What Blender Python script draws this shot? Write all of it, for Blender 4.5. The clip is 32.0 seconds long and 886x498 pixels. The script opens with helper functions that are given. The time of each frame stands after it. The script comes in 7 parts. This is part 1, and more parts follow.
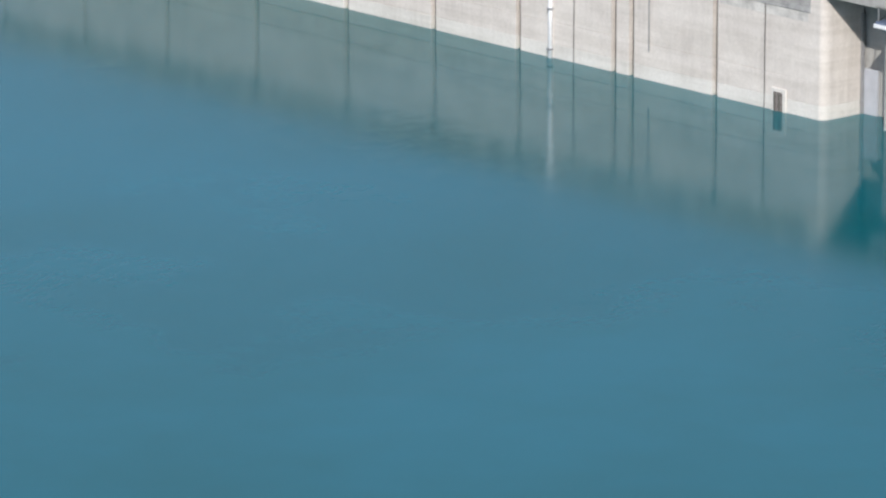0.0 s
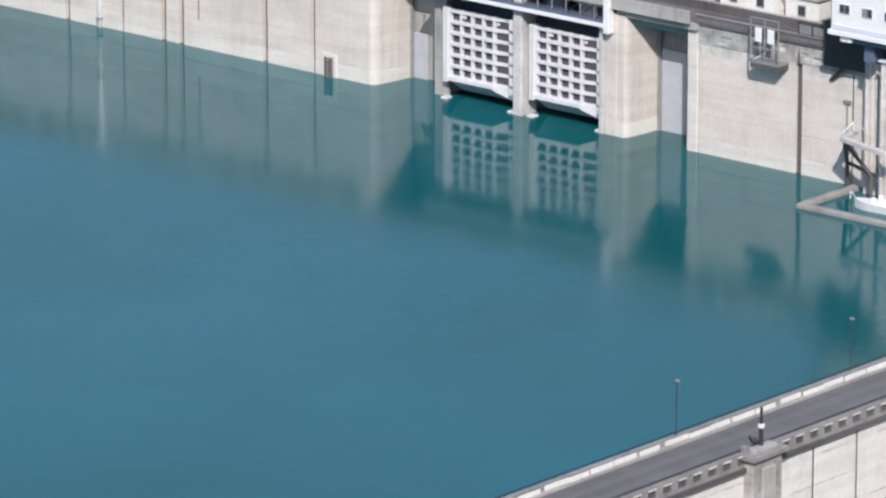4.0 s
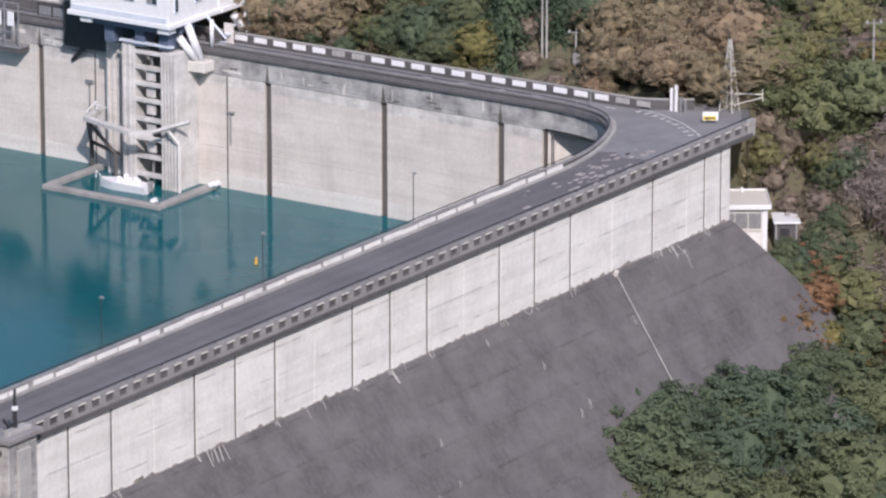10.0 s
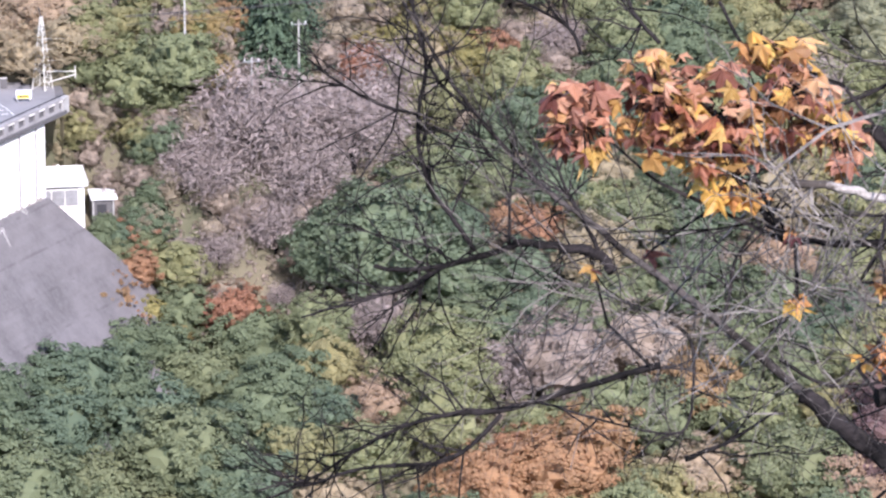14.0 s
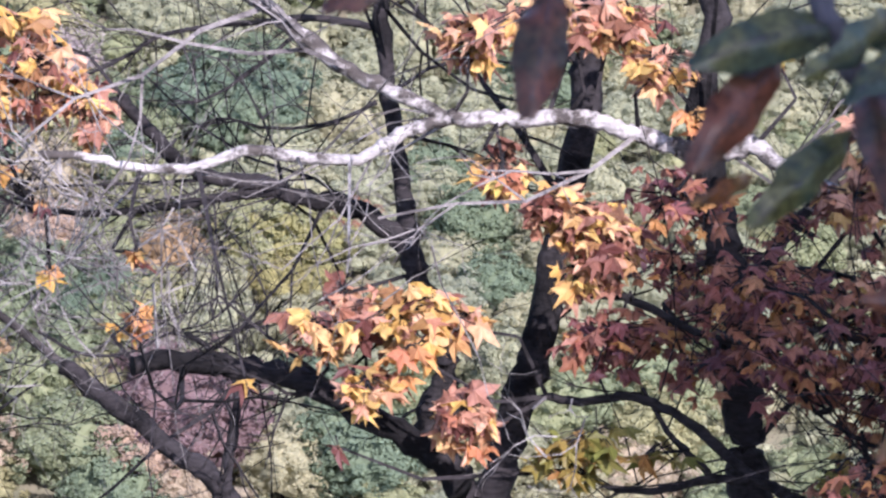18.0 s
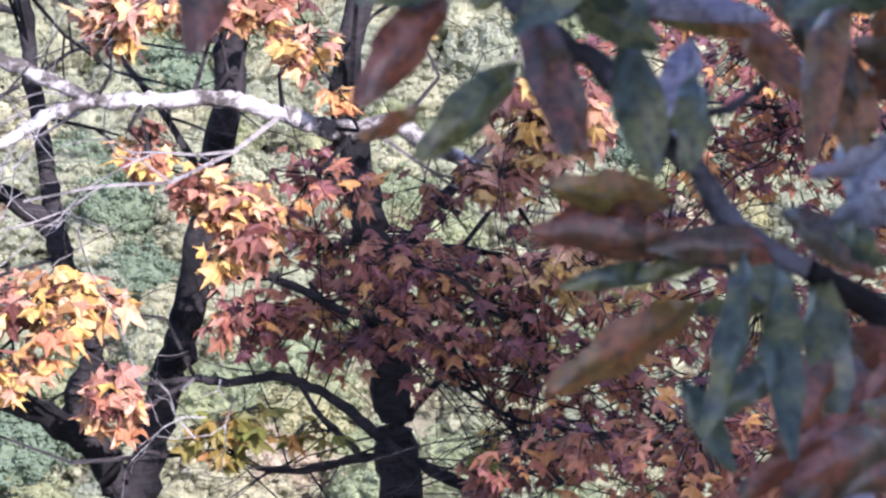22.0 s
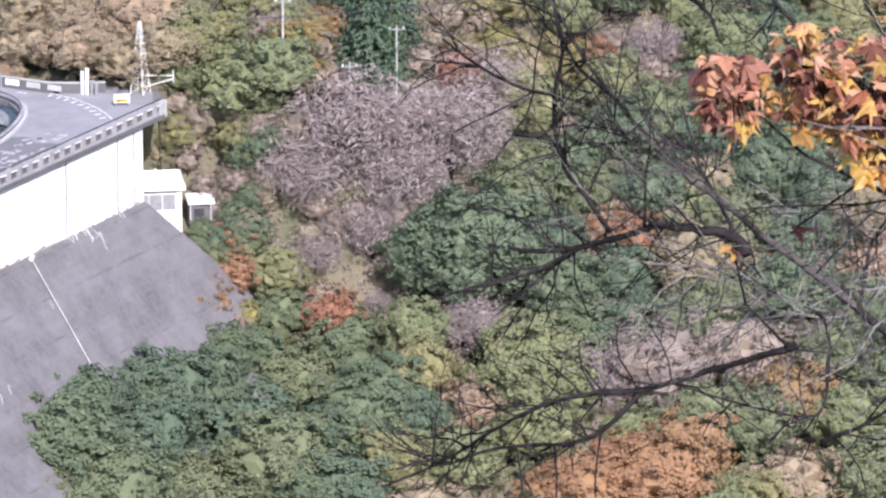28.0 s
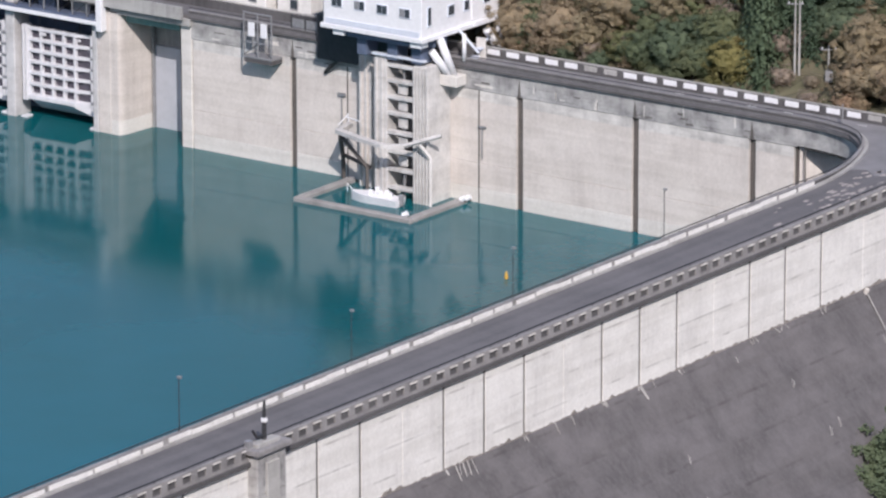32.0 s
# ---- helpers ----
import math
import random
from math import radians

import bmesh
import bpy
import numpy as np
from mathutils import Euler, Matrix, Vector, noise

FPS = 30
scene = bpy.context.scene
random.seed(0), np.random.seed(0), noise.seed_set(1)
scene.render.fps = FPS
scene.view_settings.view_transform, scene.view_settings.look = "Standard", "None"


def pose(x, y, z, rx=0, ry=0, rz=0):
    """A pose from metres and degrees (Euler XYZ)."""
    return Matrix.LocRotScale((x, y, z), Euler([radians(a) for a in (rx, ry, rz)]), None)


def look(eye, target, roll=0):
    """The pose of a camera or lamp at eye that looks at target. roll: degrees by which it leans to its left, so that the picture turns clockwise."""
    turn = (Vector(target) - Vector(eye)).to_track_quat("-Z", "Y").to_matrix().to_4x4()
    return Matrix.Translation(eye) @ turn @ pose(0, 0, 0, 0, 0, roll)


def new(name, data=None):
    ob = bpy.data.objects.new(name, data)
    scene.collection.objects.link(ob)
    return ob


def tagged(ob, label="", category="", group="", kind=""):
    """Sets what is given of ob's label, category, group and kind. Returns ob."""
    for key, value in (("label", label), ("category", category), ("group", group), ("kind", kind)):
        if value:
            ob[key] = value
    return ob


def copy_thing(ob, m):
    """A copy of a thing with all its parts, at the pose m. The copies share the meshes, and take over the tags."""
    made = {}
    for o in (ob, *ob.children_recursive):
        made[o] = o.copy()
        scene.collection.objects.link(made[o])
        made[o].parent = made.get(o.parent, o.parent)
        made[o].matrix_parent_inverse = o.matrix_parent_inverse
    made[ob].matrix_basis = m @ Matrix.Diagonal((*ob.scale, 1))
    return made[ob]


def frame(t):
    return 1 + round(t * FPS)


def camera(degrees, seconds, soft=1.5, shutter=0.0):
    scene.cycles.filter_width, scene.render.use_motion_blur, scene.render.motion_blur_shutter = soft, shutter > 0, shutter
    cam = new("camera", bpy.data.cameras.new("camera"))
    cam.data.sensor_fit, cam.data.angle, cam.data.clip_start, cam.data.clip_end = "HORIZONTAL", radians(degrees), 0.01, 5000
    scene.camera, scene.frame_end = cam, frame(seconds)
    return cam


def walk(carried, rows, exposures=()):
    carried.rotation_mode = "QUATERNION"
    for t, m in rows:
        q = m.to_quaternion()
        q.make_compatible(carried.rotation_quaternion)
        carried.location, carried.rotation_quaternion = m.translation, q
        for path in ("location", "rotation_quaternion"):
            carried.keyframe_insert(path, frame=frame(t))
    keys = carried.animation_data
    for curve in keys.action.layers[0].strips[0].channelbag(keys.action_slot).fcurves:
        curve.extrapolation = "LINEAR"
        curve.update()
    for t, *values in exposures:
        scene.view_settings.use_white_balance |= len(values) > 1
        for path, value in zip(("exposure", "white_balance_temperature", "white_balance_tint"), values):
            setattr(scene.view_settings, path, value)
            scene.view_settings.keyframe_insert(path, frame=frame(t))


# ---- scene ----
# ---------------------------------------------------------------- camera and walk
cam = camera(8.5, 32.0, soft=2.4)
# a long lens: the oak's leaves two metres off are out of focus
cam.data.dof.use_dof, cam.data.dof.focus_distance, cam.data.dof.aperture_fstop = True, 60.0, 100.0

# seconds, eye x, eye z, yaw, pitch, roll: a hand-held pan from one standing place
PATH = [
    (0, -0.003, 170.804, 10.238, -15.603, -0.082),
    (0.5, -0.003, 170.804, 9.566, -15.638, -0.080),
    (1, -0.003, 170.804, 8.789, -15.732, -0.077),
    (1.5, -0.003, 170.804, 8.095, -15.768, -0.072),
    (2, -0.003, 170.804, 7.593, -15.786, -0.072),
    (2.5, -0.003, 170.805, 7.269, -15.794, -0.070),
    (3, -0.003, 170.805, 6.823, -15.751, -0.067),
    (3.5, -0.003, 170.805, 6.311, -15.781, -0.052),
    (4, -0.004, 170.806, 5.789, -15.922, -0.041),
    (4.5, -0.004, 170.807, 5.167, -15.897, -0.036),
    (6.5, -0.013, 170.819, 3.290, -15.919, -0.043),
    (7, -0.014, 170.820, 2.771, -15.919, -0.044),
    (7.5, -0.014, 170.821, 2.226, -15.948, -0.038),
    (8, -0.015, 170.823, 1.593, -15.971, -0.026),
    (8.5, -0.017, 170.825, 0.843, -16.025, -0.014),
    (9, -0.018, 170.828, 0.003, -15.995, -0.002),
    (9.5, -0.019, 170.829, -0.852, -16.021, 0.003),
    (10, -0.019, 170.830, -1.725, -16.116, 0.017),
    (10.5, -0.020, 170.832, -2.569, -16.129, 0.027),
    (11, -0.022, 170.834, -3.229, -16.144, 0.037),
    (11.5, -0.023, 170.838, -4.145, -16.124, 0.043),
    (12, -0.026, 170.841, -4.966, -16.155, 0.048),
    (12.5, -0.021, 170.843, -5.860, -16.231, 0.047),
    (13, -0.015, 170.844, -6.766, -16.312, 0.050),
    (13.5, -0.011, 170.844, -7.656, -16.283, 0.050),
    (14, -0.005, 170.847, -8.541, -16.344, 0.048),
    (14.5, -0.001, 170.847, -9.454, -16.391, 0.043),
    (16.5, 0.006, 170.849, -13.154, -16.543, 0.017),
    (17, 0.013, 170.849, -14.019, -16.608, 0.009),
    (17.5, 0.015, 170.849, -14.839, -16.550, 0.022),
    (18, 0.023, 170.845, -15.899, -16.622, 0.043),
    (18.5, 0.028, 170.843, -16.764, -16.607, 0.077),
    (19, 0.033, 170.841, -17.701, -16.649, 0.115),
    (19.5, 0.035, 170.838, -18.457, -16.678, 0.139),
    (20, 0.037, 170.837, -18.791, -16.694, 0.166),
    (20.5, 0.037, 170.838, -19.042, -16.690, 0.181),
    (21, 0.031, 170.834, -18.901, -16.740, 0.206),
    (21.5, 0.021, 170.829, -19.210, -16.722, 0.221),
    (22, 0.013, 170.826, -19.498, -16.710, 0.241),
    (22.5, 0.006, 170.824, -19.631, -16.663, 0.245),
    (23, -0.003, 170.822, -19.860, -16.679, 0.238),
    (23.5, -0.015, 170.818, -20.190, -16.722, 0.222),
    (24, -0.026, 170.814, -20.033, -16.695, 0.193),
    (24.5, -0.038, 170.811, -18.901, -16.637, 0.140),
    (25, -0.043, 170.811, -17.298, -16.640, 0.106),
    (25.5, -0.047, 170.811, -15.541, -16.619, 0.090),
    (27.5, -0.104, 170.785, -9.245, -16.364, 0.070),
    (28, -0.112, 170.781, -7.581, -16.283, 0.064),
    (28.5, -0.110, 170.791, -5.983, -16.155, 0.053),
    (29, -0.100, 170.791, -4.931, -16.156, 0.035),
    (29.5, -0.093, 170.792, -3.774, -16.138, 0.011),
    (30, -0.087, 170.793, -2.562, -16.090, -0.017),
    (30.5, -0.082, 170.793, -1.495, -16.063, -0.047),
    (31, -0.079, 170.793, -0.717, -16.045, -0.074),
    (31.5, -0.077, 170.794, 0.299, -16.074, -0.089),
    (32, -0.076, 170.794, 0.772, -15.966, -0.096),
]


def aim(ex, ez, yaw, pitch, roll):
    return pose(ex, 0, ez, 90 + pitch, 0, yaw) @ pose(0, 0, 0, 0, 0, roll)


# the clip's camera opens up as it turns from the bright dam to the trees
EXPOSURES = [(0, 0.15, 6400, 11), (4, 0.12, 6400, 13), (7, 0.02, 6350, 16), (10, 0.0, 6300, 19), (11.5, 0.35, 6150, 18), (13, 0.77, 6050, 21), (14.5, 1.24, 5950, 24),
             (16.5, 1.35, 5800, 27), (18.5, 1.57, 5700, 27), (20, 1.84, 5640, 28), (24, 1.90, 5620, 28), (25.5, 1.55, 5750, 27), (27.5, 1.22, 5950, 22), (28, 1.10, 6000, 21), (29, 0.5, 6150, 19), (30, 0.12, 6250, 18), (32, 0.0, 6350, 17)]
walk(cam, [(t, aim(ex, ez, yaw, pitch, roll)) for t, ex, ez, yaw, pitch, roll in PATH], EXPOSURES)

# ---------------------------------------------------------------- light
SUN_EL, SUN_AZ = radians(38), radians(172)  # azimuth clockwise from +y
sun_dir = Vector((math.sin(SUN_AZ) * math.cos(SUN_EL), math.cos(SUN_AZ) * math.cos(SUN_EL), math.sin(SUN_EL)))
world = bpy.data.worlds.new("sky")
scene.world = world
world.use_nodes = True
wn = world.node_tree.nodes
wn.clear()
sky = wn.new("ShaderNodeTexSky")
sky.sky_type = "NISHITA"
sky.sun_disc = False
sky.sun_elevation, sky.sun_rotation = SUN_EL, SUN_AZ
bg = wn.new("ShaderNodeBackground")
bg.inputs["Strength"].default_value = 0.14
wout = wn.new("ShaderNodeOutputWorld")
world.node_tree.links.new(sky.outputs[0], bg.inputs[0])
world.node_tree.links.new(bg.outputs[0], wout.inputs[0])
sun_data = bpy.data.lights.new("sun", "SUN")
sun_data.energy, sun_data.angle, sun_data.color = 4.0, radians(0.55), (1.0, 0.95, 0.87)
sun = new("sun", sun_data)
sun.matrix_basis = look((0, -50, 400), Vector((0, -50, 400)) - sun_dir)


# ---------------------------------------------------------------- materials
def mat(name, build):
    m = bpy.data.materials.new(name)
    m.use_nodes = True
    t = m.node_tree
    t.nodes.clear()
    out = t.nodes.new("ShaderNodeOutputMaterial")
    b = t.nodes.new("ShaderNodeBsdfPrincipled")
    t.links.new(b.outputs[0], out.inputs[0])
    build(t, b, out)
    return m


def node(t, kind, **kw):
    n = t.nodes.new("ShaderNode" + kind)
    for k, v in kw.items():
        if k in n.inputs:
            n.inputs[k].default_value = v
    return n


def coords(t, scale=(1, 1, 1), world_space=False):
    m = node(t, "Mapping")
    m.inputs["Scale"].default_value = scale
    if world_space:
        g = node(t, "NewGeometry")
        t.links.new(g.outputs["Position"], m.inputs[0])
    else:
        c = node(t, "TexCoord")
        t.links.new(c.outputs["Object"], m.inputs[0])
    return m.outputs[0]


def noise_at(t, vec, scale, detail=6.0, rough=0.6):
    n = node(t, "TexNoise", Scale=scale, Detail=detail, Roughness=rough)
    t.links.new(vec, n.inputs["Vector"])
    return n.outputs["Fac"]


def ramp(t, fac, stops):
    r = node(t, "ValToRGB")
    e = r.color_ramp.elements
    while len(e) < len(stops):
        e.new(0.5)
    for el, (p, c) in zip(e, stops):
        el.position, el.color = p, (*c, 1) if len(c) == 3 else c
    t.links.new(fac, r.inputs[0])
    return r.outputs[0]


def mix(t, a, b, fac, blend="MIX"):
    m = node(t, "Mix")
    m.data_type, m.blend_type = "RGBA", blend
    for sock, v in ((m.inputs["Factor"], fac), (m.inputs[6], a), (m.inputs[7], b)):
        if isinstance(v, (int, float)):
            sock.default_value = v
        elif isinstance(v, tuple):
            sock.default_value = (*v, 1)
        else:
            t.links.new(v, sock)
    return m.outputs[2]


def bump(t, b, height, strength, distance=0.05):
    n = node(t, "Bump", Strength=strength, Distance=distance)
    t.links.new(height, n.inputs["Height"])
    t.links.new(n.outputs[0], b.inputs["Normal"])


def concrete(name, base, stain, streak=0.5, lift=0.0, rough=0.9, cloud=0.12, seam=0.8):
    """Cast concrete: cloudy tone, run-off streaks down the face, pour lines, fine pores."""

    def build(t, b, out):
        v = coords(t, world_space=True)
        big = ramp(t, noise_at(t, v, cloud, 5), [(0.35, stain), (0.62, base)])
        run = coords(t, (1.6, 1.6, 0.09), True)
        streaks = ramp(t, noise_at(t, run, 1.0, 7, 0.7), [(0.42, (0, 0, 0)), (0.62, (1, 1, 1))])
        col = mix(t, big, base, streaks)
        col = mix(t, big, col, streak)
        lines = coords(t, (0.05, 0.05, 0.9), True)
        pour = ramp(t, noise_at(t, lines, 1.0, 3), [(0.4, (0.8, 0.79, 0.77)), (0.55, (1, 1, 1))])
        col = mix(t, col, pour, 0.4, "MULTIPLY")
        fine = ramp(t, noise_at(t, v, 3.0, 8, 0.75), [(0.3, (0.82, 0.82, 0.8)), (0.7, (1.06, 1.06, 1.05))])
        col = mix(t, col, fine, 0.8, "MULTIPLY")
        if lift:  # broken dark lines between the pours
            xyz, g = node(t, "SeparateXYZ"), node(t, "NewGeometry")
            t.links.new(g.outputs["Position"], xyz.inputs[0])
            per, fr = node(t, "Math"), node(t, "Math")
            per.operation, fr.operation = "DIVIDE", "FRACT"
            per.inputs[1].default_value = lift
            t.links.new(xyz.outputs[2], per.inputs[0])
            t.links.new(per.outputs[0], fr.inputs[0])
            line = ramp(t, fr.outputs[0], [(0.0, (0.45, 0.44, 0.43)), (0.05, (0.5, 0.49, 0.48)), (0.09, (1, 1, 1))])
            broken = ramp(t, noise_at(t, v, 0.35, 4), [(0.46, (0, 0, 0)), (0.62, (1, 1, 1))])
            col = mix(t, col, mix(t, (1.0, 1.0, 1.0), line, broken), seam, "MULTIPLY")
        t.links.new(col, b.inputs["Base Color"])
        b.inputs["Roughness"].default_value = rough
        bump(t, b, noise_at(t, v, 6.0, 8, 0.7), 0.4, 0.04)

    return mat(name, build)


def plain(name, col, rough=0.6, metal=0.0, var=0.15, scale=2.0):
    def build(t, b, out):
        v = coords(t)
        lo = tuple(c * (1 - var) for c in col)
        hi = tuple(min(1, c * (1 + var)) for c in col)
        t.links.new(ramp(t, noise_at(t, v, scale, 7, 0.65), [(0.3, lo), (0.7, hi)]), b.inputs["Base Color"])
        b.inputs["Roughness"].default_value = rough
        b.inputs["Metallic"].default_value = metal
        bump(t, b, noise_at(t, v, scale * 6, 5), 0.15, 0.01)

    return mat(name, build)


def foliage(name, stops, trans=0.45, rough=0.55):
    """Leaves: a colour for each tree by its own random number, a shade for each leaf clump."""

    def build(t, b, out):
        info, geo = node(t, "ObjectInfo"), node(t, "NewGeometry")
        tree = ramp(t, info.outputs["Random"], stops)
        leaf = ramp(t, geo.outputs["Random Per Island"], [(0.0, (0.85, 0.86, 0.83)), (0.6, (1, 1, 1)), (1.0, (1.15, 1.13, 1.08))])
        col = mix(t, tree, leaf, 1.0, "MULTIPLY")
        t.links.new(col, b.inputs["Base Color"])
        b.inputs["Roughness"].default_value = 0.8
        b.inputs["Specular IOR Level"].default_value = 0.2
        tr = node(t, "BsdfTranslucent")
        t.links.new(col, tr.inputs[0])
        ms = node(t, "MixShader")
        ms.inputs[0].default_value = trans
        t.links.new(b.outputs[0], ms.inputs[1])
        t.links.new(tr.outputs[0], ms.inputs[2])
        t.links.new(ms.outputs[0], out.inputs[0])

    return mat(name, build)


def make_water(t, b, out):
    v = coords(t, world_space=True)
    cloud = ramp(t, noise_at(t, v, 0.018, 4), [(0.35, (0.002, 0.087, 0.096)), (0.65, (0.003, 0.106, 0.134))])
    t.links.new(cloud, b.inputs["Base Color"])
    # glassy in the lee of the spillway wall, ruffled further out on the lake
    local, far = node(t, "SeparateXYZ"), node(t, "MapRange")
    t.links.new(coords(t), local.inputs[0])
    t.links.new(local.outputs[1], far.inputs[0])
    for i, v_in in enumerate((-16.0, -62.0, 0.06, 0.19)):
        far.inputs[i + 1].default_value = v_in
    t.links.new(far.outputs[0], b.inputs["Roughness"])
    b.inputs["IOR"].default_value = 1.33
    b.inputs["Specular IOR Level"].default_value = 0.45
    fine = noise_at(t, coords(t, (1.0, 1.0, 1.0), True), 1.6, 3)
    swell = noise_at(t, coords(t, (1.0, 0.45, 1.0), True), 0.30, 3)
    patch = ramp(t, noise_at(t, v, 0.03, 3), [(0.42, (0, 0, 0)), (0.62, (1, 1, 1))])
    small = node(t, "Bump", Strength=0.05, Distance=0.05)
    t.links.new(fine, small.inputs["Height"])
    large = node(t, "Bump", Distance=0.045)
    t.links.new(swell, large.inputs["Height"])
    t.links.new(patch, large.inputs["Strength"])
    t.links.new(small.outputs[0], large.inputs["Normal"])
    t.links.new(large.outputs[0], b.inputs["Normal"])


WATER = mat("lake_water", make_water)
PALE = concrete("sunlit_concrete", (0.70, 0.648, 0.612), (0.58, 0.53, 0.50), 0.6, cloud=0.2)
WHITE = concrete("white_concrete", (0.84, 0.82, 0.80), (0.70, 0.68, 0.665), 0.6, 2.7, cloud=0.3, seam=0.6)
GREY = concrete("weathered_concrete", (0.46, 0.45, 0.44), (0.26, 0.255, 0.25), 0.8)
DARK = concrete("slope_concrete", (0.158, 0.147, 0.153), (0.098, 0.092, 0.096), 0.6, 3.1, cloud=0.25, seam=0.5)
JOINT = concrete("joint_concrete", (0.135, 0.12, 0.112), (0.08, 0.072, 0.068), 0.7)


def make_asphalt(t, b, out):
    """Worn asphalt: wheel tracks and dust along the road, fine stone."""
    v = coords(t)
    tracks = ramp(t, noise_at(t, coords(t, (0.9, 0.012, 1.0)), 1.0, 3), [(0.36, (0.135, 0.131, 0.137)), (0.64, (0.165, 0.16, 0.166))])
    patches = ramp(t, noise_at(t, v, 0.16, 5), [(0.35, (0.82, 0.82, 0.82)), (0.65, (1.12, 1.11, 1.1))])
    fine = ramp(t, noise_at(t, v, 2.5, 7, 0.7), [(0.3, (0.85, 0.85, 0.85)), (0.7, (1.1, 1.1, 1.1))])
    col = mix(t, mix(t, tracks, patches, 0.8, "MULTIPLY"), fine, 0.8, "MULTIPLY")
    t.links.new(col, b.inputs["Base Color"])
    b.inputs["Roughness"].default_value = 0.92
    bump(t, b, noise_at(t, v, 12, 5), 0.3, 0.02)


ASPHALT = mat("asphalt", make_asphalt)
ASPHALT_PALE = plain("pale_asphalt", (0.225, 0.22, 0.228), 0.92, 0, 0.16, 0.35)
STEEL_WHITE = plain("white_painted_steel", (0.80, 0.80, 0.82), 0.45, 0.0, 0.07)
STEEL_GREY = plain("grey_steel", (0.30, 0.30, 0.31), 0.5, 0.3, 0.2)
STEEL_DARK = plain("dark_steel", (0.05, 0.05, 0.055), 0.5, 0.3, 0.2)
# Blue-grey paint darkened to navy for the shade below the gatehouse and deck.
PAINT_BLUE_SHADED = plain("shaded_blue_grey_paint", (0.11, 0.14, 0.21), 0.5, 0.0, 0.2)
GLASS = plain("window_glass", (0.05, 0.06, 0.07), 0.08, 0.0, 0.1)
ROAD_WHITE = plain("road_paint", (0.75, 0.75, 0.72), 0.8, 0, 0.12)
BUOY_PAINT = plain("weathered_orange_paint", (0.62, 0.36, 0.06), 0.6, 0, 0.15)
YELLOW = plain("yellow_paint", (0.75, 0.55, 0.06), 0.6, 0, 0.1)


def bark(name, lo, hi, scale, cut=0.44):
    """Rough bark with dull patches and fine cross cracks."""

    def build(t, b, out):
        v = coords(t, world_space=True)
        col = ramp(t, noise_at(t, v, scale, 6, 0.7), [(cut, lo), (cut + 0.08, hi)])
        fine = ramp(t, noise_at(t, coords(t, (30, 30, 160), True), 1.0, 4), [(0.35, (0.55, 0.55, 0.55)), (0.6, (1.05, 1.05, 1.05))])
        t.links.new(mix(t, col, fine, 0.8, "MULTIPLY"), b.inputs["Base Color"])
        b.inputs["Roughness"].default_value = 0.95
        b.inputs["Specular IOR Level"].default_value = 0.08
        bump(t, b, noise_at(t, v, 70, 6), 0.6, 0.01)

    return mat(name, build)


# Bark tones carry light: near-black for shaded stems, paler for sunlit wood.
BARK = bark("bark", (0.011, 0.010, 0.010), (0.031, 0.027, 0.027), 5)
BARK_MID = bark("sunlit_grey_brown_bark", (0.03, 0.026, 0.024), (0.085, 0.075, 0.07), 6)
BARK_PALE = bark("sunlit_pale_bark", (0.07, 0.06, 0.053), (0.37, 0.34, 0.315), 8, 0.45)
BARK_ASH = bark("sunlit_twig_bark", (0.09, 0.08, 0.073), (0.25, 0.23, 0.21), 9)
BARK_DUN = bark("dun_bark", (0.09, 0.08, 0.075), (0.2, 0.18, 0.165), 6)
EARTH = concrete("forest_floor", (0.15, 0.13, 0.085), (0.085, 0.09, 0.05), 0.2)
# Leaf colours lifted and blued to stand for haze over the valley.
GREEN = foliage("broadleaf_foliage", [(0.0, (0.140, 0.190, 0.132)), (0.5, (0.172, 0.216, 0.134)), (1.0, (0.215, 0.24, 0.138))])
CEDAR = foliage("conifer_foliage", [(0.0, (0.08, 0.125, 0.085)), (1.0, (0.12, 0.165, 0.10))], 0.3)
AUTUMN = foliage("autumn_foliage", [(0.0, (0.32, 0.28, 0.19)), (0.4, (0.37, 0.315, 0.215)), (0.75, (0.39, 0.315, 0.225)), (1.0, (0.38, 0.275, 0.20))])

# ---------------------------------------------------------------- mesh tools
def box(bm, x0, y0, z0, x1, y1, z1):
    v = [bm.verts.new(c) for c in ((x0, y0, z0), (x1, y0, z0), (x1, y1, z0), (x0, y1, z0), (x0, y0, z1), (x1, y0, z1), (x1, y1, z1), (x0, y1, z1))]
    for f in ((3, 2, 1, 0), (4, 5, 6, 7), (0, 1, 5, 4), (1, 2, 6, 5), (2, 3, 7, 6), (3, 0, 4, 7)):
        bm.faces.new([v[i] for i in f])
    return bm


def bevelled(x0, y0, z0, x1, y1, z1, w=0.03):
    bm = box(bmesh.new(), x0, y0, z0, x1, y1, z1)
    bmesh.ops.bevel(bm, geom=bm.edges[:], offset=w, segments=1, affect="EDGES")
    return bm


def prism(bm, outline, z0, z1):
    """An upright solid over a closed outline, given counter-clockwise."""
    lo = [bm.verts.new((x, y, z0)) for x, y in outline]
    hi = [bm.verts.new((x, y, z1)) for x, y in outline]
    n = len(lo)
    bm.faces.new(lo[::-1])
    bm.faces.new(hi)
    for i in range(n):
        bm.faces.new((lo[i], lo[(i + 1) % n], hi[(i + 1) % n], hi[i]))
    return bm


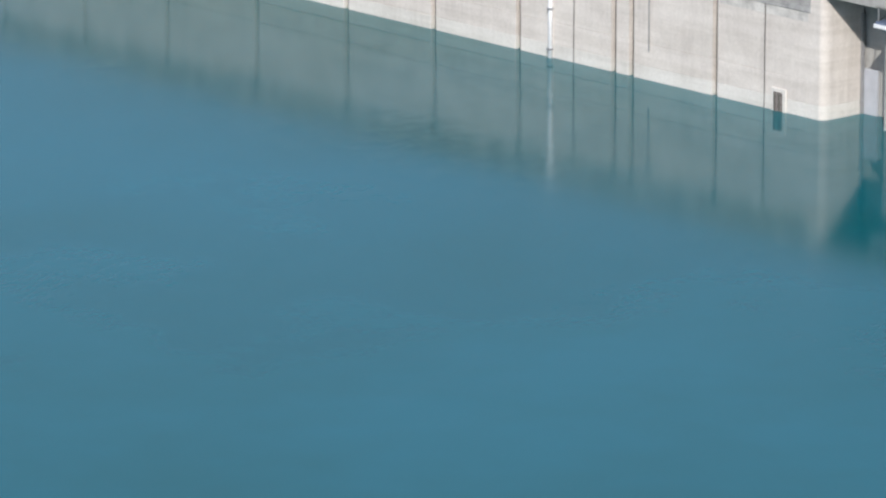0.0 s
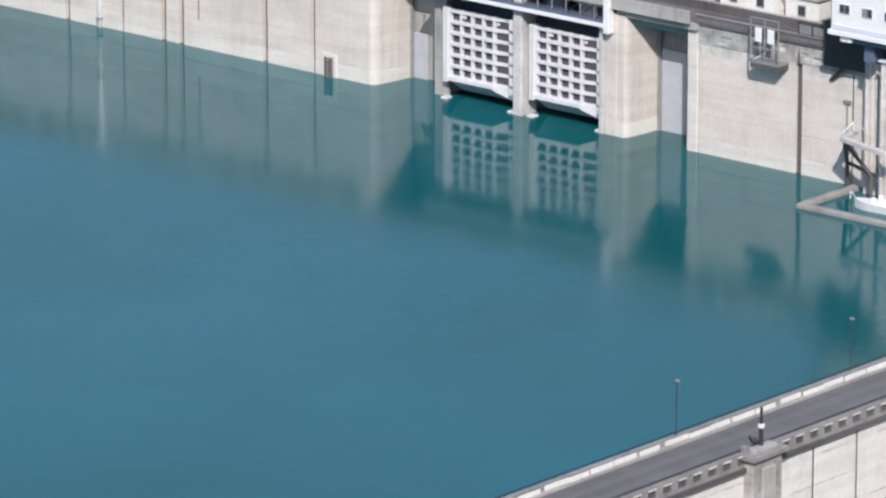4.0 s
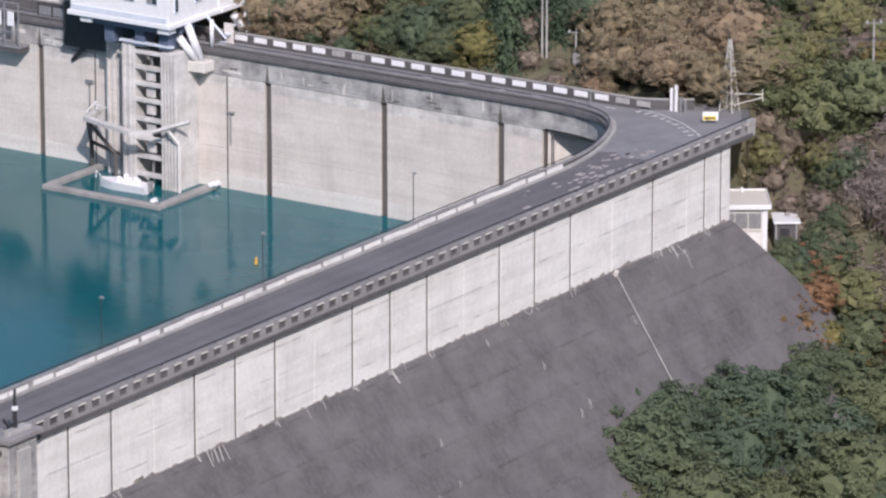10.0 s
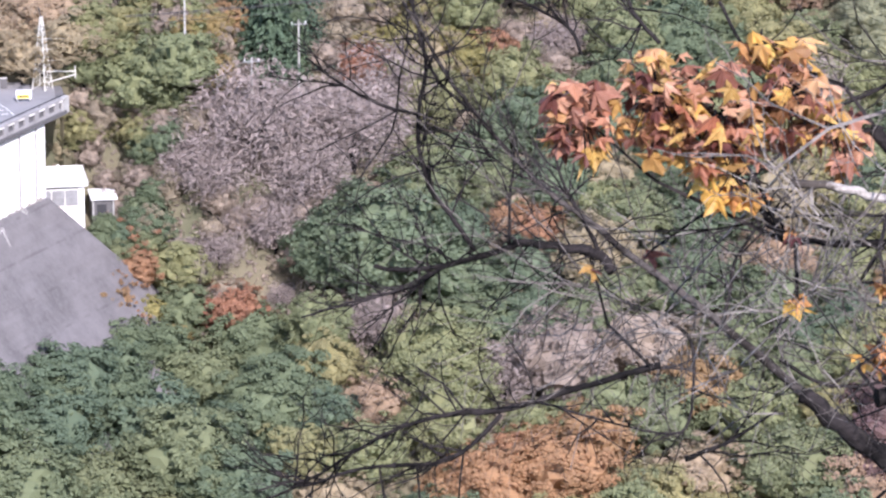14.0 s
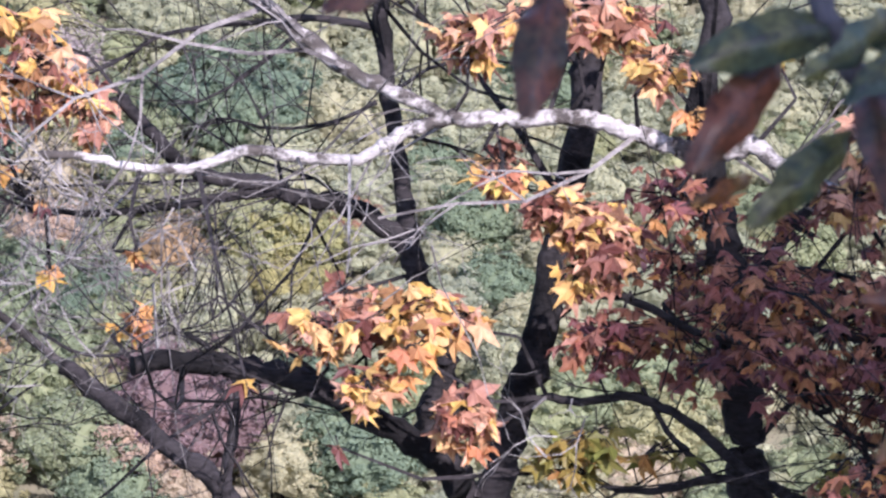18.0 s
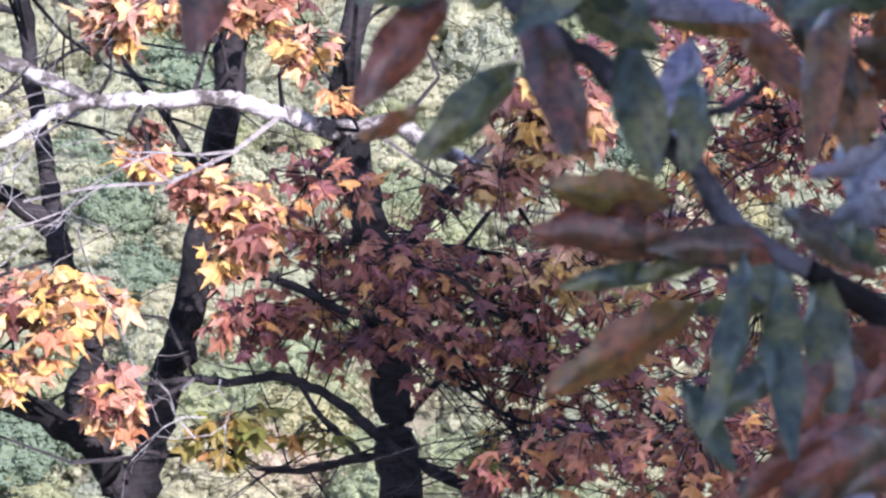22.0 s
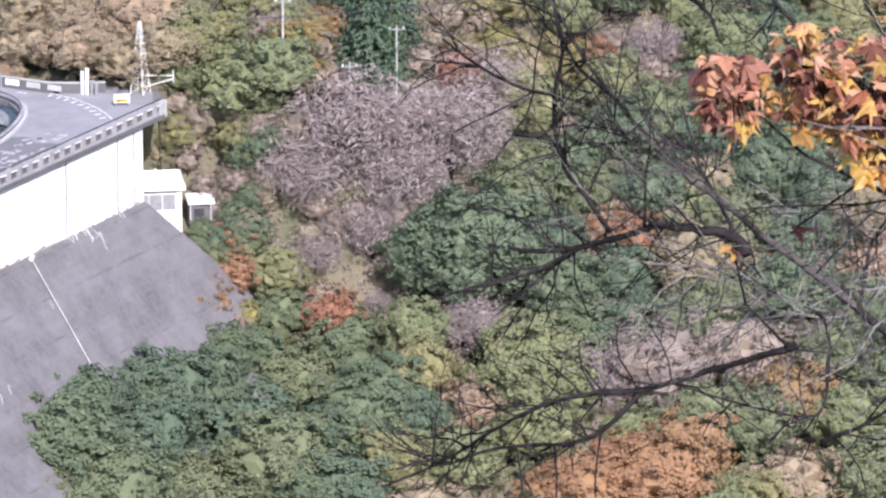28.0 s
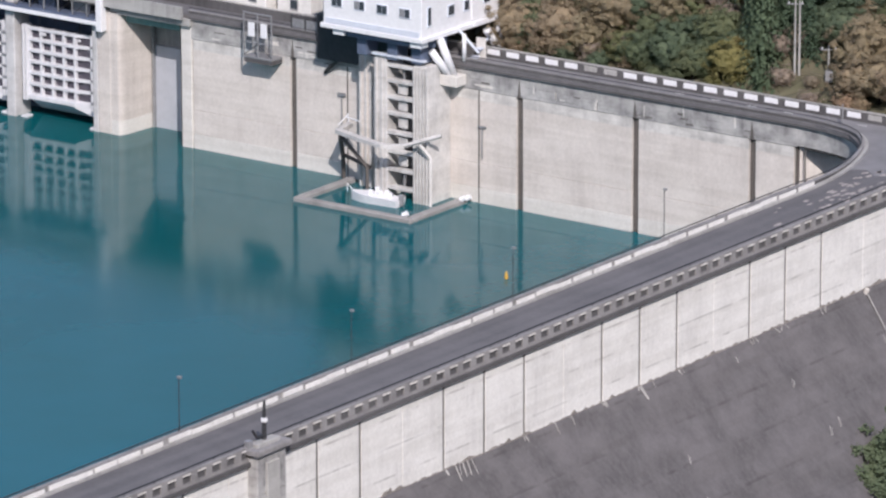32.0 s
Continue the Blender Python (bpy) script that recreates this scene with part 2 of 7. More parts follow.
def tube(bm, points, radii, sides=6):
    """A round bar along points; radii: one number, or one for each point."""
    pts = [Vector(p) for p in points]
    if isinstance(radii, (int, float)):
        radii = [radii] * len(pts)
    rings = []
    for i, p in enumerate(pts):
        d = (pts[min(i + 1, len(pts) - 1)] - pts[max(i - 1, 0)]).normalized()
        s = d.cross(Vector((0, 0, 1)))
        s = s.normalized() if s.length > 0.05 else Vector((1, 0, 0))
        u = s.cross(d)
        rings.append([bm.verts.new(p + radii[i] * (math.cos(k * math.tau / sides) * s + math.sin(k * math.tau / sides) * u)) for k in range(sides)])
    for a, b in zip(rings, rings[1:]):
        for k in range(sides):
            bm.faces.new((a[k], a[(k + 1) % sides], b[(k + 1) % sides], b[k]))
    bm.faces.new(rings[0])
    bm.faces.new(rings[-1][::-1])
    return bm


def bar(bm, p, q, w):
    """A square bar from p to q."""
    return tube(bm, (p, q), w * 0.7, 4)


def smooth_curve(points, steps=4):
    pts = [Vector(p) for p in points]
    out = []
    for i in range(len(pts) - 1):
        p0, p1, p2, p3 = pts[max(i - 1, 0)], pts[i], pts[i + 1], pts[min(i + 2, len(pts) - 1)]
        for k in range(steps):
            t = k / steps
            out.append(0.5 * (2 * p1 + (p2 - p0) * t + (2 * p0 - 5 * p1 + 4 * p2 - p3) * t * t + (3 * p1 - p0 - 3 * p2 + p3) * t ** 3))
    return out + [pts[-1]]


def mesh_of(name, bm, material, smooth=False):
    me = bpy.data.meshes.new(name)
    bmesh.ops.recalc_face_normals(bm, faces=bm.faces[:])
    bm.to_mesh(me)
    bm.free()
    me.materials.append(material)
    if smooth:
        me.polygons.foreach_set("use_smooth", [True] * len(me.polygons))
    return me


def part(name, bm, material, parent, label="", smooth=False):
    ob = new(name, bm if isinstance(bm, bpy.types.Mesh) else mesh_of(name, bm, material, smooth))
    ob.parent = parent
    return tagged(ob, label)


def thing(name, m, label, category, group="", kind=""):
    ob = new(name)
    ob.matrix_basis = m
    return tagged(ob, label, category, group, kind)


# The dam's own axes: x downstream of the long crest, y landward of the spillway wall, z above the lake.
DAM = pose(40.6, 583.1, 0, 0, 0, -35.2)


def at(a, b, z=0.0, turn=0.0):
    return DAM @ pose(a, b, z, 0, 0, turn)


def to_dam(x, y):
    p = DAM.inverted() @ Vector((x, y, 0))
    return p.x, p.y


# ---------------------------------------------------------------- ground and water
def smoothstep(x):
    x = min(1, max(0, x))
    return x * x * (3 - 2 * x)


def ground_z(x, y):
    a, b = to_dam(x, y)
    near = 169.2 - 0.48 * max(y, 0) - 0.2 * min(y, 0)
    left = 15.0 + 0.5 * max(b - 6, 0) * smoothstep((a + 105) / 50) - 0.15 * max(b - 6, 0) * (1 - smoothstep((a + 105) / 50))
    if b < (4.4 if -60 < a < -8 else 7.6) and a < 12:
        left = -30 if a < 4 else 15 + 0.5 * (b - 5)
    elif b < 6 and a >= 6:
        left = 15 + 0.5 * (b - 5)
    right = 12 + 0.5 * (y - 610)
    far = left + (right - left) * smoothstep((a - 6) / 30)
    n = noise.noise(Vector((x * 0.02, y * 0.02, 0.3))) * 5 + noise.noise(Vector((x * 0.07, y * 0.07, 2.3))) * 1.2
    if a > 12 or b > 9:
        far += n
    if a > 4:  # the hillside is cut back along the dam's toe
        w = smoothstep((a - 9) / 6)
        edge = 10 * (1 - smoothstep((a - 4) / 5)) * smoothstep((b - 9) / 3)
        far = min(far, edge + 2.2 - 1.245 * min(max(a - 8.1, 0), 19) + max(0, b + 1) * (0.05 + 0.3 * w) + max(0, b - 10.5 + 5.5 * w) * (2.2 - 0.95 * w) + max(0, a - 27) * 1.3)
    far = min(far, 230 + 20 * n)
    return max(near, far, -62)


def spread(lo, hi, inner_lo, inner_hi, fine, coarse):
    out = list(np.arange(inner_lo, inner_hi + 0.1, fine))
    for sign, start, end in ((1, inner_hi, hi), (-1, inner_lo, lo)):
        step, v = fine, start
        while (end - v) * sign > 0:
            step *= 1.35
            v += sign * min(step, coarse)
            out.append(v)
    return sorted(out)


gx, gy = spread(-2500, 2500, -110, 300, 4, 250), spread(-1500, 3500, 470, 760, 4, 250)
gx = sorted(set(gx) | set(range(-11, 15, 2)))
gx = sorted(set(gx) | set(range(41, 121, 2)))
gy = sorted(set(gy) | set(range(-7, 33, 2)) | set(range(561, 641, 2)))
gverts = [(x, y, ground_z(x, y)) for y in gy for x in gx]
gfaces = [(j * len(gx) + i, j * len(gx) + i + 1, (j + 1) * len(gx) + i + 1, (j + 1) * len(gx) + i) for j in range(len(gy) - 1) for i in range(len(gx) - 1)]
gme = bpy.data.meshes.new("ground")
gme.from_pydata(gverts, [], gfaces)
gme.materials.append(EARTH)
ground = tagged(new("ground", gme), "steep brown forest floor under the valley woods", "ground", kind="structure")

wbm = bmesh.new()
ws = [wbm.verts.new(c) for c in ((-900, -500, 0), (0.5, -500, 0), (0.5, 7, 0), (-900, 7, 0))]
wbm.faces.new(ws)
water = new("water", mesh_of("water", wbm, WATER))
water.matrix_basis = DAM
tagged(water, "calm turquoise reservoir water mirroring the concrete walls", "water", kind="structure")

# ---------------------------------------------------------------- dam
CREST = 15.3
dam = thing("dam", DAM, "long pale concrete dam with a road on its crest", "dam", kind="structure")


def ribbon(bm, line, across0, across1, z0, z1):
    """A solid strip along an open line in plan, between two offsets to its left."""
    pts = [Vector((*p, 0)) for p in line]
    rows = []
    for i, p in enumerate(pts):
        d = (pts[min(i + 1, len(pts) - 1)] - pts[max(i - 1, 0)]).normalized()
        n = Vector((-d.y, d.x, 0))
        rows.append([bm.verts.new((p + n * o).to_tuple()[:2] + (z,)) for o, z in ((across0, z0), (across1, z0), (across1, z1), (across0, z1))])
    for a, b in zip(rows, rows[1:]):
        for k in range(4):
            bm.faces.new((a[k], a[(k + 1) % 4], b[(k + 1) % 4], b[k]))
    bm.faces.new(rows[0][::-1])
    bm.faces.new(rows[-1])
    return bm


# Stain plus painted shade: darkened to match shadowed ledges, cornice and parapet faces.
FASCIA = concrete("stained_shaded_fascia", (0.125, 0.12, 0.125), (0.068, 0.066, 0.07), 0.8)
SEAM = concrete("dark_seam", (0.17, 0.16, 0.155), (0.10, 0.095, 0.09), 0.5)
STAIN = concrete("moss_and_mortar", (0.33, 0.30, 0.28), (0.17, 0.155, 0.145), 0.5, cloud=0.8)
KERB_STONE = concrete("parapet_concrete", (0.36, 0.348, 0.345), (0.25, 0.242, 0.24), 0.5, cloud=0.4)
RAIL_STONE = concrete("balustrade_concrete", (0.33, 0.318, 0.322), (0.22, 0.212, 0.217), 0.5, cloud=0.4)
BAND = concrete("lime_streaked_concrete", (0.49, 0.48, 0.475), (0.20, 0.195, 0.20), 0.35, 0.8, cloud=0.42)
BAND_LOW = concrete("lime_washed_concrete", (0.71, 0.685, 0.66), (0.44, 0.42, 0.41), 0.4, 0.4, cloud=0.5, seam=0.4)
BLEACH = concrete("bleached_concrete", (0.73, 0.70, 0.67), (0.62, 0.59, 0.56), 0.5)
PALE_BLUE = plain("pale_blue_steel", (0.62, 0.66, 0.74), 0.45, 0.0, 0.08, 1.0)
GREEN_BEAM = plain("green_beam_paint", (0.16, 0.28, 0.26), 0.55, 0.0, 0.2)
ROOF_GREEN = plain("pale_green_roof", (0.38, 0.55, 0.50), 0.6, 0.0, 0.12)

core = prism(bmesh.new(), [(0.1, -300), (7.4, -300), (7.4, -1.1), (1.5, 4.6), (-19.5, 4.6), (-19.5, 2.6), (-12.5, 3.1), (-4.2, 4.3), (1.4, -1.0), (1.3, -11.0), (0.2, -17)], -30, 14.6)
part("core", core, JOINT, dam)
slope = bmesh.new()
outline = ((7.4, 6.7), (8.1, 6.7), (48, -43), (7.4, -43))
ends = [[slope.verts.new((a, b, z)) for a, z in outline] for b in (-300, -1.2)]
for v, (a, z) in zip(ends[1], outline):
    v.co.y += 0.85 * max(0, a - 8.1)  # the slope runs out along the bank
for k in range(4):
    slope.faces.new((ends[0][k], ends[0][(k + 1) % 4], ends[1][(k + 1) % 4], ends[1][k]))
slope.faces.new(ends[0])
slope.faces.new(ends[1][::-1])
part("downstream_slope", slope, DARK, dam, "dark grey weathered concrete slope")
deck = prism(bmesh.new(), [(0.0, -300), (7.9, -300), (7.9, 3.2), (3.5, 9.5), (-4, 9.0), (-6, 3.3), (-400, 3.3), (-400, -1.25), (-96, -1.25), (-95, -0.25), (-19.5, -0.2), (-12.6, -0.3), (-7.7, -1.7), (-4.3, -5.0), (-1.7, -11.0), (-0.4, -17)], 14.75, CREST)
part("road_deck", deck, ASPHALT, dam, "worn grey asphalt crest road")

bend = prism(bmesh.new(), [(-0.6, -13.6), (1.2, -12.4), (3.0, -14.0), (5.2, -12.9), (7.5, -14.2), (7.5, 1.5), (3.3, 8.5), (-3.6, 8.1), (-6, 3.0), (-60, 3.0), (-60, 0.5), (-19.5, 0.5), (-12.4, 0.4), (-7.2, -1.0), (-3.8, -4.4), (-1.2, -10.6)], CREST - 0.02, CREST + 0.006)
part("bend_road", bend, ASPHALT_PALE, dam, "paler asphalt on the bend")

# white downstream wall, cast in bays between joints
FAINT = (-9.7, -23.7, -50.1, -74.8, -99.5, -124.2)  # hairline joints
JOINTS = [-1.1, -3.0, -6.2, -9.7, -16.1, -23.7, -31.3, -37.7, -43.9, -50.1, -56.3] + [-56.3 - 6.175 * k for k in range(1, 22)]
for i, (b1, b0) in enumerate(zip(JOINTS, JOINTS[1:])):
    gap0, gap1 = (0.035 if any(abs(b - f) < 0.3 for f in FAINT) else 0.17 for b in (b0, b1))
    part("wall_bay", bevelled(7.4, b0 + gap0, 6.5, 7.85, b1 - gap1, 14.7, 0.03), WHITE, dam)
for b in JOINTS[1:-1]:
    part("joint_seal", box(bmesh.new(), 7.4, b - 0.22, 6.5, 7.76, b + 0.22, 14.7), SEAM, dam)
part("wall_rest", box(bmesh.new(), 7.4, -300, 6.5, 7.85, JOINTS[-1], 14.7), WHITE, dam)
rng = random.Random(3)
grime = bmesh.new()
b = -150.0
low, high = [], []
while b < -1.3:
    low.append((b, 6.55))
    high.append((b, 6.72 + max(0, rng.gauss(0.08, 0.09)) + (rng.uniform(0.15, 0.4) if rng.random() < 0.05 else 0)))
    b += rng.uniform(0.25, 0.7)
fr = [[grime.verts.new((a, y, z)) for y, z in row] for row in (low, high) for a in (7.95, 7.8)]
for i in range(len(low) - 1):
    for p, q in ((0, 2), (2, 3), (3, 1)):
        grime.faces.new((fr[p][i], fr[p][i + 1], fr[q][i + 1], fr[q][i]))
tagged(part("mortar_edge", grime, STAIN, dam, "ragged dark mortar along the wall's foot"), kind="stuff")
part("cornice", box(bmesh.new(), 7.3, -300, 14.55, 8.2, 2.6, 14.95), FASCIA, dam, "dark cornice, toned for shade")

# balustrade: bays of two metres with a sunk panel darkened for its shade
bay = bmesh.new()
box(bay, 7.62, 0.0, 14.95, 7.98, 2.0, 15.22)
box(bay, 7.62, 0.0, 16.02, 7.98, 2.0, 16.25)
box(bay, 7.62, 0.0, 15.22, 7.98, 0.42, 16.02)
box(bay, 7.62, 1.58, 15.22, 7.98, 2.0, 16.02)
BAY = mesh_of("balustrade_bay", bay, RAIL_STONE)
# Pale lip stands for the sunlit edge over each panel.
LIP = mesh_of("panel_lip", box(bmesh.new(), 7.9, 0.45, 15.94, 8.05, 1.5, 16.06), BLEACH)
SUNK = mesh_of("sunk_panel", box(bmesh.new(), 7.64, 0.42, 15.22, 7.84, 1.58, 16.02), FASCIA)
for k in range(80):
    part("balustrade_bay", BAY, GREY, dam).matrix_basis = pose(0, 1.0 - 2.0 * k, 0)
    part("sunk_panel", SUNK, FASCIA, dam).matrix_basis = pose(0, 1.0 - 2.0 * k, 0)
    part("panel_lip", LIP, BLEACH, dam).matrix_basis = pose(0, 1.0 - 2.0 * k, 0)
part("balustrade_rest", box(bmesh.new(), 7.62, -300, 14.95, 7.98, -157.0, 16.25), GREY, dam)
part("balustrade_rail", tube(bmesh.new(), ((7.7, -300, 16.5), (7.7, 3.0, 16.5)), 0.06, 6), STEEL_DARK, dam, "dark hand rail")
post = mesh_of("rail_post", tube(bmesh.new(), ((7.7, 0, 16.2), (7.7, 0, 16.5)), 0.04, 5), STEEL_DARK)
for k in range(40):
    part("rail_post", post, STEEL_DARK, dam).matrix_basis = pose(0, 2.0 - 4.0 * k, 0)
end_wall = bmesh.new()
box(end_wall, 7.3, 2.0, 14.6, 8.05, 3.3, 16.3)
part("balustrade_end", end_wall, GREY, dam)

def crested(bm):
    """The parapet sinks by a third of a metre towards the spillway wall."""
    for v in bm.verts:
        if v.co.z > 15.5:
            v.co.z -= 0.38 * smoothstep((v.co.y + 30) / 22)
    return bm


# lakeside parapet: low wall round the turn, stained and shade-toned, with white kerb panels and a dark rail
turn_line = [p.to_2d() for p in smooth_curve([(0.0, -26, 0), (-0.25, -18, 0), (-1.7, -11.0, 0), (-4.3, -4.8, 0), (-7.7, -1.5, 0), (-12.6, -0.15, 0), (-19.5, 0.0, 0), (-30, 0, 0)], 4)]
curve = [(0.0, -300), *turn_line, (-94.5, 0.0)]
part("far_parapet", ribbon(bmesh.new(), [(-94.6, -1.3), (-400, -1.3)], -0.35, 0.0, 14.75, 16.2), GREY, dam)
part("lake_parapet", ribbon(bmesh.new(), curve[:2], -0.3, 0.05, 14.75, 16.0), KERB_STONE, dam, "grey stained lakeside parapet")
part("turn_parapet", crested(ribbon(bmesh.new(), curve[1:], -0.3, 0.05, 14.75, 16.0)), FASCIA, dam, "stained parapet round the turn, darkened for shade")
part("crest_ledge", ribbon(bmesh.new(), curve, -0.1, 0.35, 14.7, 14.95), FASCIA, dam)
part("parapet_cap", crested(ribbon(bmesh.new(), curve, -0.36, 0.1, 16.0, 16.1)), RAIL_STONE, dam)
part("parapet_kerb", ribbon(bmesh.new(), curve, -0.75, -0.352, 15.2, 15.52), GREY, dam)
kerb_panel = mesh_of("kerb_panel", bevelled(0.40, 0, 15.5, 0.50, 2.3, 15.95, 0.03), WHITE)
for k in range(46):
    part("kerb_panel", kerb_panel, WHITE, dam).matrix_basis = pose(0, -24.0 - 3.2 * k + 0.25 * math.sin(k * 5.1), 0.05 * math.sin(k * 3.7)) @ Matrix.Diagonal((1, 1.27 + 0.1 * math.sin(k * 2.3), 1, 1))
part("lake_rail", crested(ribbon(bmesh.new(), curve, -0.10, -0.02, 16.32, 16.40)), STEEL_DARK, dam, "dark rail")
rail_post = mesh_of("lake_rail_post", tube(bmesh.new(), ((0.1, 0, 16.1), (0.1, 0, 16.36)), 0.035, 5), STEEL_DARK)
for k in range(45):
    part("lake_rail_post", rail_post, STEEL_DARK, dam).matrix_basis = pose(0, -22.0 - 3.2 * k, 0)

# spillway wall: bays between dark recessed joints, with a weathered upper band and a bleached foot
part("wall_core", box(bmesh.new(), -96, 0.35, -30, -15.2, 3.0, 14.75), JOINT, dam)
part("wall_core", box(bmesh.new(), -400, -0.55, -30, -141, 3.0, 14.75), JOINT, dam)


def wall_bays(cuts, front, back):
    for i, (a0, a1) in enumerate(zip(cuts, cuts[1:])):
        g = 0.42
        part("wall_bay", bevelled(a0 + g, front + 0.03, 4.44, a1 - g, back, 11.3, 0.01), PALE, dam)
        part("wall_bay", bevelled(a0 + g, front + 0.022, 11.3, a1 - g, back, 12.4, 0.008), BAND_LOW, dam, "lime-washed course below the stained band")
        part("wall_bay", bevelled(a0 + g, front + 0.02, 1.7, a1 - g, back, 4.4, 0.04), PALE, dam)
        part("wall_foot", bevelled(a0 + g, front, -30, a1 - g, back, 1.68, 0.05), BLEACH, dam)
        part("wall_top_band", bevelled(a0 + 0.02, front - 0.05, 12.42, a1 - 0.02, back, 14.75, 0.05), BAND, dam, "water-stained upper band")
        if a1 == cuts[-1]:
            continue
        tip = prism(bmesh.new(), [(-0.24, 0), (0.22, 0), (0.1, 1.0), (0.0, 1.9), (-0.12, 1.0)], 0, 0.04)
        part("joint_tip", tip, JOINT, dam, "dark pointed seep mark").matrix_basis = pose(a1, front - 0.05, 12.4, 90, 0, 0)


wall_bays([-94.4, -80.1, -65.0, -49.9, -35.1, -20.5, -15.0], 0.0, 0.8)
wall_bays([-400, -382, -366, -350, -334, -318, -302, -286, -270, -254, -237, -220.5, -205, -190.4, -174.4, -171.5, -158.0, -143.0], -1.25, -0.5)
# Near-black colour stands for the deep shade under the overhang.
SOFFIT_SHADE = concrete("shade_black_concrete", (0.035, 0.033, 0.035), (0.02, 0.019, 0.02), 0.5)
part("turn_fascia", ribbon(bmesh.new(), [(0.0, -300), *turn_line[:-5]], -0.5, 0.02, 12.6, 14.72), BAND, dam, "overhanging fascia round the turn")
# Lower wall hollowed back further to deepen that shade.
low_line = [p.to_2d() for p in smooth_curve([(0.1, -300, 0), (0.1, -26, 0), (0.1, -18, 0), (1.0, -11, 0), (1.1, -1.5, 0), (-4.2, 3.9, 0), (-12.0, 2.6, 0), (-15.0, 0.5, 0)], 4)]
part("turn_wall", ribbon(bmesh.new(), low_line, -0.3, 0.02, -30, 12.62), PALE, dam)
part("turn_soffit", prism(bmesh.new(), [(0.2, -26), (1.2, -11), (1.3, -1.3), (-4.2, 4.2), (-12, 2.9), (-14.8, 1.0), *[(p.x, p.y) for p in turn_line[-8:0:-1]]], 12.3, 12.58), SOFFIT_SHADE, dam, "dark underside of the overhang")
fine = mesh_of("fine_joint", box(bmesh.new(), -0.07, 0, -1, 0.07, 0.06, 13.5), JOINT)
for a, front in ((-55.2, -0.02), (-72.7, -0.02), (-150.1, -1.27), (-14.0, -0.02), (-181.0, -1.27)):
    part("fine_joint", fine, JOINT, dam).matrix_basis = pose(a, front, 0)
tee = bmesh.new()
tube(tee, ((0, -0.12, 0), (0, -0.12, 3.5)), 0.09, 6)
box(tee, -0.5, -0.22, 3.4, 0.5, -0.05, 3.6)
TEE = mesh_of("gauge_pipe", tee, STEEL_GREY)
for a, z, s in ((-54.7, 5.0, 1.0), (-73.4, 2.6, 1.9), (-168.5, 3.5, 2.2)):
    g = thing("gauge_pipe", at(a, 0.0 if a > -100 else -1.25, z) @ Matrix.Diagonal((1, 1, s, 1)), "thin rusty gauge pipe on the wall", "pipe", "gauge pipes")
    part("pipe", TEE, STEEL_GREY, g)
pipe = thing("drain_pipe", at(-184.7, -1.5, -3), "white drain pipe down the spillway wall", "pipe")
part("pipe", tube(bmesh.new(), ((0, 0, 0), (0, 0, 18)), 0.28, 10), STEEL_WHITE, pipe, "", True)
for z in (4, 9, 14):
    part("clamp", bevelled(-0.36, -0.36, z, 0.36, 0.3, z + 0.18, 0.03), STEEL_GREY, pipe)

# panelled back parapet beyond the far road
back = [(-400, 3.1), (-6, 3.1), (-3.5, 4.2), (-0.8, 6.0)]
part("road_parapet", ribbon(bmesh.new(), back, 0.0, 0.3, 14.75, 16.35), FASCIA, dam, "dark grey concrete road parapet")
part("parapet_cap", ribbon(bmesh.new(), back, -0.05, 0.35, 16.35, 16.45), GREY, dam)
panel = mesh_of("white_panel", bevelled(0, -0.06, 15.65, 1.65, 0.0, 16.25, 0.02), STEEL_WHITE)
worn = mesh_of("worn_panel", bevelled(0, -0.06, 15.65, 1.65, 0.0, 16.25, 0.02), GREY)
for k in range(19, 40):
    a = -104.2 + 2.52 * k
    part("parapet_panel", worn if k in (24, 25) or k > 37 else panel, None, dam).matrix_basis = pose(a, 3.1, 0)
mark = bmesh.new()
for k in range(9):
    t = k / 8
    c = Vector((-5.2 + 9.2 * t, 2.2 - 1.4 * t - 3.6 * t * t, 0))
    d = Vector((9.2, -1.4 - 7.2 * t, 0)).normalized()
    n = Vector((-d.y, d.x, 0))
    for off, ln, w in ((0.9, 1.25, 0.12), (0.1, 0.22, 0.7)):
        p = c + n * off
        q = [p - d * ln / 2 - n * w / 2, p + d * ln / 2 - n * w / 2, p + d * ln / 2 + n * w / 2, p - d * ln / 2 + n * w / 2]
        mark.faces.new([mark.verts.new((v.x, v.y, CREST + 0.014)) for v in q])
part("road_marking", mark, ROAD_WHITE, dam, "white edge line with slow-down ticks")
for k in range(6):
    dash = bmesh.new()
    dash.faces.new([dash.verts.new(c) for c in ((0, 0, CREST + 0.014), (1.2, 0, CREST + 0.014), (1.2, 0.15, CREST + 0.014), (0, 0.15, CREST + 0.014))])
    part("road_dash", dash, ROAD_WHITE, dam).matrix_basis = pose(-9 - 4.5 * k, 1.9, 0)
LITTER = plain("leaf_litter", (0.40, 0.36, 0.34), 0.95, 0, 0.4, 3)
litter = bmesh.new()
rng = random.Random(21)
for _ in range(70):
    b = -10 - abs(rng.gauss(0, 1)) * 12
    c = Vector((rng.uniform(1.5, 6.6), b, CREST + 0.020))
    n = rng.randrange(5, 8)
    w = rng.uniform(0.08, 0.42)
    litter.faces.new([litter.verts.new(c + Vector((w * rng.uniform(0.5, 1) * math.cos(k * math.tau / n), 2.2 * w * rng.uniform(0.5, 1) * math.sin(k * math.tau / n), 0))) for k in range(n)])
lit = new("leaf_litter", mesh_of("leaf_litter", litter, LITTER))
lit.matrix_basis = DAM
tagged(lit, "pale scattered leaf litter on the crest road", "leaf litter", kind="stuff")

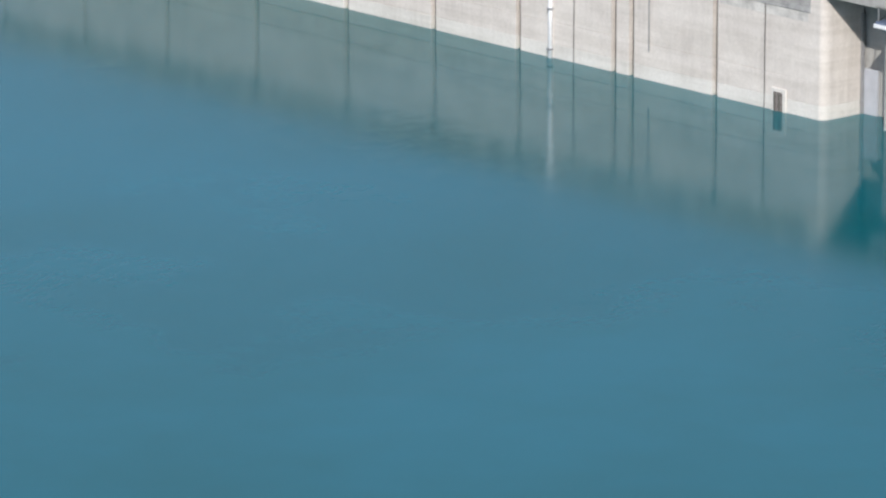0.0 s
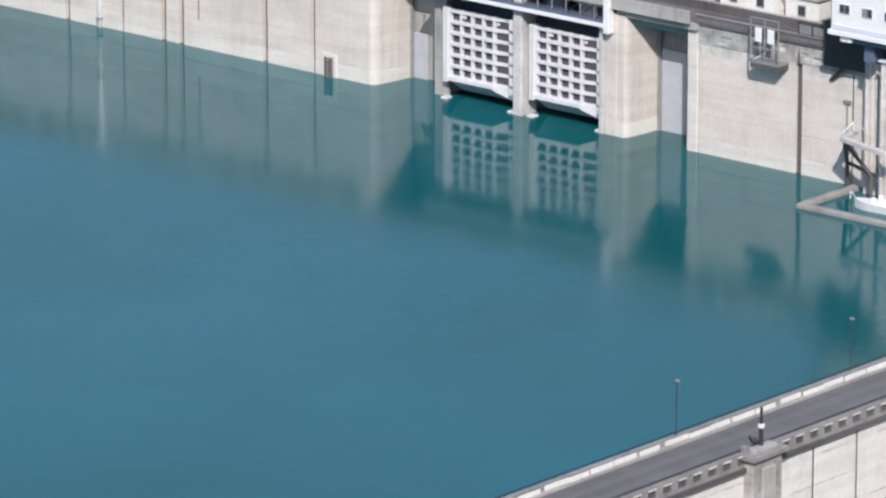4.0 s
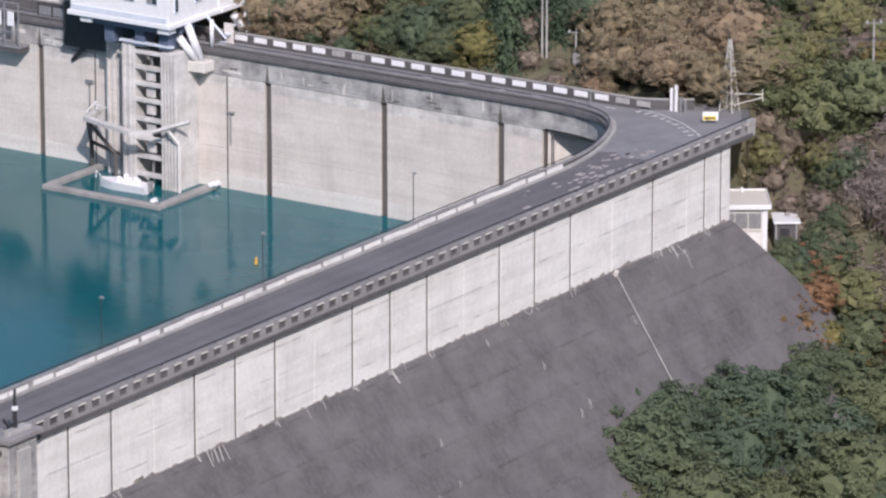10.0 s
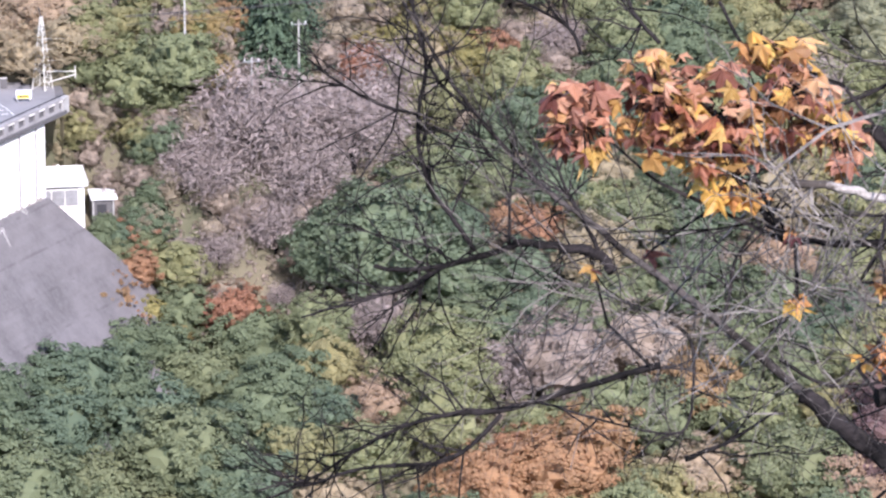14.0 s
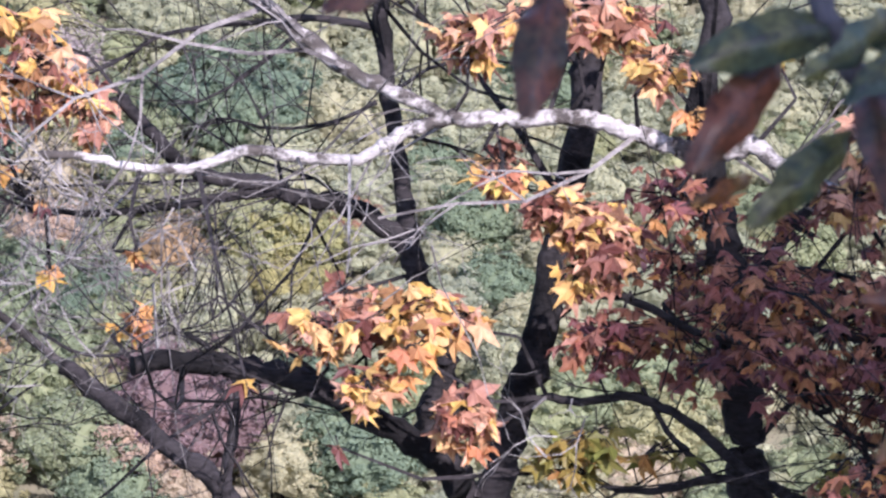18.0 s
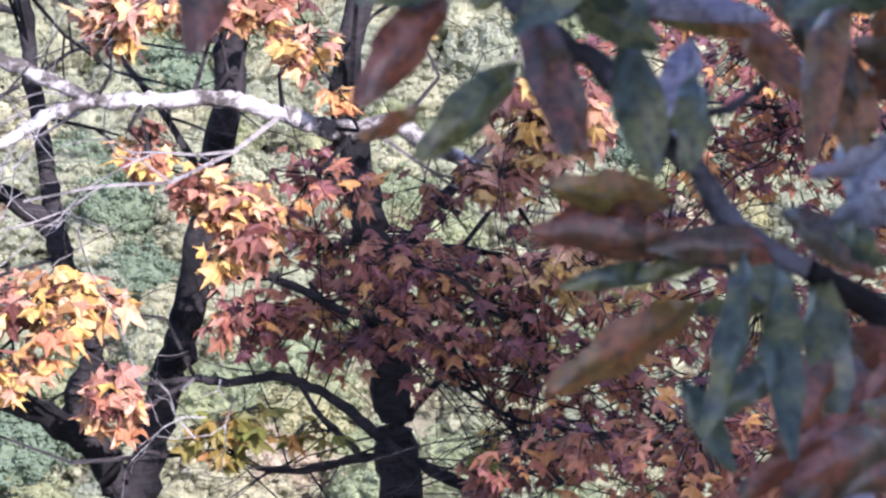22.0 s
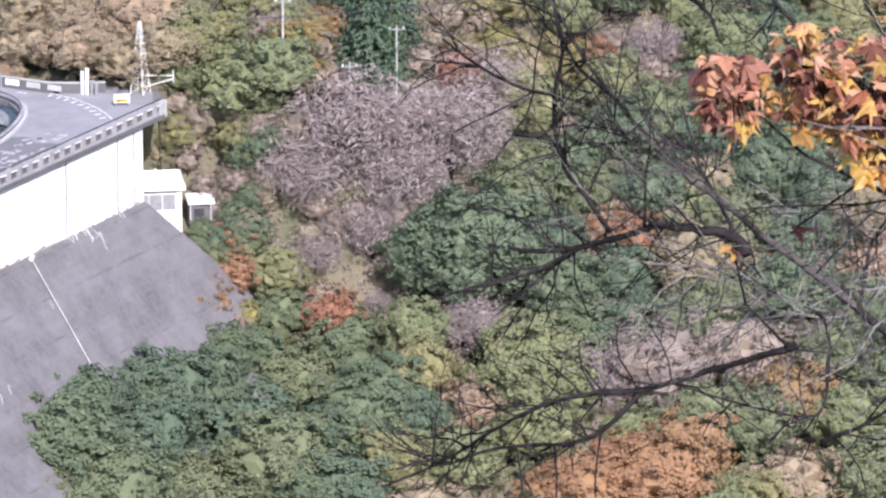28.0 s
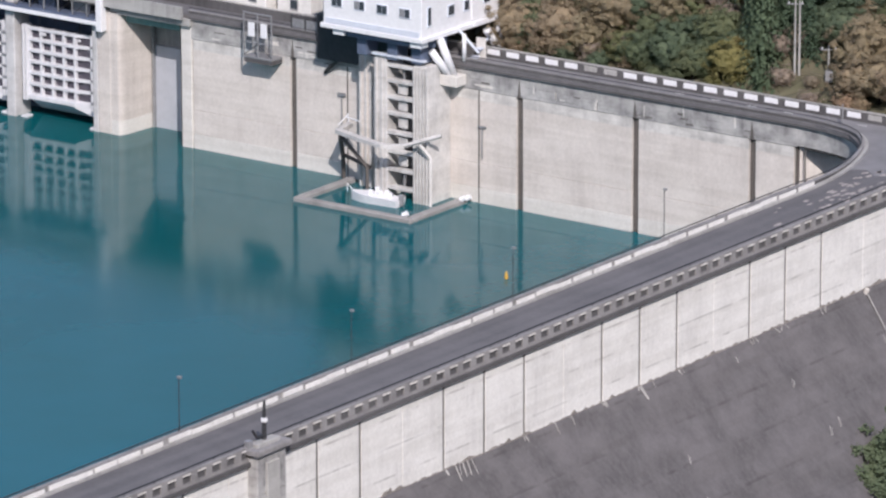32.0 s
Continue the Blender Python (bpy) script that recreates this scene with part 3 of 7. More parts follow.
# lime runs and patched spots on the far wall's upper band
rng = random.Random(88)
for k in range(64):
    a = rng.uniform(-93, -21)
    if -73 < a < -56:
        continue
    if k % 2:
        w, h, z = rng.uniform(0.4, 2.2), rng.uniform(0.08, 0.3), rng.uniform(12.3, 13.6)
    else:
        w, h, z = rng.uniform(0.08, 0.3), rng.uniform(0.4, 1.3), rng.uniform(12.2, 13.6)
    patch = bevelled(a, -0.056 if z > 12.45 else -0.02, z, a + w, 0.0, z + h, 0.002)
    for v in patch.verts:
        v.co.x += 0.12 * w * math.sin(7 * v.co.z + a)
    part("lime_patch", patch, (BLEACH, BLEACH, GREY, SEAM)[k % 4], dam)

# ---------------------------------------------------------------- spillway
def rounded(bm, a0, a1, b0, b1, z0, z1, sign, n=8):
    """A pier whose lakeside corner is drawn back in a quarter curve towards sign."""
    ra, rb = abs(a1 - a0), b1 - b0
    arc = [(a0, b0)] + [(a0 + ra * (0.55 + 0.3 * math.sin(k * math.pi / 2 / n)), b0 + 0.25 * rb * (1 - math.cos(k * math.pi / 2 / n))) for k in range(n + 1)]
    arc += [(a0 + ra * 0.95, b0 + 0.6 * rb), (a1, b1)]
    return prism(bm, [*arc, (a0, b1)], z0, z1)


GUIDE = concrete("grey_guide_concrete", (0.62, 0.61, 0.62), (0.46, 0.45, 0.46), 0.5, cloud=0.4)
spill = thing("spillway", DAM, "concrete spillway bay with rounded piers in the dam wall", "spillway", kind="structure")
part("pier", rounded(bmesh.new(), -143.4, -140.3, -1.25, 4.8, 1.7, 14.75, 1), PALE, spill)
part("pier_foot", rounded(bmesh.new(), -143.4, -140.28, -1.27, 4.8, -30, 1.68, 1), BLEACH, spill)
part("pier", rounded(bmesh.new(), -105.2, -103.5, -0.6, 5.0, 1.7, 14.2, 1), PALE, spill)
part("pier_foot", rounded(bmesh.new(), -105.2, -103.48, -0.62, 5.0, -30, 1.68, 1), BLEACH, spill)
part("pier_body", bevelled(-107.0, -0.6, -30, -105.25, 5.4, 14.2, 0.08), PALE, spill)
part("pier_edge", bevelled(-95.6, -0.1, -30, -94.1, 5.5, 14.6, 0.1), BLEACH, spill)
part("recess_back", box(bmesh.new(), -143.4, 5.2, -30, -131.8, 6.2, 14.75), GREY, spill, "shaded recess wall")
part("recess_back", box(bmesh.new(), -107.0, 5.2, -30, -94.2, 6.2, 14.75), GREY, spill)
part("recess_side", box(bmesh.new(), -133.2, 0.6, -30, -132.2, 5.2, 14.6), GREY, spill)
# Bay back coloured for the dark under the deck.
part("bay_back", box(bmesh.new(), -132.2, 4.0, -30, -107.0, 5.0, 14.6), PAINT_BLUE_SHADED, spill)
part("sill", bevelled(-132.3, -0.6, -30, -107.0, 0.3, -0.3, 0.1), BLEACH, spill)
part("centre_pier", bevelled(-120.3, -0.8, -30, -119.0, 2.0, 13.5, 0.12), GUIDE, spill)
part("side_post", bevelled(-132.3, 0.7, -30, -131.5, 1.4, 12.2, 0.08), GREY, spill)
part("side_guide", bevelled(-107.72, -0.75, -30, -107.03, 0.6, 13.0, 0.06), GUIDE, spill)
# Stop-log steel darkened for the shade of its recess.
STOP_LOG = plain("shaded_blue_grey_steel", (0.44, 0.455, 0.50), 0.55, 0.0, 0.1, 0.6)
for a0, a1, z1 in ((-140.1, -138.0, 5.4), (-104.4, -99.4, 9.5)):
    part("stop_log", bevelled(a0, 4.8, -5, a1, 5.15, z1, 0.04), STOP_LOG, spill, "pale grey stop-log panel")
for a in (-140.3, -103.4):
    part("guide_rail", bevelled(a, 4.4, -5, a + 0.3, 4.9, 12, 0.03), STEEL_GREY, spill)
part("recess_beam", bevelled(-104.6, 0.5, 12.9, -94.2, 1.3, 13.93, 0.05), GREEN_BEAM, spill, "green steel beam")
part("recess_slab", box(bmesh.new(), -105.2, -0.6, 13.95, -94.0, 5.6, 14.75), GREY, spill)
part("top_slab", box(bmesh.new(), -143.4, 2.5, 14.2, -94, 6.2, 14.76), GREY, spill)
trap = thing("wall_hatch", at(-147.7, -1.35, 0), "weathered timber-faced hatch at the waterline", "hatch")
part("frame", bevelled(-1.1, -0.1, -1.0, 1.1, 0.12, 2.7, 0.03), BLEACH, trap)
for k in range(4):
    part("board", bevelled(-0.75 + 0.36 * k, -0.16, -0.6, -0.43 + 0.36 * k, -0.08, 2.3, 0.02), (JOINT, BARK_PALE)[k % 2], trap)


GATE_PAINT = plain("grey_white_gate_paint", (0.67, 0.665, 0.69), 0.5, 0.0, 0.1, 0.8)
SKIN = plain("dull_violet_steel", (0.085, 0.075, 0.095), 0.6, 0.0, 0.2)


def spillway_gate(a):
    """A roller gate: skin plate behind a grid of girders and ribs, with a wedge-shaped lower edge."""
    g = thing("roller_gate", at(a, 0, 1.75), "white steel roller gate with a grid of girders", "gate", "spillway gates")
    w, h = 10.3, 8.9
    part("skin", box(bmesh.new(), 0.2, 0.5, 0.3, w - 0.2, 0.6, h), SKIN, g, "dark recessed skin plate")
    xs = [0.55, 2.2, 3.85, 5.5, 7.1, 9.3]
    for i, x in enumerate(xs):
        part("rib", bevelled(x, 0.62 * (i == 5), 0.6, x + 0.32, 0.5 + 0.3 * (i == 5), h, 0.03), GATE_PAINT, g)
    for k in range(7):
        z = 0.7 + k * (h - 1.15) / 6
        part("girder", bevelled(0.5, -0.06, z, 7.45, 0.5, z + 0.36, 0.03), GATE_PAINT, g)
        swing = prism(bmesh.new(), [(7.4, -0.05), (w - 0.6, 0.6), (w - 0.6, 0.95), (7.4, 0.5)], z, z + 0.36)
        part("angled_girder", swing, GATE_PAINT, g)
    for x in (-0.15, 0.28, w - 0.55, w - 0.12):
        part("end_post", bevelled(x, -0.25, 0.2, x + 0.28, 0.8, h + 0.1, 0.04), GATE_PAINT, g)
    lip = bmesh.new()
    prism(lip, [(0.3, -0.1), (7.4, -0.1), (w - 0.4, 0.6), (w - 0.4, 1.6), (0.3, 1.6)], 0.0, 0.7)
    for v in lip.verts:
        if v.co.z < 0.1:
            v.co.y += 2.7 if v.co.y < 0.7 else 1.6
            v.co.z -= 1.25
    part("lower_lip", lip, PALE_BLUE, g, "pale grey underside drawn back to the sill")
    part("lip_beam", bevelled(0.2, -0.2, 0.42, 7.5, 0.1, 0.95, 0.04), GATE_PAINT, g)
    shoulder = prism(bmesh.new(), [(7.4, -0.2), (w - 0.5, 0.5), (w - 0.5, 0.9), (7.4, 0.2)], 0.3, 0.95)
    for v in shoulder.verts:
        if v.co.z < 0.5 and v.co.x > 8:
            v.co.z -= 0.9
    part("lip_shoulder", shoulder, GATE_PAINT, g)
    for x in (-0.3, w - 0.6):
        part("sill_shoe", bevelled(x, -0.5, -2.0, x + 0.9, 0.6, -1.55, 0.05), GATE_PAINT, g)
    for k in range(6):
        z = 1.2 + k * (h - 1.15) / 6
        part("roller", tube(bmesh.new(), ((w - 0.5, -0.15, z), (w + 0.25, -0.15, z)), 0.2, 10), STEEL_GREY, g)
    for x in (2.6, 2.9, 7.9):
        part("lamp", bevelled(x, -0.12, h - 0.9, x + 0.3, 0.1, h - 0.6, 0.03), GATE_PAINT, g)
    for x in (2.0, 7.8):
        part("hoist_rope", tube(bmesh.new(), ((x, 0.4, h), (x, 0.4, h + 3.4)), 0.07, 6), STEEL_DARK, g)
    return g


spillway_gate(-131.1)
spillway_gate(-118.2)

deck_thing = thing("gate_deck", at(-133, -1.5, 12.85), "dark steel hoist deck above the spillway gates", "deck")
part("floor", bevelled(0, 0, 0, 27.2, 6.5, 0.35, 0.03), PAINT_BLUE_SHADED, deck_thing)
part("edge_beam", bevelled(-0.1, -0.12, -0.35, 27.3, 0.05, 0.1, 0.02), STEEL_WHITE, deck_thing, "white edge beam")
part("truss_chord", bevelled(0, 0.2, 1.9, 27.2, 0.4, 2.1, 0.02), STEEL_DARK, deck_thing)
for k in range(14):
    part("stanchion", bevelled(0.2 + 2.06 * k, 0.2, 0.35, 0.34 + 2.06 * k, 0.34, 2.0, 0.02), STEEL_GREY, deck_thing)
for k in range(13):
    part("brace", bar(bmesh.new(), (0.3 + 2.06 * k, 0.3, 0.4), (2.2 + 2.06 * k, 0.3, 1.9), 0.06), STEEL_DARK, deck_thing)
for k in range(5):
    part("hoist_box", bevelled(2 + 5 * k, 1.5, 0.35, 4.4 + 5 * k, 4.0, 2.6, 0.08), (STEEL_GREY, PAINT_BLUE_SHADED)[k % 2], deck_thing)
part("end_column", bevelled(26.6, -0.2, -1.0, 27.4, 0.8, 4.0, 0.06), STEEL_WHITE, deck_thing, "white end column")

# balcony cage on the wall
cage = thing("inspection_balcony", at(-83.4, -0.1, 11.6), "grey steel inspection balcony bracketed from the wall", "balcony")
part("floor", bevelled(-2.0, -2.0, 0.5, 2.0, 0, 0.7, 0.03), STEEL_GREY, cage)
part("bracket", prism(bmesh.new(), [(-1.9, -1.9), (1.9, -1.9), (1.9, 0), (-1.9, 0)], 0.0, 0.5), FASCIA, cage)
for x in (-1.9, 0, 1.9):
    part("post", bevelled(x - 0.08, -1.95, 0.7, x + 0.08, -1.8, 5.6, 0.02), STEEL_GREY, cage)
for z in (2.2, 5.5):
    part("rail", bevelled(-2.0, -1.95, z, 2.0, -1.82, z + 0.15, 0.02), STEEL_GREY, cage)
for x in (-1.2, 0.5):
    part("notice", bevelled(x, -2.06, 3.0, x + 0.9, -1.98, 4.6, 0.03), STEEL_WHITE, cage, "white notice board")
part("cross_brace", bar(bmesh.new(), (-1.9, -1.9, 0.8), (0, -1.9, 2.2), 0.08), STEEL_DARK, cage)
part("cross_brace", bar(bmesh.new(), (1.9, -1.9, 0.8), (0, -1.9, 2.2), 0.08), STEEL_DARK, cage)

# railing and low buildings behind the spillway wall
rail = thing("deck_railing", at(-80.3, -0.12, 15.72), "dark panelled railing on the wall's crown", "railing")
for k in range(5):
    part("post", bevelled(1.9 * k, 0, 0, 1.9 * k + 0.12, 0.12, 1.4, 0.02), STEEL_DARK, rail)
part("top_rail", bevelled(0, 0, 1.3, 7.8, 0.12, 1.42, 0.02), STEEL_DARK, rail)
for k in range(4):
    part("infill", bevelled(1.9 * k + 0.2, 0.04, 0.15, 1.9 * k + 1.8, 0.08, 1.1, 0.01), STEEL_GREY, rail)


def hut(a, b, z, wa, wb, h, label, windows=2, roof=GREY):
    o = thing("service_building", at(a, b, z), label, "building")
    part("wall_shell", bevelled(0, 0, 0, wa, wb, h, 0.04), WHITE, o)
    part("roof", bevelled(-0.25, -0.25, h, wa + 0.25, wb + 0.25, h + 0.22, 0.04), roof, o)
    for k in range(windows):
        x = wa * (k + 0.5) / windows
        w = part("window", bevelled(x - 0.55, -0.05, h * 0.45, x + 0.55, 0.04, h * 0.8, 0.02), STEEL_GREY, o)
        part("pane", box(bmesh.new(), x - 0.45, -0.065, h * 0.5, x + 0.45, -0.052, h * 0.76), GLASS, w)
    return o


hut(-94.0, 3.6, CREST - 0.5, 7.5, 5, 4.2, "low white control building behind the spillway road", 2)
hut(-85.4, 4.2, CREST - 0.5, 4.6, 4, 3.6, "small white service hut behind the railing", 1)
hut(-106.5, 4.0, CREST - 0.5, 9.0, 5, 3.4, "plain white equipment building by the gates", 3)

# ---------------------------------------------------------------- intake tower
TOWER_GREY = concrete("lime_grey_concrete", (0.68, 0.66, 0.65), (0.47, 0.455, 0.45), 0.6, cloud=0.5)
tower = thing("intake_tower", at(-64.0, 0, 0), "white intake tower with a screened shaft against the wall", "intake tower")
part("rear_column", bevelled(-6.0, -1.6, -20, -3.1, 0, 14.6, 0.06), PALE, tower)
for k in range(4):
    part("rear_fin", bevelled(-5.8 + 0.7 * k, -1.8, -20, -5.55 + 0.7 * k, -1.6, 14.4, 0.02), TOWER_GREY, tower)
part("left_column", bevelled(-2.1, -4.0, -20, -0.45, 0, 15.6, 0.08), TOWER_GREY, tower)
for x in (-1.95, -1.2):
    part("column_rib", bevelled(x, -4.2, -20, x + 0.3, -4.0, 15.4, 0.03), TOWER_GREY, tower)
part("right_column", bevelled(3.1, -4.0, -20, 5.1, 0, 15.2, 0.08), TOWER_GREY, tower)
for k in range(5):
    part("column_rib", bevelled(3.15 + 0.42 * k, -4.25, -20, 3.4 + 0.42 * k, -4.0, 15.0, 0.03), TOWER_GREY, tower)
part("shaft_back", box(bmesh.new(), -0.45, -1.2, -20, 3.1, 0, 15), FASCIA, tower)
for z in (14.7, 13.0, 11.2, 9.4, 7.3, 5.2, 3.2, 1.2):
    part("cross_beam", bevelled(-0.5, -3.9, z - 0.22, 3.15, -3.3, z + 0.22, 0.04), TOWER_GREY, tower)
part("stem", tube(bmesh.new(), ((1.3, -3.2, -5), (1.3, -3.2, 15)), 0.13, 8), STEEL_GREY, tower)
for z in (12.1, 10.3, 8.4, 6.3, 4.2):
    part("screen_plate", bevelled(0.7, -3.5, z - 0.55, 1.9, -3.35, z + 0.55, 0.03), TOWER_GREY, tower)
    part("screen_bar", bevelled(2.3, -3.5, z - 0.7, 2.4, -3.4, z + 0.7, 0.01), STEEL_DARK, tower)
collar = bmesh.new()
ring = [(-7.2, -1.5), (-6.5, -4.6), (-3.0, -5.8), (1.1, -6.9), (3.2, -5.8)]
ribbon(collar, ring, -0.4, 0.4, 6.35, 6.8)
part("collar_walkway", collar, TOWER_GREY, tower, "white walkway round the shaft")
part("walkway_arm", bar(bmesh.new(), (3.1, -5.8, 6.65), (7.1, -4.4, 8.1), 0.34), TOWER_GREY, tower)
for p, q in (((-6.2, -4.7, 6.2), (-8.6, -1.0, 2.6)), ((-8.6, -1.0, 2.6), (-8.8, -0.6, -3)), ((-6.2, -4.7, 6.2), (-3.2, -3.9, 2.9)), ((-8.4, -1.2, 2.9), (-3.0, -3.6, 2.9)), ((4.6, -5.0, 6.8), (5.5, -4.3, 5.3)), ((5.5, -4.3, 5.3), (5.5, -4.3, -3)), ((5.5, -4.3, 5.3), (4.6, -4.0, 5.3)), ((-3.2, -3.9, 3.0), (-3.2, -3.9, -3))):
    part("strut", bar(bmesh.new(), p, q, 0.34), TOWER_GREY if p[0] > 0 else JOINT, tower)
for p, q in (((-7.4, -1.6, 7.7), (-6.3, -4.8, 7.4)), ((-7.4, -1.6, 6.6), (-7.4, -1.6, 7.7)), ((-4.2, -4.0, 7.9), (-7.2, -2.4, 7.6))):
    part("walkway_rail", bar(bmesh.new(), p, q, 0.12), STEEL_WHITE, tower)

house = thing("gatehouse", at(-64.0, 0, 18.4), "white gatehouse on legs above the intake tower", "gatehouse")
part("wall_shell", bevelled(-7.7, -5.5, 0.2, 5.3, 3.5, 6.0, 0.05), STEEL_WHITE, house)
part("annex", bevelled(-9.7, -3.0, -0.6, -7.72, 3.0, 6.0, 0.05), BLEACH, house, "plain concrete stair tower")
part("floor_band", bevelled(-8.0, -5.8, -0.25, 5.6, 3.7, 0.25, 0.05), STEEL_WHITE, house)
part("skirt", bevelled(-7.4, -5.62, 0.3, 5.0, -5.5, 0.9, 0.02), PALE_BLUE, house)
for k in range(4):
    x = -6.6 + 3.0 * k
    w = part("window", bevelled(x, -5.62, 2.2, x + 1.45, -5.44, 3.3, 0.03), PALE_BLUE, house)
    part("pane", box(bmesh.new(), x + 0.75, -5.64, 2.3, x + 1.38, -5.622, 3.2), GLASS, w)
    part("pane", box(bmesh.new(), x + 0.08, -5.64, 2.3, x + 0.7, -5.622, 3.2), (GLASS, STEEL_GREY)[k % 2], w)
for k, (y, wd, hh) in enumerate(((-4.6, 0.7, 2.2), (-0.9, 1.2, 1.3), (2.0, 1.0, 1.3))):
    w = part("window", bevelled(5.24, y, 1.3 + 0.4 * (k > 0), 5.42, y + wd, 1.3 + hh + 0.4 * (k > 0), 0.03), PALE_BLUE, house)
    part("pane", box(bmesh.new(), 5.422, y + 0.1, 1.5 + 0.4 * (k > 0), 5.44, y + wd - 0.1, 1.2 + hh + 0.4 * (k > 0)), GLASS, w)
roof = bmesh.new()
prism(roof, [(-8.1, -5.9), (5.7, -5.9), (5.7, 3.9), (-8.1, 3.9)], 6.0, 6.35)
part("roof", roof, ROOF_GREEN, house)
wing = bevelled(0, 0, 0.2, 4.5, 14, 5.2, 0.05)
part("wing", wing, STEEL_WHITE, house, "white wing reaching over the road").matrix_basis = pose(0.9, 3.5, 0.2)
part("wing_floor", bevelled(0.6, 3.5, -0.2, 5.8, 17.5, 0.35, 0.05), STEEL_WHITE, house)
for y in (5.5, 9.5, 13.5):
    w = part("window", bevelled(5.36, y, 2.0, 5.5, y + 1.2, 3.2, 0.03), PALE_BLUE, house)
    part("pane", box(bmesh.new(), 5.502, y + 0.1, 2.1, 5.52, y + 1.1, 3.1), GLASS, w)
for x in (-6.6, 3.6):
    part("bearing", bevelled(x, -5.4, -0.95, x + 1.5, -4.0, -0.3, 0.08), STEEL_WHITE, house)
part("floor_girder", bevelled(-6.4, -5.0, -1.0, 4.6, -4.4, -0.3, 0.04), PAINT_BLUE_SHADED, house, "blue-grey girder")
for y in (-3.0, -1.0):
    part("floor_girder", bevelled(-7.0, y, -1.3, 5.0, y + 0.5, -0.3, 0.04), PAINT_BLUE_SHADED, house)
for x in (-3.4, 0.6, 3.8):
    part("cap_block", bevelled(x - 0.8, -4.3, -3.0, x + 0.5, -2.2, -1.0, 0.08), PAINT_BLUE_SHADED, house)
# Dark box and bar added in place of the house's shadow on the wall.
part("rear_mass", box(bmesh.new(), -11.9, -1.2, -5.2, -2.4, -0.06, -0.3), STEEL_DARK, house, "dark box standing for the gatehouse's shadow")
part("rear_stay", bar(bmesh.new(), (-9.0, -1.0, -4.8), (-11.6, -0.2, -7.0), 0.35), STEEL_DARK, house)
part("cable_tray", bevelled(-2.2, -4.4, -2.7, 4.8, -3.9, -2.45, 0.03), PALE_BLUE, house)
for p, q, r in (((5.6, -2.6, -0.3), (6.2, -0.9, -4.6), 0.42), ((4.9, -3.2, -1.6), (5.8, -1.2, -4.6), 0.42), ((6.6, 0.4, -0.2), (6.6, 0.4, -3.4), 0.22), ((7.0, -0.2, 0.0), (7.0, -0.2, -3.0), 0.2), ((6.4, 7.5, -0.2), (6.4, 7.0, -3.4), 0.5), ((6.2, 5.0, -0.6), (7.0, 6.4, -3.4), 0.45)):
    part("leg", tube(bmesh.new(), (p, q), r, 12), STEEL_WHITE, house, "", True)
part("leg_footing", bevelled(5.0, -1.9, -5.6, 7.2, 0.0, -4.4, 0.1), BLEACH, house)
for y in (0.6, 1.4, 2.2):
    part("stair_flight", bevelled(7.2, y, -3.4 + y, 8.0, y + 0.7, -3.2 + y, 0.03), PALE_BLUE, house)
part("side_bracket", bar(bmesh.new(), (5.6, 0.8, 0.0), (7.6, 1.6, -2.4), 0.25), PALE_BLUE, house)
part("side_panel", bevelled(7.0, 2.0, -3.4, 8.2, 2.2, -0.8, 0.03), BLEACH, house)

# floating boom and boat
boom = thing("floating_boom", at(-71.8, -10.5, 0), "square grey floating boom round the intake tower", "boom")
for x0, y0, x1, y1 in ((0, -0.6, 15.6, 0.3), (-0.1, 0.32, 0.9, 9.6), (14.6, 0.32, 15.6, 9.9)):
    part("pontoon", bevelled(x0, y0, -0.3, x1, y1, 0.5, 0.12), KERB_STONE, boom)
for x, y in ((15.5, 9.6), (15.3, 8.9), (13.9, 0.4)):
    part("float", tube(bmesh.new(), ((x, y, 0.45), (x + 0.5, y + 0.2, 0.75)), 0.3, 8), STEEL_WHITE, boom)
boat = thing("motor_boat", at(-64.2, -6.4, 0.05, 4), "small white motor boat moored inside the boom", "boat")
hull = bmesh.new()
secs = []
for i in range(9):
    s = i / 8
    x = -3.1 + 6.2 * s
    w = 1.05 * (1 - max(0, (0.45 - s) / 0.45) ** 2.2)
    secs.append([hull.verts.new(c) for c in ((x, 0, -0.25), (x, -0.75 * w, -0.1), (x, -w, 0.75 + 0.25 * (1 - s)), (x, -0.82 * w, 0.75 + 0.25 * (1 - s)), (x, 0.82 * w, 0.75 + 0.25 * (1 - s)), (x, w, 0.75 + 0.25 * (1 - s)), (x, 0.75 * w, -0.1))])
for p, q in zip(secs, secs[1:]):
    for k in range(7):
        hull.faces.new((p[k], p[(k + 1) % 7], q[(k + 1) % 7], q[k]))
hull.faces.new(secs[-1])
part("hull", hull, STEEL_WHITE, boat)
for x, y, h in ((-0.7, -0.35, 0.75), (-0.2, 0.3, 0.95), (0.5, -0.3, 0.8), (0.95, 0.35, 0.7), (1.5, 0.0, 0.6)):
    part("seat", bevelled(x, y - 0.28, 0.7, x + 0.5, y + 0.28, 0.7 + h, 0.1), STEEL_WHITE, boat)
part("outboard_motor", bevelled(3.0, -0.25, 0.1, 3.5, 0.25, 1.3, 0.08), STEEL_GREY, boat)
part("bow_rail", tube(bmesh.new(), ((-3.3, -0.5, 0.9), (-3.6, 0, 1.6), (-3.3, 0.5, 0.9)), 0.05, 6), STEEL_WHITE, boat)
buoy = thing("marker_buoy", at(-36, -22, 0), "small orange-yellow marker buoy on the water", "buoy")
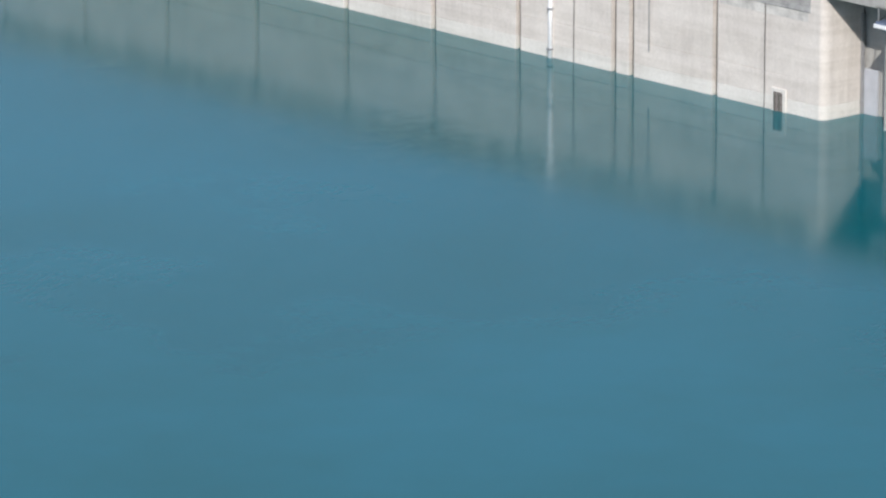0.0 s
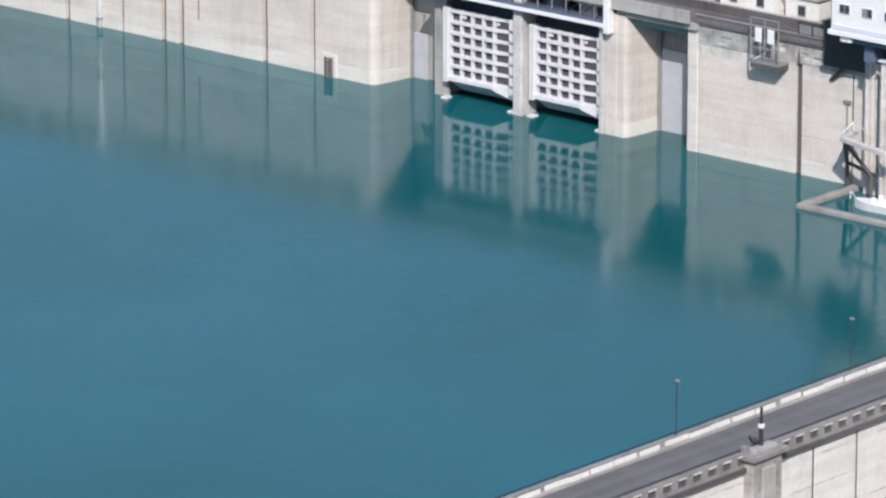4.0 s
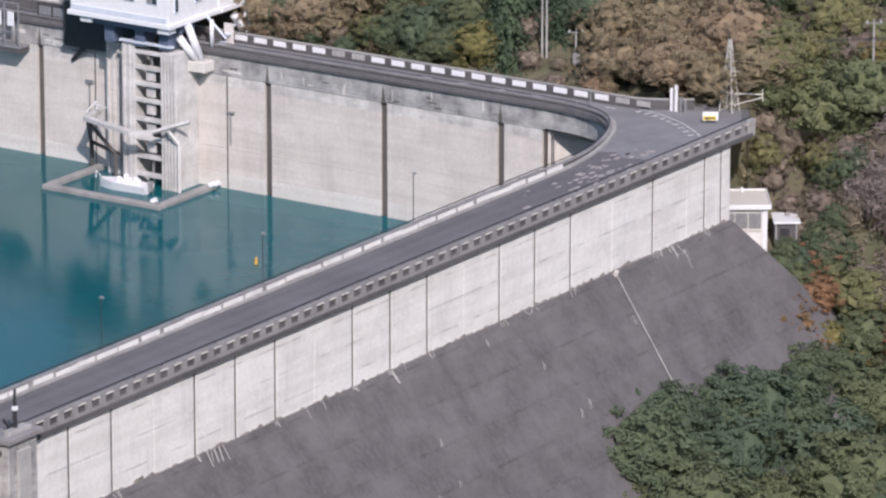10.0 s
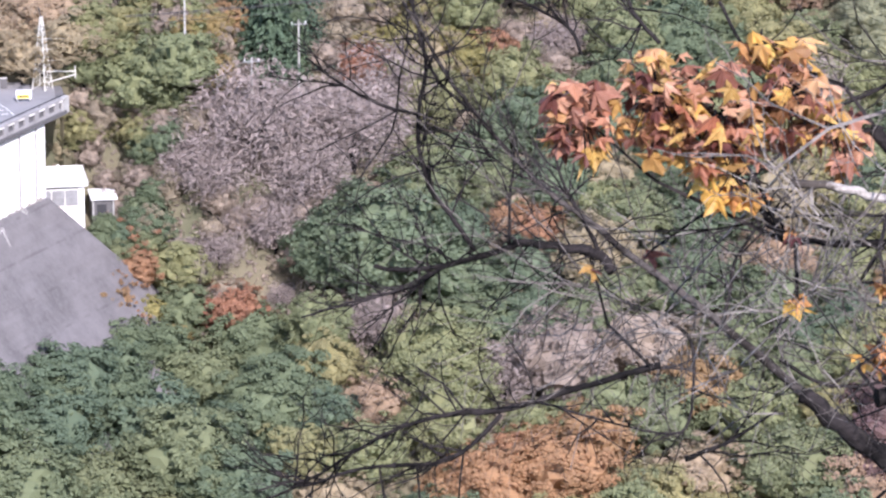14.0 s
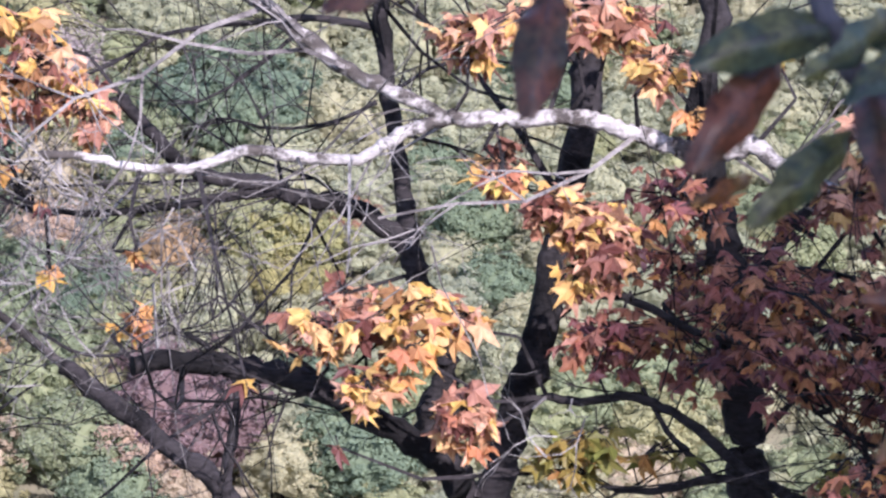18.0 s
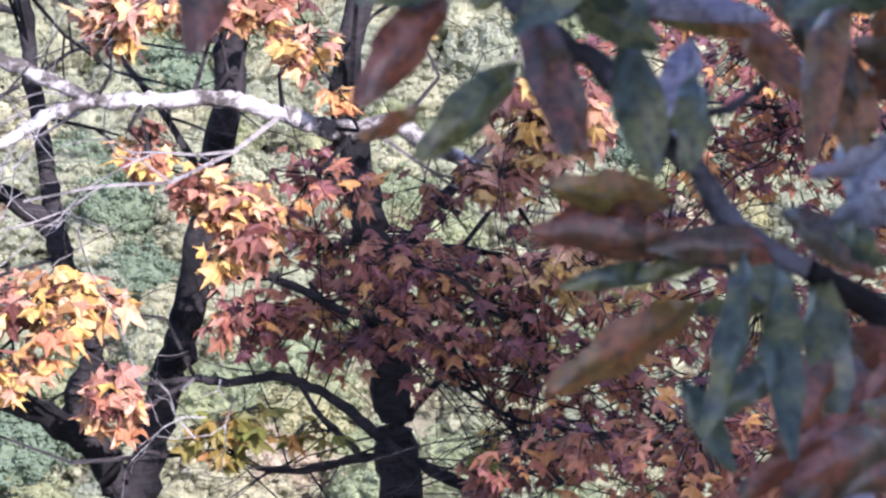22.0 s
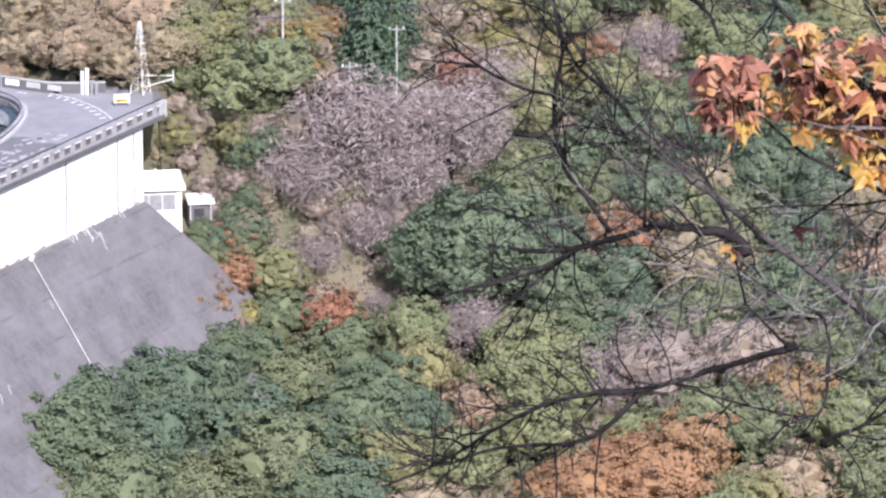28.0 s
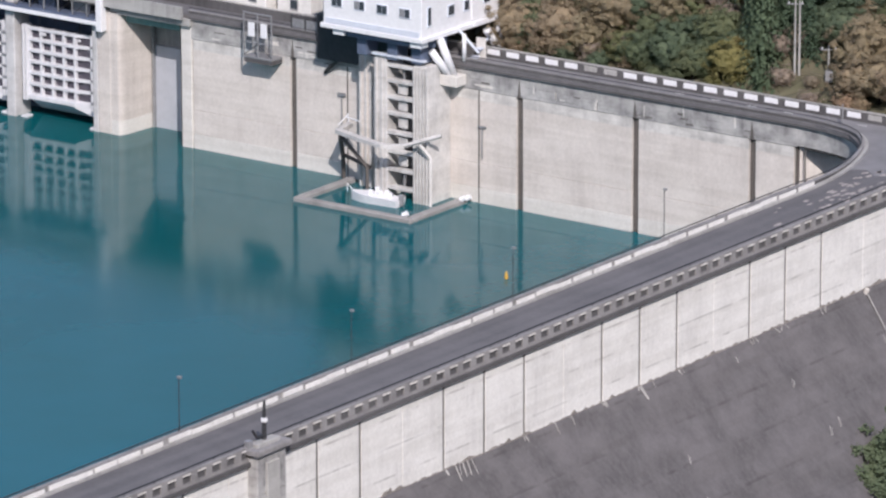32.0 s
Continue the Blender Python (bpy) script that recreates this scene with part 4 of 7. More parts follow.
part("body", tube(bmesh.new(), ((0, 0, -0.3), (0, 0, 0.2), (0, 0, 0.5), (0, 0, 0.8)), (0.14, 0.2, 0.14, 0.05), 10), BUOY_PAINT, buoy, "", True)

# ---------------------------------------------------------------- on and round the crest
pier = thing("crest_pier", at(7.4, -119.6, 0), "stained concrete pier with a dark mast on the dam", "pier")
part("shaft", bevelled(0, -2.0, 4, 1.5, 2.0, 15.6, 0.1), BAND, pier)
part("shaft_fillet", bevelled(1.3, -0.9, 4, 1.75, 0.9, 14.8, 0.08), GREY, pier)
part("cap", bevelled(-0.2, -2.4, 15.6, 1.9, 2.4, 16.15, 0.08), RAIL_STONE, pier)
part("base_block", bevelled(0.3, -1.6, 16.1, 1.3, 1.5, 16.5, 0.05), GREY, pier)
part("cabinet", bevelled(0.2, -2.2, 16.1, 0.8, -1.6, 16.8, 0.04), STEEL_GREY, pier, "grey switch cabinet")
part("mast", tube(bmesh.new(), ((0.7, 0, 16.3), (0.7, 0, 18.4), (0.7, 0.05, 19.9)), (0.24, 0.17, 0.1), 8), STEEL_DARK, pier)
part("davit", tube(bmesh.new(), ((0.7, 0, 16.9), (0.7, -1.0, 16.9), (0.7, -1.6, 17.6)), 0.13, 6), STEEL_DARK, pier)
part("lamp", bevelled(0.5, -0.2, 18.0, 0.95, 0.2, 18.4, 0.04), STEEL_WHITE, pier)

lamp = thing("lamp_post", at(0.2, -121.2, 16.1), "thin dark lamp post on the lakeside parapet", "lamp post", "crest lamp posts")
part("pole", tube(bmesh.new(), ((0, 0, 0), (0, 0, 4.8)), 0.045, 6), STEEL_DARK, lamp)
part("head", bevelled(-0.12, -0.12, 4.75, 0.3, 0.12, 4.95, 0.03), STEEL_GREY, lamp)
for b in (-96.7, -72.0, -47.2):
    copy_thing(lamp, at(0.2, b, 16.1))
camera_post = thing("camera_post", at(-10.2, 1.0, CREST), "slim road-side post at the bend", "post")
part("pole", tube(bmesh.new(), ((0, 0, 0), (0, 0, 2.2)), 0.08, 6), STEEL_GREY, camera_post)

MAST_PAINT = plain("weathered_mast_paint", (0.58, 0.57, 0.52), 0.6, 0, 0.15)
mast = thing("lattice_mast", at(2.4, 7.6, CREST), "white lattice radio mast beside the crest road", "mast")
W0, H = 0.8, 7.6
corners = [(-1, -1), (1, -1), (1, 1), (-1, 1)]
for sx, sy in corners:
    part("leg", bar(bmesh.new(), (sx * W0, sy * W0, -0.5), (sx * 0.08, sy * 0.08, H), 0.09), MAST_PAINT, mast)
for k in range(7):
    z, w = k * 1.05, W0 * (1 - k * 1.05 / 8.6)
    w2 = W0 * (1 - (k + 1) * 1.05 / 8.6)
    for i in range(4):
        (x0, y0), (x1, y1) = corners[i], corners[(i + 1) % 4]
        part("lattice_bar", bar(bmesh.new(), (x0 * w, y0 * w, z), (x1 * w2, y1 * w2, z + 1.05), 0.04), MAST_PAINT, mast)
        part("lattice_bar", bar(bmesh.new(), (x0 * w2, y0 * w2, z + 1.05), (x1 * w2, y1 * w2, z + 1.05), 0.04), MAST_PAINT, mast)
for z in (5.3, 4.2, 3.0):
    part("antenna_arm", bar(bmesh.new(), (0.3, 0, z), (2.1, 1.1, z), 0.05), MAST_PAINT, mast)
for p, q in (((0.5, 0, 1.9), (3.2, 1.4, 1.9)), ((0.5, 0, 0.7), (3.2, 1.4, 1.6)), ((3.1, 1.35, 1.2), (3.1, 1.35, 2.5))):
    part("side_frame", bar(bmesh.new(), p, q, 0.10), MAST_PAINT, mast)
part("spike", tube(bmesh.new(), ((0, 0, H - 0.2), (-0.3, 0, H + 0.9)), 0.06, 5), STEEL_DARK, mast)

sign = thing("direction_sign", at(3.4, 2.2, CREST), "white road sign with a yellow arrow panel", "sign")
part("board", bevelled(-0.8, -0.06, 0.35, 0.8, 0.06, 1.25, 0.02), STEEL_WHITE, sign).matrix_basis = pose(0, 0, 0, 0, 0, 35)
part("arrow_panel", bevelled(-0.72, -0.10, 0.42, 0.55, -0.062, 0.82, 0.01), YELLOW, sign).matrix_basis = pose(0, 0, 0, 0, 0, 35)
arrow = prism(bmesh.new(), [(-0.66, 0.62), (-0.25, 0.46), (-0.25, 0.55), (0.45, 0.55), (0.45, 0.69), (-0.25, 0.69), (-0.25, 0.78)], 0.0, 0.01)
part("arrow", arrow, STEEL_DARK, sign).matrix_basis = pose(0, 0, 0, 0, 0, 35) @ pose(0, -0.102, 0, 90, 0, 0)
for x in (-0.6, 0.6):
    part("foot", bevelled(x * 0.82 - 0.06, x * 0.57 - 0.06, 0, x * 0.82 + 0.06, x * 0.57 + 0.06, 0.5, 0.01), STEEL_GREY, sign)
gatep = thing("barrier_posts", at(-1.7, 4.4, CREST), "white barrier posts closing a side lane", "barrier")
for k, h in enumerate((2.4, 2.8, 1.6, 1.4)):
    part("post", bevelled(0.55 * k - 1.0, -0.14, 0, 0.55 * k - 0.72, 0.14, h, 0.03), (STEEL_WHITE, STEEL_WHITE, STEEL_GREY, STEEL_GREY)[k], gatep)
part("chain_bar", bar(bmesh.new(), (-1.0, 0, 1.0), (0.7, 0, 0.9), 0.06), STEEL_GREY, gatep)

shed = thing("valve_house", at(8.7, 4.8, 3.6, 35.2), "small white valve house beside the dam's end", "building")
part("wall_shell", bevelled(-5.2, 0, -3.5, 0, 5.4, 3.1, 0.05), WHITE, shed)
part("corner_pillar", bevelled(-0.5, -0.12, -3.5, 0.05, 0.5, 3.1, 0.04), STEEL_WHITE, shed)
part("roof", bevelled(-5.5, -0.45, 3.1, 0.35, 5.7, 3.38, 0.05), BLEACH, shed, "flat pale roof")
for x0, y0, x1, y1 in ((-5.55, -0.5, 0.4, -0.36), (-5.55, 5.6, 0.4, 5.75), (0.28, -0.36, 0.42, 5.6)):
    part("roof_rim", bevelled(x0, y0, 3.0, x1, y1, 3.52, 0.03), STEEL_WHITE, shed)
part("roof_vent", tube(bmesh.new(), ((-2.2, 4.9, 3.36), (-2.2, 4.9, 3.9)), 0.12, 8), STEEL_WHITE, shed)
for k in range(3):
    sh = part("shutter", bevelled(-4.6 + 1.36 * k, -0.07, 0.9, -3.32 + 1.36 * k, 0.03, 2.55, 0.02), STEEL_GREY, shed, "grey roller shutter")
    for j in range(6):
        part("slat", bevelled(-4.55 + 1.36 * k, -0.10, 1.0 + 0.25 * j, -3.37 + 1.36 * k, -0.07, 1.2 + 0.25 * j, 0.01), STEEL_GREY, sh)
part("sill_band", bevelled(-5.0, -0.1, 0.55, -0.5, 0.02, 0.85, 0.02), PALE, shed)
annex = thing("valve_annex", at(9.0, 5.9, 2.0, 35.2), "low white annex below the valve house", "building")
# Wall given a dark colour for the shade under its roof.
part("wall_shell", bevelled(0, 0, -4, 2.3, 3.2, 2.8, 0.05), FASCIA, annex)
part("roof", bevelled(-0.15, -0.35, 2.8, 2.6, 3.4, 3.02, 0.04), STEEL_WHITE, annex, "thin white flat roof")
part("doorway", bevelled(0.5, -0.06, 0.2, 1.5, 0.02, 2.3, 0.02), STEEL_DARK, annex, "dark doorway")
for x in (0.02, 2.1):
    part("post", bevelled(x, -0.3, -3.5, x + 0.14, -0.16, 2.8, 0.02), GREY, annex)

line_pipe = thing("slope_pipe", at(8.4, -23.8, 6.35), "pale pipe running down the dam's slope", "pipe")
part("pipe", tube(bmesh.new(), ((0, 0, 0.25), (7.2, -1.4, -8.72), (9, -1.75, -10.95)), 0.07, 8), GREY, line_pipe)
part("pipe_head", tube(bmesh.new(), ((-0.1, 0, 0.1), (0.1, 0, 0.6)), 0.25, 8), BLEACH, line_pipe)
rng = random.Random(5)
for b, n in ((-13.5, 5), (-39, 3), (-62, 4), (-75, 3), (-91, 5)):
    pile = thing("concrete_spoil", at(8.15, b, 6.7), "pale lime crust at the wall's foot", "lime crust", "lime crusts")
    for _ in range(n):
        y, ln = rng.uniform(-1.6, 1.6), rng.uniform(0.3, 1.5)
        part("crust", bar(bmesh.new(), (0.0, y, 0.1), (ln * 0.63, y + rng.uniform(-0.5, 0.5), -ln * 0.78 + 0.1), rng.uniform(0.04, 0.10)), GREY, pile)

for i, b in enumerate(JOINTS[2:20:2]):
    drip = thing("lime_drip", at(8.12, b, 6.72), "pale lime drip below a wall joint", "lime crust", "lime drips")
    for k in range(3):
        y, ln = rng.uniform(-0.5, 0.5), rng.uniform(0.2, 0.65)
        part("run", bar(bmesh.new(), (0.0, y, 0.08), (ln * 0.63, y + rng.uniform(-0.15, 0.15), -ln * 0.78 + 0.06), rng.uniform(0.04, 0.10)), GREY, drip)

# pale lime runs and worn spots on the slope
for a, b, c, d in ((14.5, -38.4, 15.1, -38.9), (14.8, -40.3, 15.4, -40.9), (12.9, -61.8, 13.4, -62.2), (15.6, -62.6, 16.0, -63.0), (11.1, -24.9, 11.6, -25.2), (11.3, -41.6, 11.8, -42.1), (8.5, -11.2, 9.8, -11.8), (8.6, -10.9, 8.8, -12.1), (8.7, -47.5, 9.1, -47.7), (15.9, -66.4, 16.4, -66.8)):
    run = thing("lime_run", DAM, "thin pale lime run on the dark slope", "lime crust", "lime runs")
    for k, w in ((0, 0.05), (1, 0.03)):
        part("streak", bar(bmesh.new(), (a + 0.15 * k, b + 0.12 * k, 6.73 - 1.245 * (a + 0.15 * k - 8.1)), (c, d + 0.2 * k, 6.71 - 1.245 * (c - 8.1)), w), GREY, run)

# power poles and wires
def power_pole(x, y, z, h, arms, label):
    o = thing("utility_pole", pose(x, y, z), label, "utility pole", "utility poles")
    part("pole", tube(bmesh.new(), ((0, 0, -4), (0, 0, h)), (0.15, 0.09), 8), GREY, o)
    for k in range(arms):
        part("cross_arm", bevelled(-0.9, -0.05, h - 0.5 - 0.8 * k, 0.9, 0.05, h - 0.38 - 0.8 * k, 0.01), STEEL_GREY, o)
        for s in (-0.7, 0.7):
            part("insulator", tube(bmesh.new(), ((s, 0, h - 0.38 - 0.8 * k), (s, 0, h - 0.15 - 0.8 * k)), 0.05, 5), STEEL_WHITE, o)
    return o


p1 = power_pole(31.9, 600.9, 14.0, 6.9, 1, "pale concrete utility pole behind the road parapet")
part("transformer", bevelled(-0.35, -0.4, 3.0, 0.45, 0.3, 4.2, 0.06), STEEL_GREY, p1)
power_pole(28.5, 603.3, 16.0, 9.2, 1, "tall pale twin pole behind the crest road")
power_pole(28.95, 603.0, 16.0, 9.2, 0, "tall pale twin pole behind the crest road")
power_pole(61.6, 587.9, 15.0, 9.9, 1, "slim concrete utility pole on the wooded slope")
power_pole(68.1, 584.9, 8.0, 10.6, 1, "utility pole above the bare shrubs")
power_pole(73.5, 589.4, 11.0, 10.2, 1, "far utility pole among conifers")
power_pole(139.5, 540.7, -21.8, 4.3, 2, "pale utility pole low on the opposite slope")
for k, z in enumerate((17.6, 17.1, 16.6, 15.4)):
    w = thing("power_line", pose(0, 0, 0), "thin dark overhead power line", "power line", "overhead lines")
    pts = []
    for i in range(15):
        s = i / 14
        pts.append((55.4 + 66.8 * s, 586.4 + 3.8 * s, 7.7 + 0.955 * (z - 1.5 + 0.4 * k + 4.5 * s - 3.2 * s * (1 - s))))
    part("wire", tube(bmesh.new(), pts, 0.022, 4), STEEL_DARK, w)

# ---------------------------------------------------------------- woods
def leaf_cards(verts, faces, p, n, size, rng, ratio=0.6):
    """A pointed, folded leaf clump of the given size at p, facing n."""
    n = Vector(n).normalized()
    s = n.cross(Vector((rng.uniform(-1, 1), rng.uniform(-1, 1), rng.uniform(-1, 1))))
    s = s.normalized() if s.length > 1e-3 else Vector((1, 0, 0))
    u = s.cross(n)
    k = len(verts)
    w = size * ratio
    verts += [p - u * size, p + s * w + n * 0.25 * size, p + u * size, p - s * w + n * 0.25 * size]
    faces += [(k, k + 1, k + 2), (k, k + 2, k + 3)]


def mesh_from(name, verts, faces, material):
    me = bpy.data.meshes.new(name)
    me.from_pydata([tuple(v) for v in verts], [], faces)
    me.materials.append(material)
    return me


def unit(rng):
    while True:
        v = Vector((rng.uniform(-1, 1), rng.uniform(-1, 1), rng.uniform(-1, 1)))
        if 0.1 < v.length < 1:
            return v.normalized()


BALL = bmesh.new()
bmesh.ops.create_icosphere(BALL, subdivisions=2, radius=1)
BALL_V, BALL_F = [v.co.copy() for v in BALL.verts], [tuple(v.index for v in f.verts) for f in BALL.faces]
BALL.free()
CORE = bmesh.new()
bmesh.ops.create_icosphere(CORE, subdivisions=3, radius=1)
CORE_V, CORE_F = [v.co.copy() for v in CORE.verts], [tuple(v.index for v in f.verts) for f in CORE.faces]
CORE.free()


def clump(verts, faces, c, r, rng):
    """The dense inside of a lump of leaves, with a ragged skin."""
    k = len(verts)
    verts += [c + v * r * rng.uniform(0.66, 1.12) for v in BALL_V]
    faces += [tuple(k + i for i in f) for f in BALL_F]


def broad_crown(seed, material, lumps=120, cards=46, size=0.045, lobed=0.26, ragged=0.07):
    """A full crown: a lobed inner mass under many small sprays of leaves that overlap."""
    rng = random.Random(seed)
    verts, faces = [], []

    def reach(d):
        return 0.80 + lobed * noise.noise(d * 1.9 + Vector((seed * 3.7, 1.3, 0.0))) + 0.5 * lobed * noise.noise(d * 4.1 + Vector((0.4, seed * 2.9, 5.0)))

    verts += [v * reach(v) * 0.77 * rng.uniform(0.93, 1.05) for v in CORE_V]
    faces += list(CORE_F)
    for i in range(lumps):
        h = 1 - 1.75 * (i + 0.5) / lumps
        a = i * 2.39996 + rng.uniform(-0.3, 0.3)
        d = Vector((math.sqrt(max(0, 1 - h * h)) * math.cos(a), math.sqrt(max(0, 1 - h * h)) * math.sin(a), h))
        c = d * (reach(d) - 0.04 + rng.gauss(0, ragged))
        r = rng.uniform(0.12, 0.21)
        for _ in range(int(cards * (r / 0.15) ** 2)):
            o = unit(rng)
            if o.dot(d) < -0.3:
                o = -o
            p = c + Vector((o.x, o.y, 0.75 * o.z)) * r * rng.random() ** 0.4
            leaf_cards(verts, faces, p, 0.55 * o + 0.6 * d + 0.5 * unit(rng), size * rng.uniform(0.55, 1.2), rng)
    return mesh_from("crown", verts, faces, material)


def cone_crown(seed, material, layers=17):
    rng = random.Random(seed)
    verts, faces = [], []
    for i in range(layers):
        h = i / (layers - 1)
        r = (1 - h) ** 0.8 * 0.95 + 0.06
        for k in range(int(8 + 16 * (1 - h))):
            a = rng.uniform(0, math.tau)
            out = Vector((math.cos(a), math.sin(a), 0))
            reach = r * rng.uniform(0.75, 1.1)
            for j in range(9):
                q = (j + 1) / 9
                p = out * reach * q + Vector((0, 0, -0.9 + 2.6 * h - 0.30 * q * q * r))
                leaf_cards(verts, faces, p + 0.05 * unit(rng), Vector((0, 0, 0.8)) + out * 0.6 + 0.7 * unit(rng), 0.07 * rng.uniform(0.7, 1.3), rng, 0.5)
    return mesh_from("crown", verts, faces, material)


def stick(verts, faces, p, q, r0, r1):
    d = (q - p).normalized()
    s = d.cross(Vector((0.3, 0.5, 0.8))).normalized()
    u = s.cross(d)
    k = len(verts)
    for c, r in ((p, r0), (q, r1)):
        verts += [c + r * (math.cos(t) * s + math.sin(t) * u) for t in (0, 2.094, 4.189)]
    faces += [(k + i, k + (i + 1) % 3, k + 3 + (i + 1) % 3, k + 3 + i) for i in range(3)]


def bare_crown(seed, material):
    rng = random.Random(seed)
    verts, faces = [], []

    def grow(p, d, length, r, depth):
        q = p + d * length
        stick(verts, faces, p, q, r, r * 0.65)
        if depth:
            for _ in range(4 if depth > 2 else 5):
                e = (d + 0.75 * unit(rng) + Vector((0, 0, 0.12))).normalized()
                grow(p + (q - p) * rng.uniform(0.5, 1), e, length * rng.uniform(0.55, 0.8), r * 0.6, depth - 1)

    for _ in range(4):
        grow(Vector((0, 0, -0.8)), (unit(rng) * 0.6 + Vector((0, 0, 1))).normalized(), 0.65, 0.016, 4)
    for _ in range(4600):  # the haze of finest twigs
        d = unit(rng)
        p = d * rng.random() ** 0.45 * (0.95 + 0.4 * noise.noise(d * 2.2 + Vector((seed, 0, 0))))
        leaf_cards(verts, faces, Vector((p.x, p.y, 0.15 + 0.85 * p.z)), unit(rng), rng.uniform(0.04, 0.1), rng, 0.026)
    return mesh_from("crown", verts, faces, material)


def trunk_mesh():
    bm = bmesh.new()
    tube(bm, ((0, 0, -2.6), (0.02, 0, -1.5), (-0.02, 0.02, -0.6), (0.01, 0, 0.1)), (0.075, 0.06, 0.05, 0.03), 6)
    for k in range(5):
        a = k * 1.3
        tube(bm, ((0, 0, -0.7 + 0.1 * k), (0.25 * math.cos(a), 0.25 * math.sin(a), -0.35 + 0.1 * k), (0.5 * math.cos(a), 0.5 * math.sin(a), -0.1 + 0.08 * k)), (0.03, 0.02, 0.008), 4)
    return mesh_of("trunk", bm, BARK)


TRUNK = trunk_mesh()
# Twig and leaf tones here are paled for distance haze too.
TWIG = plain("grey_twigs", (0.265, 0.22, 0.205), 0.9, 0, 0.3, 5)
YOUNG = foliage("yellowing_foliage", [(0.0, (0.22, 0.255, 0.148)), (0.5, (0.265, 0.285, 0.155)), (1.0, (0.33, 0.305, 0.16))])
DRY = foliage("dry_brush", [(0.0, (0.31, 0.26, 0.23)), (0.5, (0.365, 0.305, 0.255)), (1.0, (0.29, 0.26, 0.19))])
RED = foliage("red_foliage", [(0.0, (0.34, 0.16, 0.115)), (0.5, (0.36, 0.215, 0.135)), (1.0, (0.33, 0.23, 0.125))])
SAGE = foliage("hazed_sage_foliage", [(0.0, (0.30, 0.315, 0.22)), (0.5, (0.35, 0.355, 0.23)), (1.0, (0.41, 0.385, 0.245))], 0.5)
GOLD = foliage("golden_foliage", [(0.0, (0.27, 0.265, 0.12)), (0.5, (0.31, 0.28, 0.12)), (1.0, (0.34, 0.26, 0.13))])
MAUVE = foliage("mauve_foliage", [(0.0, (0.17, 0.115, 0.12)), (1.0, (0.215, 0.145, 0.14))])
ORANGE = foliage("orange_foliage", [(0.0, (0.36, 0.20, 0.125)), (0.5, (0.40, 0.24, 0.14)), (1.0, (0.38, 0.27, 0.15))])
KINDS = {
    "green": ("evergreen_tree", "dark green broadleaf tree in a dense hillside wood", [broad_crown(s, GREEN, lobed=0.36) for s in (1, 2, 3, 19)]),
    "young": ("yellowing_tree", "yellow-green broadleaf tree turning in autumn", [broad_crown(s, YOUNG, 110, 46, 0.045, 0.44, 0.1) for s in (4, 5, 20)]),
    "brown": ("autumn_tree", "brown and tan autumn tree on the hillside", [broad_crown(s, AUTUMN, 110, 42, 0.043, 0.46, 0.12) for s in (6, 7)]),
    "red": ("red_autumn_tree", "orange-red autumn tree among green woods", [broad_crown(s, RED, 90, 40, 0.05, 0.36, 0.1) for s in (8, 9)]),
    "gold": ("golden_tree", "golden yellow autumn tree among green woods", [broad_crown(s, GOLD, 100, 40, 0.048, 0.34, 0.1) for s in (21, 22)]),
    "mauve": ("mauve_tree", "dull mauve-brown tree with withered leaves", [broad_crown(s, MAUVE, 110, 40, 0.042, 0.4, 0.12) for s in (25, 26)]),
    "orange": ("orange_tree", "dull orange autumn tree on the lower slope", [broad_crown(s, ORANGE, 110, 44, 0.045, 0.3, 0.08) for s in (23, 24)]),
    "cedar": ("conifer_tree", "dark pointed conifer standing in the wood", [cone_crown(s, CEDAR) for s in (10, 11)]),
    "pale": ("sage_tree", "sage-green broadleaf tree, paled for haze", [broad_crown(s, SAGE, 130, 46, 0.042, 0.3, 0.08) for s in (15, 16)]),
    "dry": ("dry_bush", "low grey-brown bush bare of most leaves", [broad_crown(s, DRY, 90, 34, 0.04, 0.4, 0.12) for s in (17, 18)]),
    "bare": ("leafless_shrub_tree", "leafless tree with fine grey-violet twigs", [bare_crown(s, TWIG) for s in (12, 13, 14)]),
}
planted = []
tree_masters = {}
